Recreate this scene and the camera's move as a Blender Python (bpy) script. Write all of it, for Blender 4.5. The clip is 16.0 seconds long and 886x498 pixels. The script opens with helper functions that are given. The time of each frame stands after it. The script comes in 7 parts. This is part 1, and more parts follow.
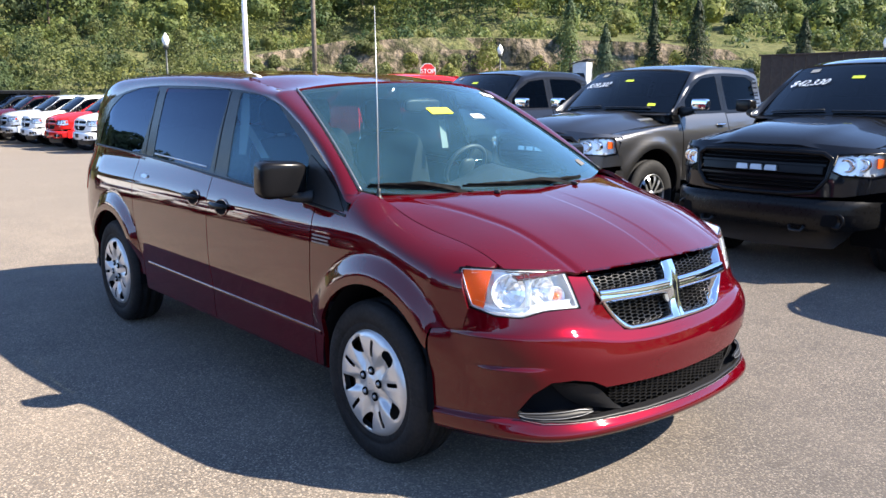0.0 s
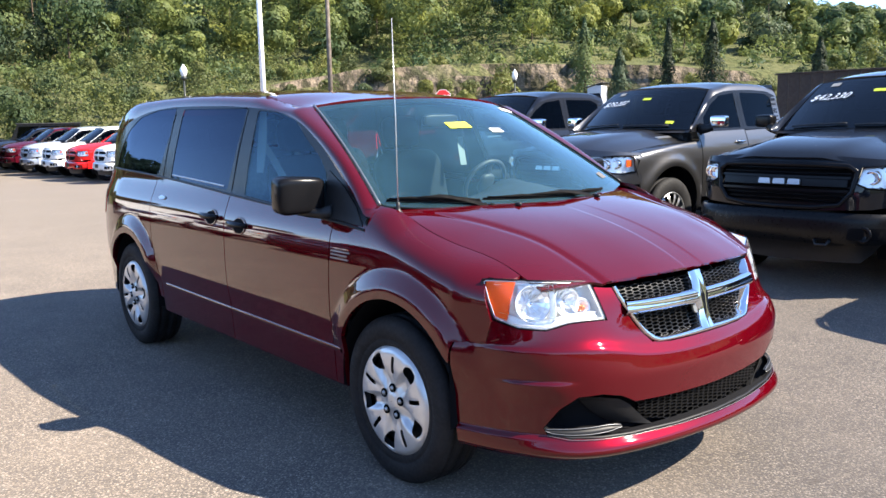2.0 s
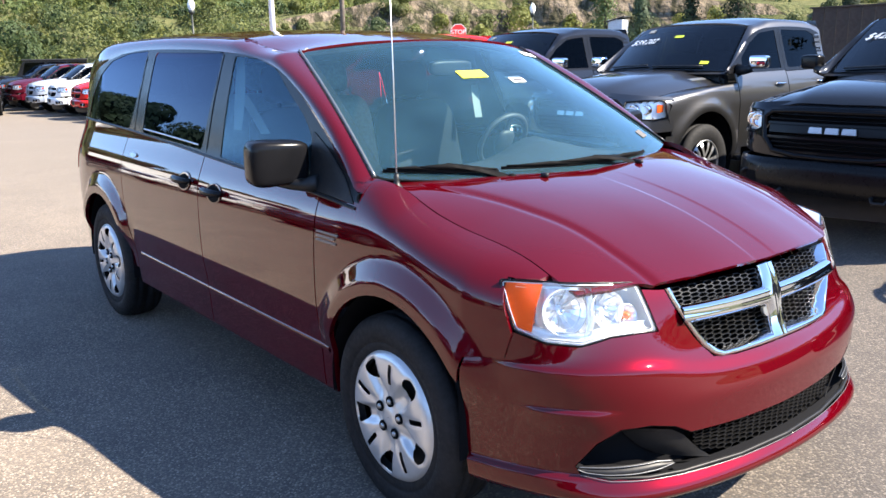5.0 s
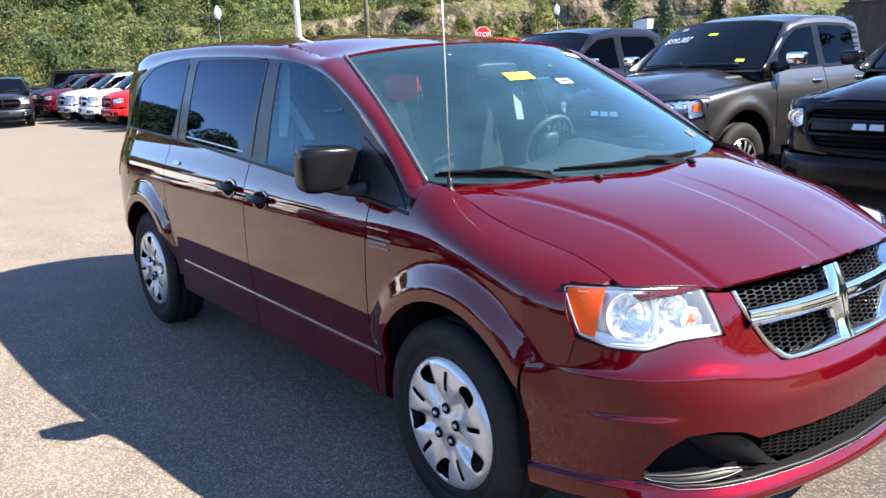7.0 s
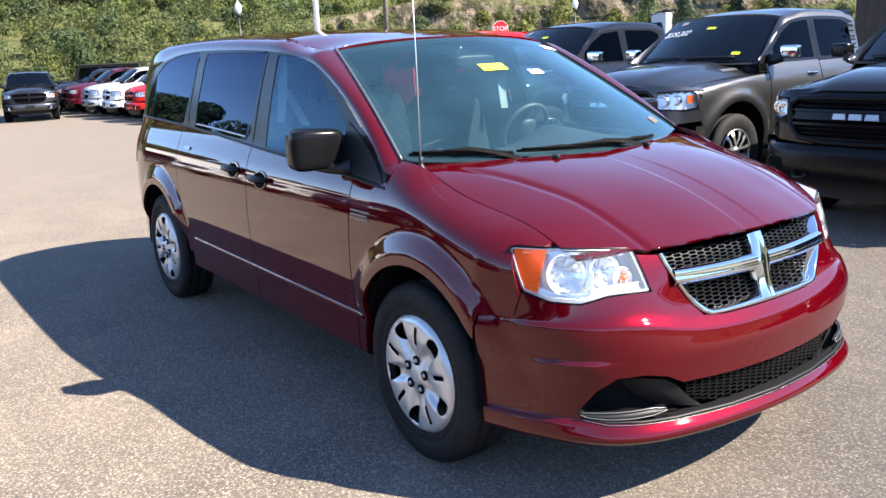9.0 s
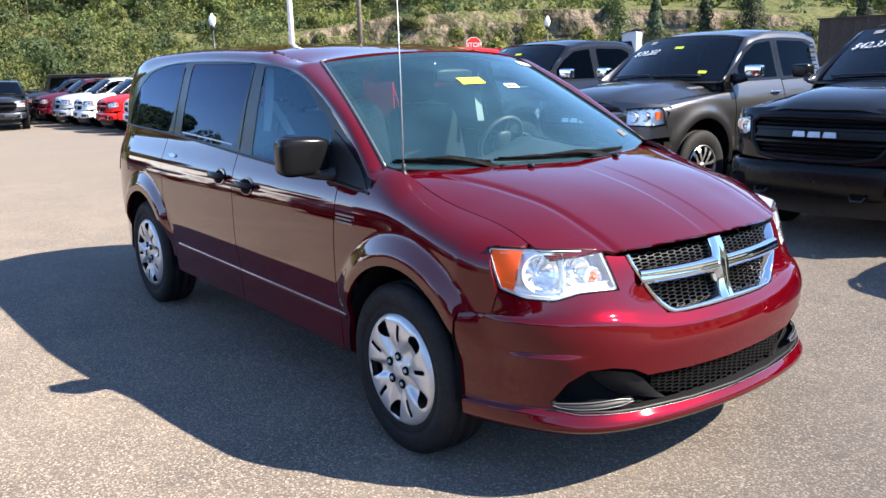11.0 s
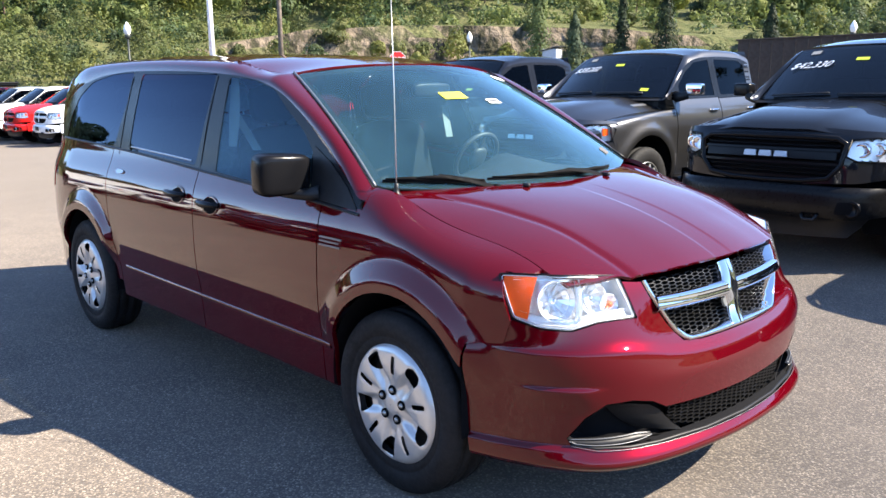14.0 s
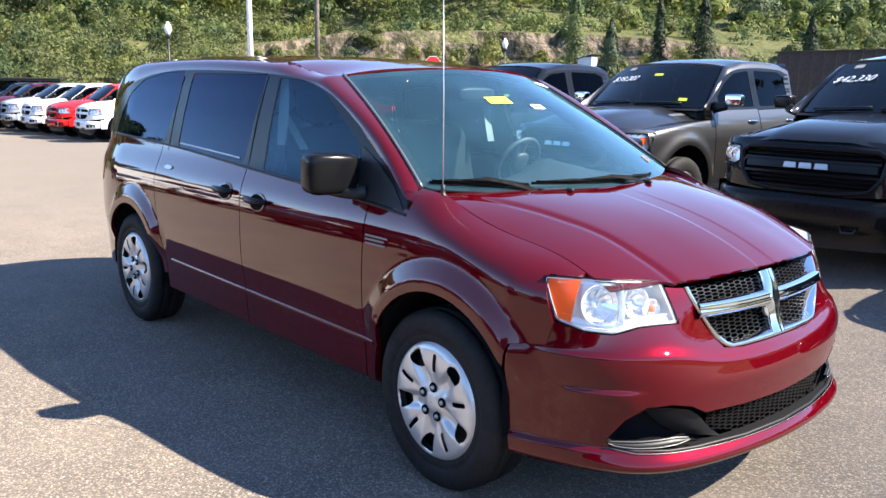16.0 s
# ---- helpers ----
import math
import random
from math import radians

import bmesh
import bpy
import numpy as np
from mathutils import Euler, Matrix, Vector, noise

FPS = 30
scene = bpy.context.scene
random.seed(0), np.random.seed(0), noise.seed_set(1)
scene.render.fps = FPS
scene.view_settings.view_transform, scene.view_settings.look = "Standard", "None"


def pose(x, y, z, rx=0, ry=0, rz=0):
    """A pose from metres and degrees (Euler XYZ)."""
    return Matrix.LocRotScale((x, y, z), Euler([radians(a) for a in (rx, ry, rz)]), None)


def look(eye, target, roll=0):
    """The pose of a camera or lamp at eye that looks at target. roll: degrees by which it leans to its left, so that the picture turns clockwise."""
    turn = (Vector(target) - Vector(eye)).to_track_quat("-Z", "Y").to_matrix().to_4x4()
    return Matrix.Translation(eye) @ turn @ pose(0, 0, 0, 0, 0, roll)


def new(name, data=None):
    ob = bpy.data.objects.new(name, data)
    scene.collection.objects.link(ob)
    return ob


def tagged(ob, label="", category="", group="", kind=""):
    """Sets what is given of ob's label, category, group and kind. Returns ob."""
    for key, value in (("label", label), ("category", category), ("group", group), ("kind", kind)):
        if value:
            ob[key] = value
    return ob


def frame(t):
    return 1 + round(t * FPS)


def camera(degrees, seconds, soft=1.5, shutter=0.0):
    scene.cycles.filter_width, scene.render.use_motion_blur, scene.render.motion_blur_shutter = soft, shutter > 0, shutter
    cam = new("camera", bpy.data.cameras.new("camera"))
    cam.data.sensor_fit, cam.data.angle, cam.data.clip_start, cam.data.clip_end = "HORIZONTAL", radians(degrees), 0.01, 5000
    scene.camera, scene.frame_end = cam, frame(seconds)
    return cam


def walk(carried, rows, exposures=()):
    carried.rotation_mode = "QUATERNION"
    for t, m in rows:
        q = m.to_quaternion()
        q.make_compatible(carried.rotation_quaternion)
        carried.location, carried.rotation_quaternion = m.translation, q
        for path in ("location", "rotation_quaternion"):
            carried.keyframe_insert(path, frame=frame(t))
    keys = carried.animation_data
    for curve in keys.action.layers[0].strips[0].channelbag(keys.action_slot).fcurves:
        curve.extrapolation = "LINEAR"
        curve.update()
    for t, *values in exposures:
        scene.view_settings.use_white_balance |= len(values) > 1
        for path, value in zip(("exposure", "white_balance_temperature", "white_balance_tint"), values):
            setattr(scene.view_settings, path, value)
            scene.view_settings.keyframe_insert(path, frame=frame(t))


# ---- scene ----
cam = camera(55.8, 16.0)
METRES, EYE, TILT, LEAN, TURN = 8.0, 1.5, 0.0, 0.0, 0.0
PATH = [
    (0, (2.827, -2.957, 1.598), (1.331, -1.682, 1.231), -0.1),
    (0.5, (2.827, -2.968, 1.577), (1.303, -1.724, 1.214), 0.4),
    (1, (2.821, -2.953, 1.51), (1.286, -1.739, 1.097), 0.2),
    (1.5, (2.813, -2.957, 1.532), (1.256, -1.756, 1.167), -1.4),
    (2, (2.771, -2.932, 1.533), (1.241, -1.681, 1.228), -1.1),
    (2.5, (2.667, -2.841, 1.523), (1.184, -1.534, 1.216), -0.7),
    (3, (2.525, -2.701, 1.551), (1.008, -1.425, 1.287), -1.8),
    (3.5, (2.406, -2.623, 1.566), (0.861, -1.403, 1.215), -1.9),
    (3.7, (2.372, -2.597, 1.596), (0.838, -1.375, 1.204), -1.3),
    (5.8, (2.218, -2.452, 1.585), (0.679, -1.264, 1.116), -0.9),
    (6, (2.21, -2.459, 1.591), (0.662, -1.284, 1.118), -0.9),
    (6.5, (2.181, -2.482, 1.594), (0.612, -1.337, 1.12), -1.5),
    (7, (2.16, -2.533, 1.589), (0.59, -1.376, 1.146), -2.2),
    (7.5, (2.157, -2.563, 1.583), (0.605, -1.364, 1.195), -1.7),
    (8, (2.235, -2.59, 1.574), (0.676, -1.392, 1.206), -1.1),
    (8.5, (2.397, -2.596, 1.573), (0.807, -1.45, 1.177), -1.5),
    (9, (2.58, -2.609, 1.574), (0.983, -1.494, 1.12), -2.3),
    (9.5, (2.695, -2.731, 1.57), (1.129, -1.571, 1.118), -1.2),
    (9.7, (2.72, -2.758, 1.569), (1.163, -1.578, 1.14), -0.4),
    (11.8, (2.703, -2.752, 1.567), (1.149, -1.57, 1.133), -2.7),
    (12, (2.693, -2.768, 1.561), (1.154, -1.575, 1.104), -2.9),
    (12.5, (2.617, -2.769, 1.557), (1.111, -1.544, 1.075), -2.4),
    (13, (2.47, -2.746, 1.568), (0.963, -1.505, 1.136), -1.9),
    (13.5, (2.384, -2.789, 1.574), (0.89, -1.513, 1.2), -1.0),
    (14, (2.353, -2.852, 1.571), (0.91, -1.523, 1.178), -0.6),
    (14.5, (2.357, -2.874, 1.567), (0.957, -1.505, 1.162), -0.4),
    (15, (2.375, -2.915, 1.566), (0.964, -1.554, 1.169), 0.3),
    (15.5, (2.371, -2.929, 1.56), (0.918, -1.612, 1.165), 0.6),
    (16, (2.359, -2.94, 1.567), (0.87, -1.661, 1.186), 0.7),
]
walk(cam, [(t, look(eye, target, roll)) for t, eye, target, roll in PATH], exposures=((0, 1.86), (1.5, 1.86), (3, 1.94), (6, 2.04), (8, 2.01), (9, 1.94), (12, 1.89), (13.5, 1.97), (16, 1.98)))
# ==== BODY ====
# ---------------------------------------------------------------- world, sun, exposure
SUN_WAY = Vector((-0.89, -0.65, -1.0)).normalized()
sun_az = math.atan2(0.65, 0.89)
sun_el = math.asin(-SUN_WAY.z)
world = bpy.data.worlds.new("world")
scene.world = world
world.use_nodes = True
wn = world.node_tree.nodes
sky = wn.new("ShaderNodeTexSky")
sky.sky_type = "NISHITA"
sky.sun_disc = False
sky.sun_elevation = sun_el
sky.sun_rotation = math.pi / 2 - sun_az
sky.altitude = 600.0
sky.air_density, sky.dust_density, sky.ozone_density = 0.72, 0.0, 4.0
wn["Background"].inputs["Strength"].default_value = 0.13
sat = wn.new("ShaderNodeHueSaturation")
sat.inputs["Saturation"].default_value = 0.98
world.node_tree.links.new(sky.outputs[0], sat.inputs["Color"])
world.node_tree.links.new(sat.outputs[0], wn["Background"].inputs["Color"])
sun = new("sun", bpy.data.lights.new("sun", "SUN"))
sun.data.energy = 5.0
sun.data.angle = radians(0.53)
sun.data.color = (1.0, 0.9, 0.755)
sun.matrix_world = look((40 * 0.89, 40 * 0.65, 40), (0, 0, 0))


# ---------------------------------------------------------------- materials
def ramp_mix(nt, fac, a, b):
    m = nt.nodes.new("ShaderNodeMix")
    m.data_type = "RGBA"
    nt.links.new(fac, m.inputs["Factor"])
    for key, c in (("A", a), ("B", b)):
        if isinstance(c, tuple):
            m.inputs[key].default_value = (*c, 1)
        else:
            nt.links.new(c, m.inputs[key])
    return m.outputs["Result"]


def noise_fac(nt, scale, detail=3.0, lo=0.35, hi=0.65, rough=0.55, stretch=None):
    co = nt.nodes.new("ShaderNodeTexCoord").outputs["Object"]
    if stretch:
        mp = nt.nodes.new("ShaderNodeMapping")
        mp.inputs["Scale"].default_value = stretch
        nt.links.new(co, mp.inputs["Vector"])
        co = mp.outputs[0]
    n = nt.nodes.new("ShaderNodeTexNoise")
    n.inputs["Scale"].default_value = scale
    n.inputs["Detail"].default_value = detail
    n.inputs["Roughness"].default_value = rough
    nt.links.new(co, n.inputs["Vector"])
    r = nt.nodes.new("ShaderNodeMapRange")
    r.inputs[1].default_value, r.inputs[2].default_value = lo, hi
    nt.links.new(n.outputs["Fac"], r.inputs[0])
    return r.outputs[0]


def bump(nt, fac, strength, dist):
    b = nt.nodes.new("ShaderNodeBump")
    b.inputs["Strength"].default_value = strength
    b.inputs["Distance"].default_value = dist
    nt.links.new(fac, b.inputs["Height"])
    return b.outputs[0]


def mat(name, color, rough=0.5, metal=0.0, coat=0.0, var=0.0, scale=8.0, bumpy=0.0, bscale=200.0, spec=0.5, coat_rough=0.03):
    m = bpy.data.materials.new(name)
    m.use_nodes = True
    nt = m.node_tree
    p = nt.nodes["Principled BSDF"]
    p.inputs["Base Color"].default_value = (*color, 1)
    p.inputs["Roughness"].default_value = rough
    p.inputs["Metallic"].default_value = metal
    p.inputs["Coat Weight"].default_value = coat
    p.inputs["Coat Roughness"].default_value = coat_rough
    p.inputs["Specular IOR Level"].default_value = spec
    if var:
        dark = tuple(c * (1 - var) for c in color)
        light = tuple(min(1, c * (1 + var)) for c in color)
        nt.links.new(ramp_mix(nt, noise_fac(nt, scale), dark, light), p.inputs["Base Color"])
        rr = nt.nodes.new("ShaderNodeMapRange")
        rr.inputs[3].default_value, rr.inputs[4].default_value = rough * 0.88, min(1, rough * 1.12)
        nt.links.new(noise_fac(nt, scale * 4.3), rr.inputs[0])
        nt.links.new(rr.outputs[0], p.inputs["Roughness"])
    if bumpy:
        nt.links.new(bump(nt, noise_fac(nt, bscale, 2.0, 0.2, 0.8), bumpy, 0.002), p.inputs["Normal"])
    return m


def car_paint(name, color, metal=0.35, rough=0.38, coat_ior=1.5, gloss=(0.04, 0.06), sheen=0.0):
    """Pearl paint: flakes in the base, dust in the clear coat's gloss."""
    m = mat(name, color, rough, metal, 1.0)
    nt = m.node_tree
    p = nt.nodes["Principled BSDF"]
    flake = noise_fac(nt, 900, 1.0, 0.35, 0.65)
    a = tuple(c * 0.95 for c in color)
    b = tuple(min(1, c * 1.05) for c in color)
    nt.links.new(ramp_mix(nt, flake, a, b), p.inputs["Base Color"])
    haze = nt.nodes.new("ShaderNodeMapRange")
    haze.inputs[3].default_value, haze.inputs[4].default_value = gloss
    nt.links.new(noise_fac(nt, 5.0, 5.0, 0.4, 0.7), haze.inputs[0])
    nt.links.new(haze.outputs[0], p.inputs["Coat Roughness"])
    p.inputs["Coat IOR"].default_value = coat_ior
    top = max(color)
    p.inputs["Specular Tint"].default_value = (*[0.32 * c / top for c in color], 1)
    p.inputs["Specular IOR Level"].default_value = 0.0
    if sheen:
        # polished clear coat: the gloss grows towards grazing views
        g = nt.nodes.new("ShaderNodeBsdfGlossy")
        g.inputs["Roughness"].default_value = gloss[0]
        lw = nt.nodes.new("ShaderNodeLayerWeight")
        lw.inputs["Blend"].default_value = 0.5
        pw = nt.nodes.new("ShaderNodeMath")
        pw.operation = "POWER"
        pw.inputs[1].default_value = 3.0
        nt.links.new(lw.outputs["Facing"], pw.inputs[0])
        f = nt.nodes.new("ShaderNodeMath")
        f.operation = "MULTIPLY"
        f.inputs[1].default_value = sheen
        nt.links.new(pw.outputs[0], f.inputs[0])
        mx = nt.nodes.new("ShaderNodeMixShader")
        nt.links.new(f.outputs[0], mx.inputs[0])
        nt.links.new(p.outputs[0], mx.inputs[1])
        nt.links.new(g.outputs[0], mx.inputs[2])
        nt.links.new(mx.outputs[0], nt.nodes["Material Output"].inputs["Surface"])
    return m


def glass_mat(name, tint, gloss_rough=0.0, ior=1.5, haze=0.0, haze_color=(0.32, 0.6, 0.7), gloss=(0.95, 0.97, 1.0)):
    """A thin pane: tinted see-through, with the gloss of its surface by Fresnel; gloss colours what it mirrors."""
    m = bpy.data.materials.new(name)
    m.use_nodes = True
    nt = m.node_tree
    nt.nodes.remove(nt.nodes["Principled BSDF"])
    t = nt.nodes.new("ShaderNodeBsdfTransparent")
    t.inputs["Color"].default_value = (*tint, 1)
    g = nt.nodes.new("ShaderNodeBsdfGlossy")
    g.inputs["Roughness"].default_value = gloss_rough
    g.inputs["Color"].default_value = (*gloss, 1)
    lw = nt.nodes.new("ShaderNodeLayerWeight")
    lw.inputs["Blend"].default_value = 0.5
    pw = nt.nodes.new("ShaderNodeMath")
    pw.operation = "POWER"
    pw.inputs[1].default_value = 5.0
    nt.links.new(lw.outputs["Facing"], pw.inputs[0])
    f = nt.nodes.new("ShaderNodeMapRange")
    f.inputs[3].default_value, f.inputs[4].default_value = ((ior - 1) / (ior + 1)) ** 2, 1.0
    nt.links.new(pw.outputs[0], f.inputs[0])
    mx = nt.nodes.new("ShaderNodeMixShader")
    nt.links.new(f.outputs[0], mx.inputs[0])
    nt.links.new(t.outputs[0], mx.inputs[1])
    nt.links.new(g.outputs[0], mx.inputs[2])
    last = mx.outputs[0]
    if haze:
        # haze that brightens the pane, put in as a diffuse colour
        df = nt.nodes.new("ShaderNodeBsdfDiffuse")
        df.inputs["Color"].default_value = (*haze_color, 1)
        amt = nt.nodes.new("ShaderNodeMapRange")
        amt.inputs[3].default_value, amt.inputs[4].default_value = haze * 0.75, haze * 1.3
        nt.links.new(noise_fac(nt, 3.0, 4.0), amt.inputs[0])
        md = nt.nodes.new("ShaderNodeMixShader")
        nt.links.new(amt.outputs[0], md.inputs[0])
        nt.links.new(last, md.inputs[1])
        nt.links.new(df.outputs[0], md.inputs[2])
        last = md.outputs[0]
    nt.links.new(last, nt.nodes["Material Output"].inputs["Surface"])
    return m


def asphalt_mat():
    m = mat("worn_asphalt", (0.2, 0.18, 0.16), 0.85)
    nt = m.node_tree
    p = nt.nodes["Principled BSDF"]
    co = nt.nodes.new("ShaderNodeTexCoord").outputs["Object"]
    v = nt.nodes.new("ShaderNodeTexVoronoi")
    v.inputs["Scale"].default_value = 115.0
    v.inputs["Randomness"].default_value = 1.0
    nt.links.new(co, v.inputs["Vector"])
    # each pebble its own grey-to-tan tone
    sep = nt.nodes.new("ShaderNodeSeparateColor")
    nt.links.new(v.outputs["Color"], sep.inputs[0])
    rp = nt.nodes.new("ShaderNodeValToRGB")
    e = rp.color_ramp.elements
    e[0].position, e[0].color = 0.0, (0.06, 0.05, 0.042, 1)
    e[1].position, e[1].color = 1.0, (0.36, 0.305, 0.248, 1)
    mid = rp.color_ramp.elements.new(0.45)
    mid.color = (0.132, 0.108, 0.088, 1)
    mid2 = rp.color_ramp.elements.new(0.82)
    mid2.color = (0.215, 0.179, 0.145, 1)
    nt.links.new(sep.outputs[0], rp.inputs[0])
    # tar between the pebbles
    tar = nt.nodes.new("ShaderNodeMapRange")
    tar.inputs[1].default_value, tar.inputs[2].default_value = 0.45, 0.75
    nt.links.new(v.outputs["Distance"], tar.inputs[0])
    c1 = ramp_mix(nt, tar.outputs[0], rp.outputs[0], (0.075, 0.067, 0.06))
    # stains
    c2 = ramp_mix(nt, noise_fac(nt, 0.9, 5.0, 0.3, 1.1), c1, (0.14, 0.117, 0.096))
    fine = nt.nodes.new("ShaderNodeMix")
    fine.data_type = "RGBA"
    fine.blend_type = "MULTIPLY"
    fine.inputs["Factor"].default_value = 1.0
    nt.links.new(c2, fine.inputs["A"])
    nt.links.new(ramp_mix(nt, noise_fac(nt, 0.33, 4.0, 0.3, 0.7), (0.88, 0.88, 0.89), (1.08, 1.07, 1.05)), fine.inputs["B"])
    # blotches where water and oil have dried
    blot = nt.nodes.new("ShaderNodeMix")
    blot.data_type = "RGBA"
    blot.blend_type = "MULTIPLY"
    blot.inputs["Factor"].default_value = 1.0
    nt.links.new(fine.outputs["Result"], blot.inputs["A"])
    nt.links.new(ramp_mix(nt, noise_fac(nt, 1.7, 7.0, 0.36, 0.66, 0.68), (0.87, 0.87, 0.875), (1.14, 1.13, 1.12)), blot.inputs["B"])
    # base colour shifts along -x towards one even tan, broken up by noise
    sx = nt.nodes.new("ShaderNodeSeparateXYZ")
    nt.links.new(co, sx.inputs[0])
    lane = nt.nodes.new("ShaderNodeMapRange")
    lane.inputs[1].default_value, lane.inputs[2].default_value = -4.0, -13.0
    nt.links.new(sx.outputs["X"], lane.inputs[0])
    worn = nt.nodes.new("ShaderNodeMath")
    worn.operation = "MULTIPLY"
    nt.links.new(lane.outputs[0], worn.inputs[0])
    nt.links.new(noise_fac(nt, 0.5, 4.0, 0.15, 0.6), worn.inputs[1])
    pale = ramp_mix(nt, worn.outputs[0], blot.outputs["Result"], (0.122, 0.102, 0.082))
    nt.links.new(pale, p.inputs["Base Color"])
    p.inputs["Diffuse Roughness"].default_value = 1.0
    inv = nt.nodes.new("ShaderNodeMath")
    inv.operation = "SUBTRACT"
    inv.inputs[0].default_value = 1.0
    nt.links.new(v.outputs["Distance"], inv.inputs[1])
    nt.links.new(bump(nt, inv.outputs[0], 0.55, 0.004), p.inputs["Normal"])
    return m


def foliage_mat(name, a, b, c):
    m = mat(name, a, 0.6, spec=0.25)
    nt = m.node_tree
    p = nt.nodes["Principled BSDF"]
    r = nt.nodes.new("ShaderNodeNewGeometry").outputs["Random Per Island"]
    rp = nt.nodes.new("ShaderNodeValToRGB")
    e = rp.color_ramp.elements
    e[0].position, e[0].color = 0.0, (*a, 1)
    e[1].position, e[1].color = 1.0, (*c, 1)
    mid = rp.color_ramp.elements.new(0.6)
    mid.color = (*b, 1)
    nt.links.new(r, rp.inputs[0])
    big = ramp_mix(nt, noise_fac(nt, 0.17, 1.5, 0.38, 0.62), (0.58, 0.74, 0.84), (1.65, 1.5, 1.12))
    mul = nt.nodes.new("ShaderNodeMix")
    mul.data_type = "RGBA"
    mul.blend_type = "MULTIPLY"
    mul.inputs["Factor"].default_value = 1.0
    nt.links.new(rp.outputs[0], mul.inputs["A"])
    nt.links.new(big, mul.inputs["B"])
    nt.links.new(mul.outputs["Result"], p.inputs["Base Color"])
    tr = nt.nodes.new("ShaderNodeBsdfTranslucent")
    nt.links.new(mul.outputs["Result"], tr.inputs["Color"])
    mx = nt.nodes.new("ShaderNodeMixShader")
    mx.inputs[0].default_value = 0.4
    nt.links.new(p.outputs[0], mx.inputs[1])
    nt.links.new(tr.outputs[0], mx.inputs[2])
    nt.links.new(mx.outputs[0], nt.nodes["Material Output"].inputs["Surface"])
    return m


def hill_mat():
    """Dry grass and earth, with bedded rock where the slope is steep."""
    m = mat("hillside", (0.1, 0.1, 0.04), 0.95, spec=0.1)
    nt = m.node_tree
    p = nt.nodes["Principled BSDF"]
    grass = ramp_mix(nt, noise_fac(nt, 0.25, 5.0, 0.35, 0.65), (0.062, 0.075, 0.028), (0.115, 0.118, 0.05))
    tuft = ramp_mix(nt, noise_fac(nt, 1.7, 6.0, 0.42, 0.6, 0.7), (0.05, 0.062, 0.026), (0.15, 0.14, 0.066))
    grass = ramp_mix(nt, noise_fac(nt, 0.6, 3.0, 0.3, 0.75), grass, tuft)
    strata = ramp_mix(nt, noise_fac(nt, 0.5, 4.0, 0.3, 0.7, 0.6, (0.5, 0.5, 3.0)), (0.07, 0.058, 0.044), (0.24, 0.19, 0.14))
    dark = ramp_mix(nt, noise_fac(nt, 1.3, 5.0, 0.45, 0.57, 0.65, (1.0, 1.0, 0.22)), strata, (0.045, 0.042, 0.026))
    geo = nt.nodes.new("ShaderNodeNewGeometry")
    sp = nt.nodes.new("ShaderNodeSeparateXYZ")
    nt.links.new(geo.outputs["True Normal"], sp.inputs[0])
    steep = nt.nodes.new("ShaderNodeMapRange")
    steep.inputs[1].default_value, steep.inputs[2].default_value = 0.8, 0.62
    nt.links.new(sp.outputs["Z"], steep.inputs[0])
    nt.links.new(ramp_mix(nt, steep.outputs[0], grass, dark), p.inputs["Base Color"])
    nt.links.new(bump(nt, noise_fac(nt, 1.5, 5.0, 0.2, 0.8), 0.8, 0.4), p.inputs["Normal"])
    return m


ASPHALT = asphalt_mat()
HILL = hill_mat()
LEAF = foliage_mat("leaves", (0.075, 0.102, 0.041), (0.095, 0.124, 0.049), (0.113, 0.142, 0.056))
LEAF_LIGHT = foliage_mat("light_leaves", (0.102, 0.127, 0.041), (0.130, 0.156, 0.050), (0.153, 0.176, 0.061))
LEAF_DEEP = foliage_mat("deep_leaves", (0.051, 0.075, 0.045), (0.068, 0.093, 0.053), (0.084, 0.110, 0.061))
LEAF_DRY = foliage_mat("scrub_leaves", (0.062, 0.078, 0.034), (0.072, 0.088, 0.038), (0.085, 0.098, 0.044))
LEAF_SCRUB = foliage_mat("light_scrub_leaves", (0.085, 0.102, 0.036), (0.1, 0.116, 0.042), (0.118, 0.13, 0.05))
LEAF_DARK = foliage_mat("evergreen_leaves", (0.012, 0.022, 0.012), (0.025, 0.04, 0.018), (0.05, 0.06, 0.03))
BARK = mat("bark", (0.1, 0.075, 0.055), 0.9, var=0.4, scale=3, spec=0.1)
MAROON = car_paint("maroon_pearl_paint", (0.078, 0.0004, 0.0035), 0.3, 0.36, 1.5, (0.03, 0.042), 0.34)
BLACK_TRIM = mat("black_trim_plastic", (0.011, 0.011, 0.012), 0.45, var=0.15, scale=20, spec=0.3)
BLACK_GLOSS = mat("gloss_black_plastic", (0.006, 0.006, 0.007), 0.22, var=0.1, spec=0.16)
DARK_GREY = mat("dark_grey_plastic", (0.035, 0.035, 0.037), 0.5, var=0.15, scale=30)
WIPER_BLACK = mat("wiper_black", (0.005, 0.005, 0.0055), 0.7, var=0.15, spec=0.06)
MESH_BLACK = mat("grille_mesh_plastic", (0.004, 0.004, 0.0045), 0.35, var=0.1, spec=0.35)
CAVITY = mat("black_cavity", (0.006, 0.006, 0.007), 0.9, spec=0.08)
CHROME = mat("chrome", (0.82, 0.83, 0.85), 0.05, 1.0)
SILVER = mat("silver_lacquer", (0.62, 0.62, 0.61), 0.32, 0.55, 0.5, var=0.04, scale=14)
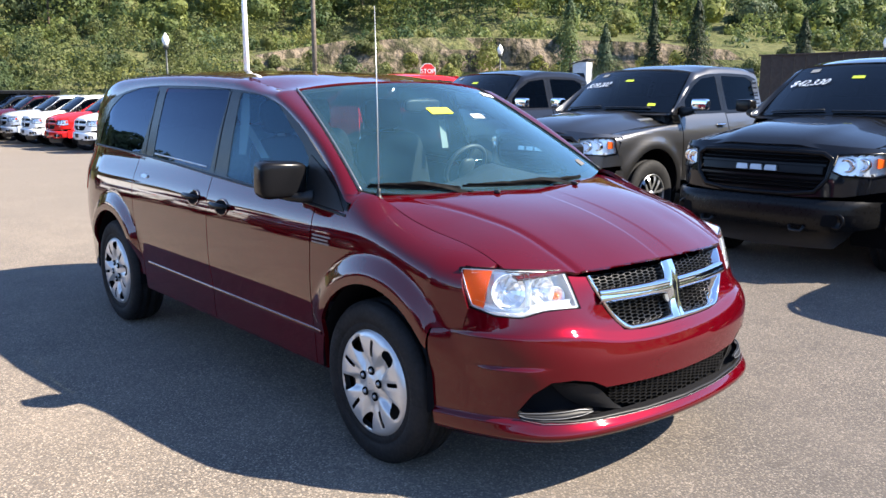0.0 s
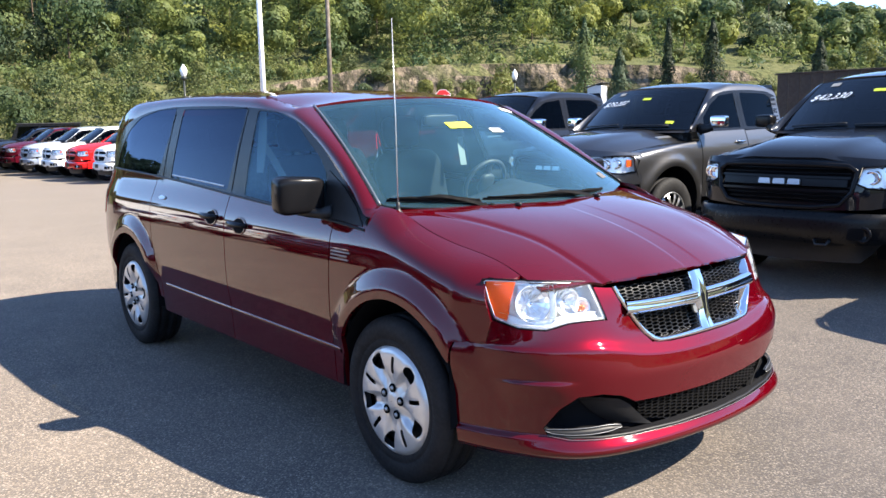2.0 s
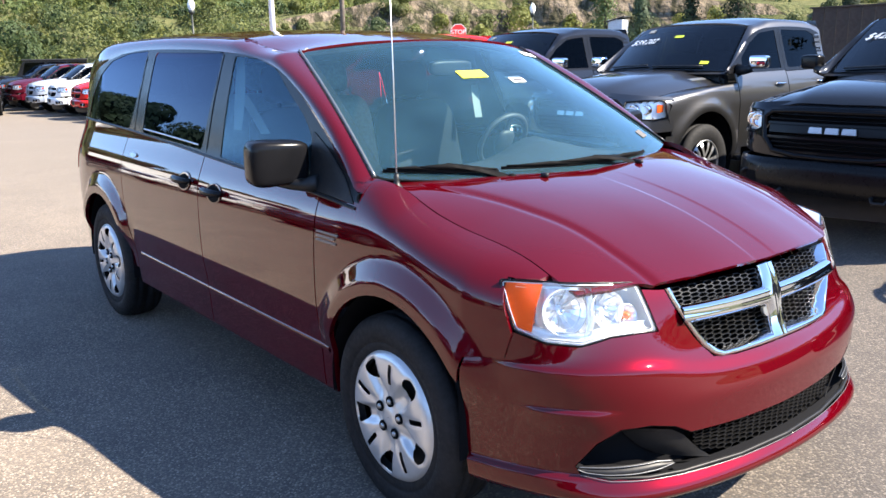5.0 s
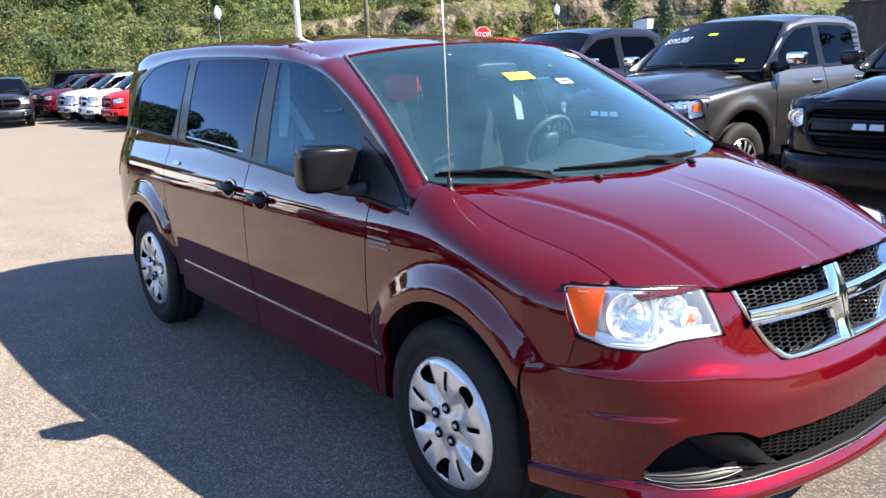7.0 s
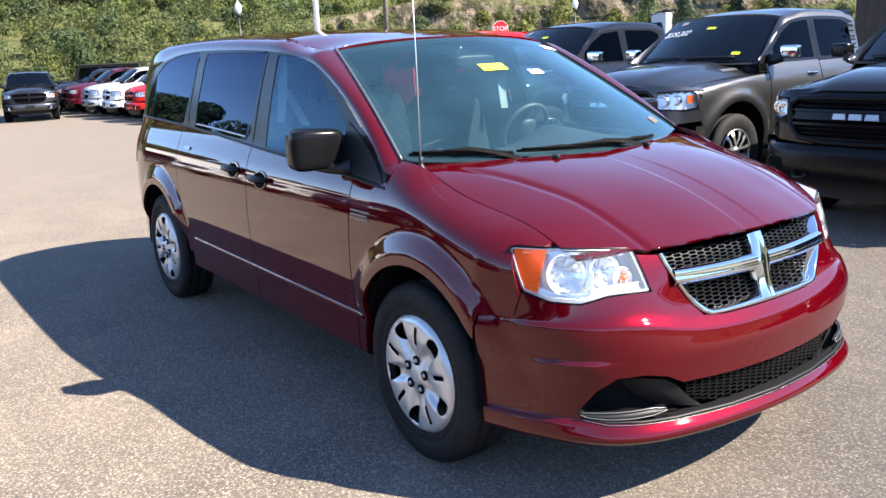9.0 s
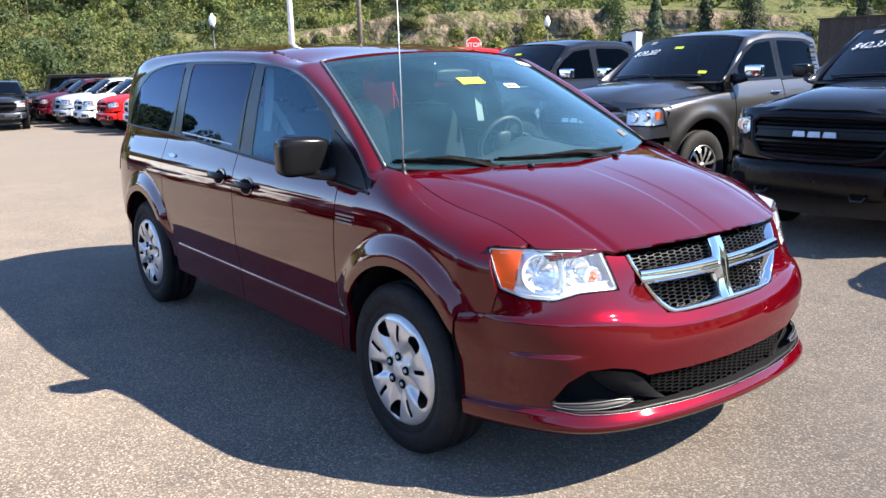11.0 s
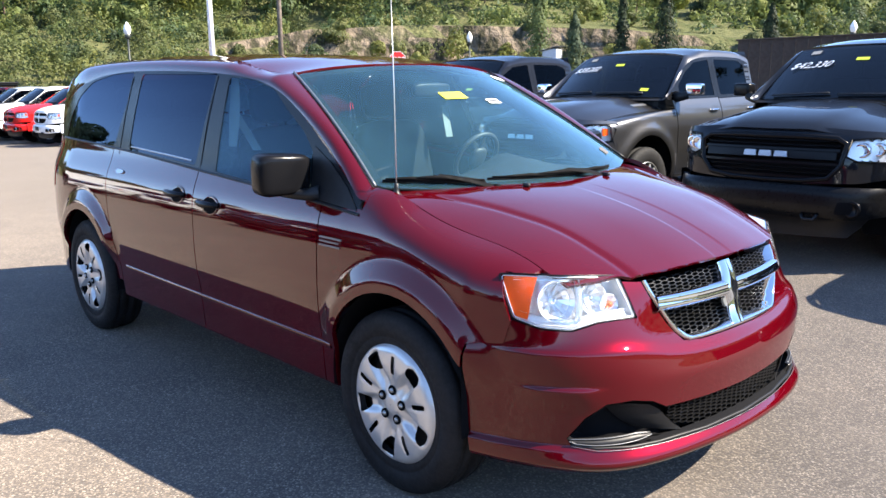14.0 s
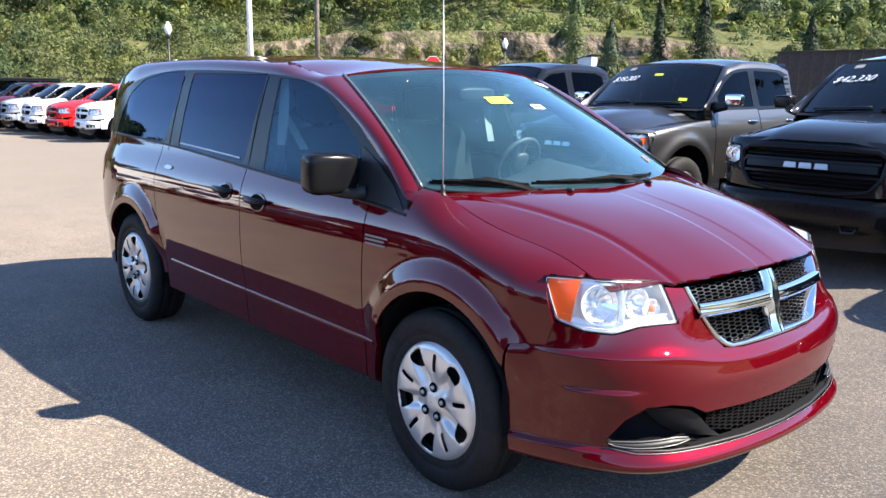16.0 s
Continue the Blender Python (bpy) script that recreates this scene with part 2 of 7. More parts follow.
SATIN = mat("satin_silver", (0.45, 0.46, 0.47), 0.3, 0.85)
GREY_SATIN = mat("dark_satin_silver", (0.2, 0.2, 0.205), 0.35, 0.7)
RUBBER = mat("tyre_rubber", (0.011, 0.011, 0.012), 0.75, var=0.25, scale=15, bumpy=0.2, bscale=90, spec=0.25)
STEEL = mat("dark_steel", (0.05, 0.05, 0.052), 0.45, 0.8)
REFLECTOR = mat("headlight_reflector", (0.86, 0.88, 0.9), 0.3, 0.6)
BOWL = mat("headlight_bowl", (0.9, 0.92, 0.94), 0.16, 0.65)
AMBER = mat("amber_plastic", (1.0, 0.11, 0.0), 0.3, spec=0.2)
AMBER_BULB = mat("amber_bulb_glass", (0.45, 0.12, 0.03), 0.15, coat=0.5)
AMBER.node_tree.nodes["Principled BSDF"].inputs["Subsurface Weight"].default_value = 0.2
RED_LENS = mat("red_lens", (0.35, 0.01, 0.01), 0.2, coat=0.6)
# lens: whitish haze painted in; windshield: blue sky haze; panes: reflections tinted blue
LENS = glass_mat("clear_lens", (0.98, 0.985, 0.99), 0.0, 1.3, 0.012, (0.88, 0.9, 0.93))
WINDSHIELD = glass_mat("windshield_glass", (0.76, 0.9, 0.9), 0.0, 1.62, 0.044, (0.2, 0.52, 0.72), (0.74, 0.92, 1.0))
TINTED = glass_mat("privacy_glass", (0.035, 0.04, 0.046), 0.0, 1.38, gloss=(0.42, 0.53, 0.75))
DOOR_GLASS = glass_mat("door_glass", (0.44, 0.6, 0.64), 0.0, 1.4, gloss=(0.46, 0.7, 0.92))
CLOTH = mat("dark_seat_cloth", (0.022, 0.023, 0.026), 0.9, var=0.2, scale=60, spec=0.2)
CLOTH_GREY = mat("grey_seat_cloth", (0.2, 0.205, 0.21), 0.9, var=0.15, scale=60, spec=0.2)
STICKER = mat("faded_sticker", (0.1, 0.09, 0.08), 0.6)
SATIN_BLACK = mat("satin_black_bumper", (0.006, 0.006, 0.0065), 0.3, var=0.15, spec=0.2)
PALE_TRIM = mat("pale_trim", (0.3, 0.29, 0.27), 0.7, var=0.05)
DASH = mat("dash_vinyl", (0.02, 0.02, 0.021), 0.6, var=0.15, scale=40, spec=0.3)
PAPER = mat("white_paper", (0.8, 0.8, 0.78), 0.7, var=0.03)
YELLOW = mat("yellow_tag", (0.75, 0.72, 0.05), 0.6, var=0.03)
LIME = mat("lime_tag", (0.45, 0.55, 0.04), 0.6, var=0.03)
INK = mat("dark_ink", (0.05, 0.05, 0.06), 0.6)
WHITE_MARKER = mat("white_marker_paint", (0.85, 0.86, 0.88), 0.6)


# ---------------------------------------------------------------- mesh tools
def mesh_of(name, verts, faces, smooth=True, flat_from=None):
    me = bpy.data.meshes.new(name)
    me.from_pydata([tuple(v) for v in verts], [], faces)
    me.update()
    if smooth:
        flags = [True] * len(me.polygons)
        if flat_from is not None:
            for i in range(flat_from, len(flags)):
                flags[i] = False
        me.polygons.foreach_set("use_smooth", flags)
    return me


def part(name, me, material, parent=None, label="", at=None):
    """One mesh object under a thing or a part."""
    if isinstance(me, tuple):
        me = mesh_of(name, *me)
    if not me.materials:
        me.materials.append(material)
    ob = new(name, me)
    if me.materials[0] is not material:
        ob.material_slots[0].link = "OBJECT"
        ob.material_slots[0].material = material
    ob.parent = parent
    if at is not None:
        ob.matrix_basis = at
    if label:
        ob["label"] = label
    return ob


def thing(name, label, category, at=None, group="", kind=""):
    ob = new(name)
    ob.empty_display_size = 0.2
    if at is not None:
        ob.matrix_basis = at
    return tagged(ob, label, category, group, kind)


def cv(pts):
    """A smooth curve through (x, y) knots, as a function."""
    xs = [p[0] for p in pts]
    ys = [p[1] for p in pts]
    if xs[0] > xs[-1]:
        xs, ys = xs[::-1], ys[::-1]
    n = len(xs)
    d = [(ys[i + 1] - ys[i]) / (xs[i + 1] - xs[i]) for i in range(n - 1)]
    m = [d[0]] + [0.0 if d[i - 1] * d[i] <= 0 else 2 * d[i - 1] * d[i] / (d[i - 1] + d[i]) for i in range(1, n - 1)] + [d[-1]]

    def f(x):
        if x <= xs[0]:
            return ys[0]
        if x >= xs[-1]:
            return ys[-1]
        lo, hi = 0, n - 1
        while hi - lo > 1:
            k = (lo + hi) // 2
            if xs[k] <= x:
                lo = k
            else:
                hi = k
        h = xs[lo + 1] - xs[lo]
        t = (x - xs[lo]) / h
        t2, t3 = t * t, t * t * t
        return (2 * t3 - 3 * t2 + 1) * ys[lo] + (t3 - 2 * t2 + t) * h * m[lo] + (3 * t2 - 2 * t3) * ys[lo + 1] + (t3 - t2) * h * m[lo + 1]

    return f


def cs(pts):
    """A curve with even bending through (x, y) knots: a natural cubic spline."""
    pts = sorted(pts)
    xs, ys = np.array([p[0] for p in pts], float), np.array([p[1] for p in pts], float)
    n = len(xs)
    h = np.diff(xs)
    a, b = np.eye(n), np.zeros(n)
    for i in range(1, n - 1):
        a[i, i - 1:i + 2] = h[i - 1], 2 * (h[i - 1] + h[i]), h[i]
        b[i] = 6 * ((ys[i + 1] - ys[i]) / h[i] - (ys[i] - ys[i - 1]) / h[i - 1])
    m = np.linalg.solve(a, b)
    X, Y, M = xs.tolist(), ys.tolist(), m.tolist()

    def f(x):
        if x <= X[0]:
            return Y[0]
        if x >= X[-1]:
            return Y[-1]
        lo, hi = 0, n - 1
        while hi - lo > 1:
            k = (lo + hi) // 2
            if X[k] <= x:
                lo = k
            else:
                hi = k
        w = X[hi] - X[lo]
        p, q = (X[hi] - x) / w, (x - X[lo]) / w
        return p * Y[lo] + q * Y[hi] + ((p ** 3 - p) * M[lo] + (q ** 3 - q) * M[hi]) * w * w / 6

    return f


def ease(t):
    t = min(1.0, max(0.0, t))
    return t * t * (3 - 2 * t)


def arc(cx, cz, r, a0, a1, n):
    return [(cx + r * math.cos(radians(a0 + (a1 - a0) * i / n)), cz + r * math.sin(radians(a0 + (a1 - a0) * i / n))) for i in range(n + 1)]


def rounded(pts, r, n=4):
    """A closed polygon with its corners rounded."""
    out = []
    k = len(pts)
    for i in range(k):
        p, q, s = Vector(pts[i - 1]), Vector(pts[i]), Vector(pts[(i + 1) % k])
        a, b = p - q, s - q
        rr = min(r, a.length * 0.45, b.length * 0.45)
        p0, p1 = q + a.normalized() * rr, q + b.normalized() * rr
        for j in range(n + 1):
            t = j / n
            out.append(tuple(p0 * (1 - t) ** 2 + q * 2 * t * (1 - t) + p1 * t * t))
    return out


def framed(bottom, top, xa, xb, hole, n=12):
    """The two outlines of a frame between two curves that leave a hole open; xa < xb."""
    k = len(hole)
    lo = min(range(k), key=lambda i: hole[i][0])
    hi = max(range(k), key=lambda i: hole[i][0])
    c1 = [hole[(lo + i) % k] for i in range((hi - lo) % k + 1)]
    c2 = [hole[(lo - i) % k] for i in range((lo - hi) % k + 1)]
    if sum(p[1] for p in c1) / len(c1) < sum(p[1] for p in c2) / len(c2):
        c1, c2 = c2, c1
    xs = [xa + (xb - xa) * i / n for i in range(n + 1)]
    zl, zr = hole[lo][1], hole[hi][1]
    up_out = [(xa, zl)] + c1 + [(xb, zr)] + [(x, top(x)) for x in xs[::-1]]
    low_out = [(xa, zl)] + c2 + [(xb, zr)] + [(x, bottom(x)) for x in xs[::-1]]
    return up_out, low_out


def _cut(poly, ax, val, above):
    out = []
    n = len(poly)
    s = 1 if above else -1
    for i in range(n):
        p, q = poly[i - 1], poly[i]
        dp, dq = s * (p[ax] - val), s * (q[ax] - val)
        if (dp >= 0) != (dq >= 0):
            t = dp / (dp - dq)
            r = [p[0] + (q[0] - p[0]) * t, p[1] + (q[1] - p[1]) * t]
            r[ax] = val
            out.append(tuple(r))
        if dq >= 0:
            out.append(q)
    return out


def patch(surf, poly, du, dv, thick=0.006, out=None, sides=1):
    """A panel: the part of a surface inside an outline, cut into cells, with its edges turned in. sides -1: mirrored across y."""
    us = [p[0] for p in poly]
    ids, flat, cells = {}, [], []
    nu = max(1, math.ceil((max(us) - min(us)) / du))
    u0, hu = min(us), (max(us) - min(us)) / nu
    for i in range(nu):
        strip = poly
        if i > 0:
            strip = _cut(strip, 0, u0 + i * hu, True)
        if i < nu - 1:
            strip = _cut(strip, 0, u0 + (i + 1) * hu, False)
        if len(strip) < 3:
            continue
        vs = [p[1] for p in strip]
        j0, j1 = math.floor(min(vs) / dv), math.ceil(max(vs) / dv)
        for j in range(j0, max(j1, j0 + 1)):
            cell = _cut(_cut(strip, 1, j * dv, True), 1, (j + 1) * dv, False)
            f = []
            for p in cell:
                k = (round(p[0], 5), round(p[1], 5))
                if k not in ids:
                    ids[k] = len(flat)
                    flat.append(p)
                if ids[k] not in f:
                    f.append(ids[k])
            if len(f) > 2:
                a = sum(flat[f[t - 1]][0] * flat[f[t]][1] - flat[f[t]][0] * flat[f[t - 1]][1] for t in range(len(f)))
                if abs(a) > 1e-9:
                    cells.append(f)
    verts = [Vector(surf(u, v)) for u, v in flat]
    nrm = [Vector() for _ in verts]
    tot = Vector()
    for f in cells:
        n = Vector()
        for t in range(len(f)):
            p, q = verts[f[t - 1]], verts[f[t]]
            n += p.cross(q)
        for k in f:
            nrm[k] += n
    mid = sum(verts, Vector()) / max(1, len(verts))
    ref = Vector(out) if out is not None else mid - Vector((mid.x * 0.75 - 0.4, 0, 0.75))
    for n in nrm:
        tot += n
    if tot.dot(ref) < 0:
        cells = [f[::-1] for f in cells]
        nrm = [-n for n in nrm]
    main = len(cells)
    if thick:
        count = {}
        for f in cells:
            for t in range(len(f)):
                e = (f[t - 1], f[t])
                count[e] = count.get(e, 0) + 1
        rim = [(a, b) for (a, b) in count if (b, a) not in count]
        top, low = {}, {}
        for a, b in rim:
            for k in (a, b):
                if k not in top:
                    top[k] = len(verts)
                    verts.append(verts[k].copy())
                    low[k] = len(verts)
                    n = nrm[k].normalized() if nrm[k].length > 1e-12 else ref.normalized()
                    verts.append(verts[k] - n * thick)
            cells.append([top[b], top[a], low[a], low[b]])
    if sides < 0:
        verts = [Vector((v.x, -v.y, v.z)) for v in verts]
        cells = [f[::-1] for f in cells]
    return verts, cells, True, main


def join(*ms):
    verts, faces, flags = [], [], []
    for m in ms:
        o = len(verts)
        verts += [Vector(v) for v in m[0]]
        faces += [[i + o for i in f] for f in m[1]]
        fl = len(m[1]) if len(m) < 4 or m[3] is None else m[3]
        sm = len(m) < 3 or m[2]
        flags += [sm and i < fl for i in range(len(m[1]))]
    me = bpy.data.meshes.new("mesh")
    me.from_pydata([tuple(v) for v in verts], [], faces)
    me.polygons.foreach_set("use_smooth", flags)
    me.update()
    return me


def moved(m, mx):
    return ([mx @ Vector(v) for v in m[0]], [list(f) for f in m[1]], *m[2:])


def mirrored(m):
    return ([Vector((v[0], -v[1], v[2])) for v in m[0]], [list(f)[::-1] for f in m[1]], *m[2:])


def box(c, size, bevel=0.0, segs=2):
    """A bevelled block; returns verts, faces."""
    bm = bmesh.new()
    bmesh.ops.create_cube(bm, size=1.0)
    bmesh.ops.scale(bm, vec=size, verts=bm.verts)
    if bevel:
        bmesh.ops.bevel(bm, geom=bm.edges[:], offset=bevel, segments=segs, affect="EDGES", profile=0.5, clamp_overlap=True)
    bmesh.ops.translate(bm, vec=c, verts=bm.verts)
    bm.verts.ensure_lookup_table()
    res = [v.co.copy() for v in bm.verts], [[v.index for v in f.verts] for f in bm.faces], False
    bm.free()
    return res


def pillow(c, size, e=0.45, nu=24, nv=14):
    """A rounded block (superellipsoid)."""
    def sg(w, p):
        return math.copysign(abs(w) ** p, w)
    verts, faces = [], []
    for i in range(nv + 1):
        b = -math.pi / 2 + math.pi * i / nv
        for j in range(nu):
            a = 2 * math.pi * j / nu
            verts.append(Vector((c[0] + size[0] / 2 * sg(math.cos(b), e) * sg(math.cos(a), e), c[1] + size[1] / 2 * sg(math.cos(b), e) * sg(math.sin(a), e), c[2] + size[2] / 2 * sg(math.sin(b), e))))
    for i in range(nv):
        for j in range(nu):
            k = (j + 1) % nu
            f = [i * nu + j, i * nu + k, (i + 1) * nu + k, (i + 1) * nu + j]
            faces.append(f)
    return verts, faces, True


def tube(pts, r, n=8, cap=True):
    """A round bar along points; r is one radius or one a point."""
    pts = [Vector(p) for p in pts]
    rs = r if isinstance(r, (list, tuple)) else [r] * len(pts)
    verts, faces = [], []
    up = Vector((0.13, 0.2, 0.97))
    for i, p in enumerate(pts):
        d = (pts[min(i + 1, len(pts) - 1)] - pts[max(i - 1, 0)]).normalized()
        s = d.cross(up)
        if s.length < 0.05:
            s = d.cross(Vector((1, 0, 0)))
        s.normalize()
        w = s.cross(d)
        for j in range(n):
            a = 2 * math.pi * j / n
            verts.append(p + (s * math.cos(a) + w * math.sin(a)) * rs[i])
    for i in range(len(pts) - 1):
        for j in range(n):
            k = (j + 1) % n
            faces.append([i * n + j, i * n + k, (i + 1) * n + k, (i + 1) * n + j])
    if cap:
        faces.append(list(range(n))[::-1])
        faces.append([(len(pts) - 1) * n + j for j in range(n)])
    return verts, faces, True


def revolve(profile, n=48, axis="y", a0=0.0, a1=360.0):
    """A profile of (radius, along) turned round an axis through the origin."""
    full = abs(a1 - a0) >= 359.9
    verts, faces = [], []
    m = n if full else n + 1
    k = len(profile)
    for i in range(m):
        a = radians(a0 + (a1 - a0) * i / n)
        for r, h in profile:
            c, s = r * math.cos(a), r * math.sin(a)
            verts.append(Vector({"y": (c, h, s), "z": (c, s, h), "x": (h, c, s)}[axis]))
    for i in range(n):
        j = (i + 1) % m
        for q in range(k - 1):
            faces.append([i * k + q, j * k + q, j * k + q + 1, i * k + q + 1])
    return verts, faces, True


def sheet(rows, close=False):
    """A smooth surface through rows of points."""
    verts = [Vector(p) for r in rows for p in r]
    n = len(rows[0])
    faces = []
    for i in range(len(rows) - 1):
        for j in range(n - 1 + (1 if close else 0)):
            k = (j + 1) % n
            faces.append([i * n + j, i * n + k, (i + 1) * n + k, (i + 1) * n + j])
    return verts, faces, True


def plate(outline, place, thick):
    """A flat plate of an outline; place(u, v, d) gives the point at depth d."""
    n = len(outline)
    verts = [Vector(place(u, v, 0)) for u, v in outline] + [Vector(place(u, v, thick)) for u, v in outline]
    faces = [list(range(n)), list(range(2 * n - 1, n - 1, -1))] + [[i, i + n, (i + 1) % n + n, (i + 1) % n] for i in range(n)]
    return verts, faces, False


# ---------------------------------------------------------------- ground, hill and woods
def lerp_table(pts, x):
    return float(np.interp(x, [p[0] for p in pts], [p[1] for p in pts]))


def ridge(az):
    """How high the hill stands towards an azimuth in degrees."""
    # the rise from 20 to 95 is unseen, added to darken what the trucks mirror
    return lerp_table([(0, 0.5), (20, 0.9), (40, 1.3), (85, 1.3), (98, 0.36), (106, 0.28), (112, 0.42), (118, 0.6), (124, 0.82), (130, 1.0), (150, 1.12), (166, 1.1), (176, 0.8), (184, 0.62), (200, 0.5), (215, 0.36), (230, 0.28), (300, 0.3), (360, 0.5)], az % 360)


def rockiness(az):
    return lerp_table([(112, 0), (119, 0.6), (125, 1), (146, 1), (152, 0.5), (158, 0.0)], az % 360)


RISE = [(0, -0.6), (52, -0.55), (58, 0.1), (66, 1.4), (76, 3.0), (94, 6.6), (110, 10.5), (130, 16), (160, 25), (210, 36), (260, 39), (420, 40)]
RISE_ROCK = [(0, -0.6), (52, -0.55), (58, 0.1), (66, 1.3), (77, 2.9), (78.6, 6.0), (94, 7.4), (110, 10.5), (130, 16), (160, 25), (210, 36), (260, 39), (420, 40)]


def hill_height(az, r):
    k = rockiness(az)
    a = radians(az)
    # behind the lot's open side the slope begins further off
    w = az % 360
    r = max(0.0, r - 75 * ease((w - 184) / 14) * ease((345 - w) / 20))
    base = lerp_table(RISE, r) * (1 - k) + lerp_table(RISE_ROCK, r) * k
    lump = noise.noise(Vector((r * math.cos(a) * 0.06, r * math.sin(a) * 0.06, 0.0)))
    f = ridge(az)
    f = 1 + (f - 1) * min(1, max(0, (r - 95) / 90))
    return base * f + lump * min(2.2, max(0, (r - 54) * 0.05))


EYE_MID = Vector((2.4, -2.7, 0))


def spot(az, r, z=0.0):
    a = radians(az)
    return Vector((EYE_MID.x + r * math.cos(a), EYE_MID.y + r * math.sin(a), z))


def ground_z(x, y):
    """The lot falls away a little towards the far row."""
    return -0.42 * min(1, max(0, (-x - 12) / 16)) ** 1.0


xs = [-900, -300, -120, -70, -50, -40, -34, -30, -28, -26, -24, -22, -20, -18, -16, -14, -12, -8, -4, 0, 4, 10, 30, 100, 300, 900]
ys = [-900, -300, -100, -40, -20, -10, -5, 0, 5, 10, 20, 40, 100, 300, 900]
ground = tagged(part("ground", sheet([[(x, y, ground_z(x, y)) for x in xs] for y in ys]), ASPHALT), "worn tan-grey asphalt of the car lot", "ground", kind="structure")

hv_rows = []
for r in [50, 54, 58, 62, 66, 70, 74, 77, 77.5, 78, 78.6, 80, 84, 89, 94, 102, 110, 120, 130, 145, 160, 185, 210, 240, 300, 420]:
    hv_rows.append([spot(az, r + (1.6 * noise.noise(Vector((az * 0.4, r, 3))) if 76 < r < 81 else 0), hill_height(az, r)) for az in np.arange(0, 360.01, 1.0)])
hill = tagged(part("hillside", sheet(hv_rows), HILL), "dry grassy hillside with a bedded rock cut", "hill", kind="structure")

rng = np.random.default_rng(7)


def leaf_cloud(plants, leaf):
    """Leaf faces of many plants: (x, y, z, height, spread, leaves, shape)."""
    allv = []
    for x, y, z, h, w, n, shape in plants:
        nb = 1 if shape == "column" else int(rng.integers(4, 8))
        if shape == "column":
            t = rng.random(n) ** 0.8
            ang = rng.random(n) * 2 * math.pi
            rad = w * 0.5 * np.clip(1.02 - t ** 1.5, 0, 1) * np.clip(t / 0.06, 0.4, 1) * (0.45 + 0.6 * rng.random(n)) * (1 + 0.25 * np.sin(t * 23 + ang * 2))
            pos = np.stack([x + rad * np.cos(ang), y + rad * np.sin(ang), z + 0.1 + t * h], 1)
            nor = np.stack([np.cos(ang), np.sin(ang), np.full(n, 0.3)], 1)
        else:
            low = 0.12 if shape == "bush" else 0.2
            bt = rng.random(nb)
            ba = rng.random(nb) * 2 * math.pi
            br = w * 0.34 * np.sqrt(rng.random(nb)) * (1.15 - 0.75 * bt)
            bc = np.stack([x + br * np.cos(ba), y + br * np.sin(ba), z + h * (low + (0.86 - low) * bt)], 1)
            bs = w * (0.2 + 0.15 * rng.random(nb)) * (1.12 - 0.4 * bt)
            which = rng.integers(0, nb, n)
            d = rng.normal(size=(n, 3))
            d /= np.linalg.norm(d, axis=1)[:, None]
            rad = bs[which] * (0.88 + 0.17 * rng.random(n))
            pos = bc[which] + d * rad[:, None] * np.array([1, 1, 0.85])
            nor = d
        nor = nor + rng.normal(size=(n, 3)) * 0.17
        nor /= np.linalg.norm(nor, axis=1)[:, None]
        t1 = np.cross(nor, rng.normal(size=(n, 3)))
        t1 /= np.linalg.norm(t1, axis=1)[:, None] + 1e-9
        t2 = np.cross(nor, t1)
        s = (leaf * (0.6 + 0.8 * rng.random(n)))[:, None]
        tri = np.stack([pos - t1 * s, pos + t1 * s, pos + t2 * s * 1.1], 1)
        allv.append(tri.reshape(-1, 3))
    v = np.concatenate(allv)
    k = len(v) // 3
    me = bpy.data.meshes.new("leaves")
    me.vertices.add(len(v))
    me.vertices.foreach_set("co", v.ravel())
    me.loops.add(len(v))
    me.loops.foreach_set("vertex_index", np.arange(len(v), dtype=np.int32))
    me.polygons.add(k)
    me.polygons.foreach_set("loop_start", np.arange(k, dtype=np.int32) * 3)
    me.update(calc_edges=True)
    return me


def trunks(plants, f=0.03):
    vs, fs = [], []
    for x, y, z, h, w, n, shape in plants:
        o = len(vs)
        v, fc, _ = tube([(x, y, z - 0.3), (x + 0.02 * h, y, z + h * 0.35), (x - 0.03 * h, y + 0.03 * h, z + h * 0.75)], [h * f, h * f * 0.7, h * f * 0.2], 5, False)
        vs += v
        fs += [[i + o for i in g] for g in fc]
    return vs, fs, True


# elevation of the tree line against the sky
TREE_LINE = [(96, 6.0), (112, 6.2), (116.5, 6.6), (118.5, 7.8), (124, 10), (130, 16), (180, 20)]
woods, scrub, unseen_woods = {0: [], 1: [], 2: []}, {0: [], 1: []}, []
edge_woods = []


def open_slope(az, r):
    """Grassy benches above the rock cut, where few trees stand: 0 for woods, 1 for open grass."""
    low = 0.85 * ease((az - 114) / 4) * ease((152 - az) / 5) * ease((r - 79) / 3) * ease((101 - r) / 4)
    high = 0.55 * ease((az - 119) / 4) * ease((143 - az) / 4) * ease((r - 122) / 4) * ease((138 - r) / 4)
    left = 0.75 * ease((az - 149) / 4) * ease((172 - az) / 5) * ease((r - 86) / 3) * ease((97 - r) / 4)
    mid = 0.2 * ease((az - 114) / 4) * ease((147 - az) / 5) * ease((r - 96) / 4) * ease((126 - r) / 4)
    return max(low, high, left, mid)


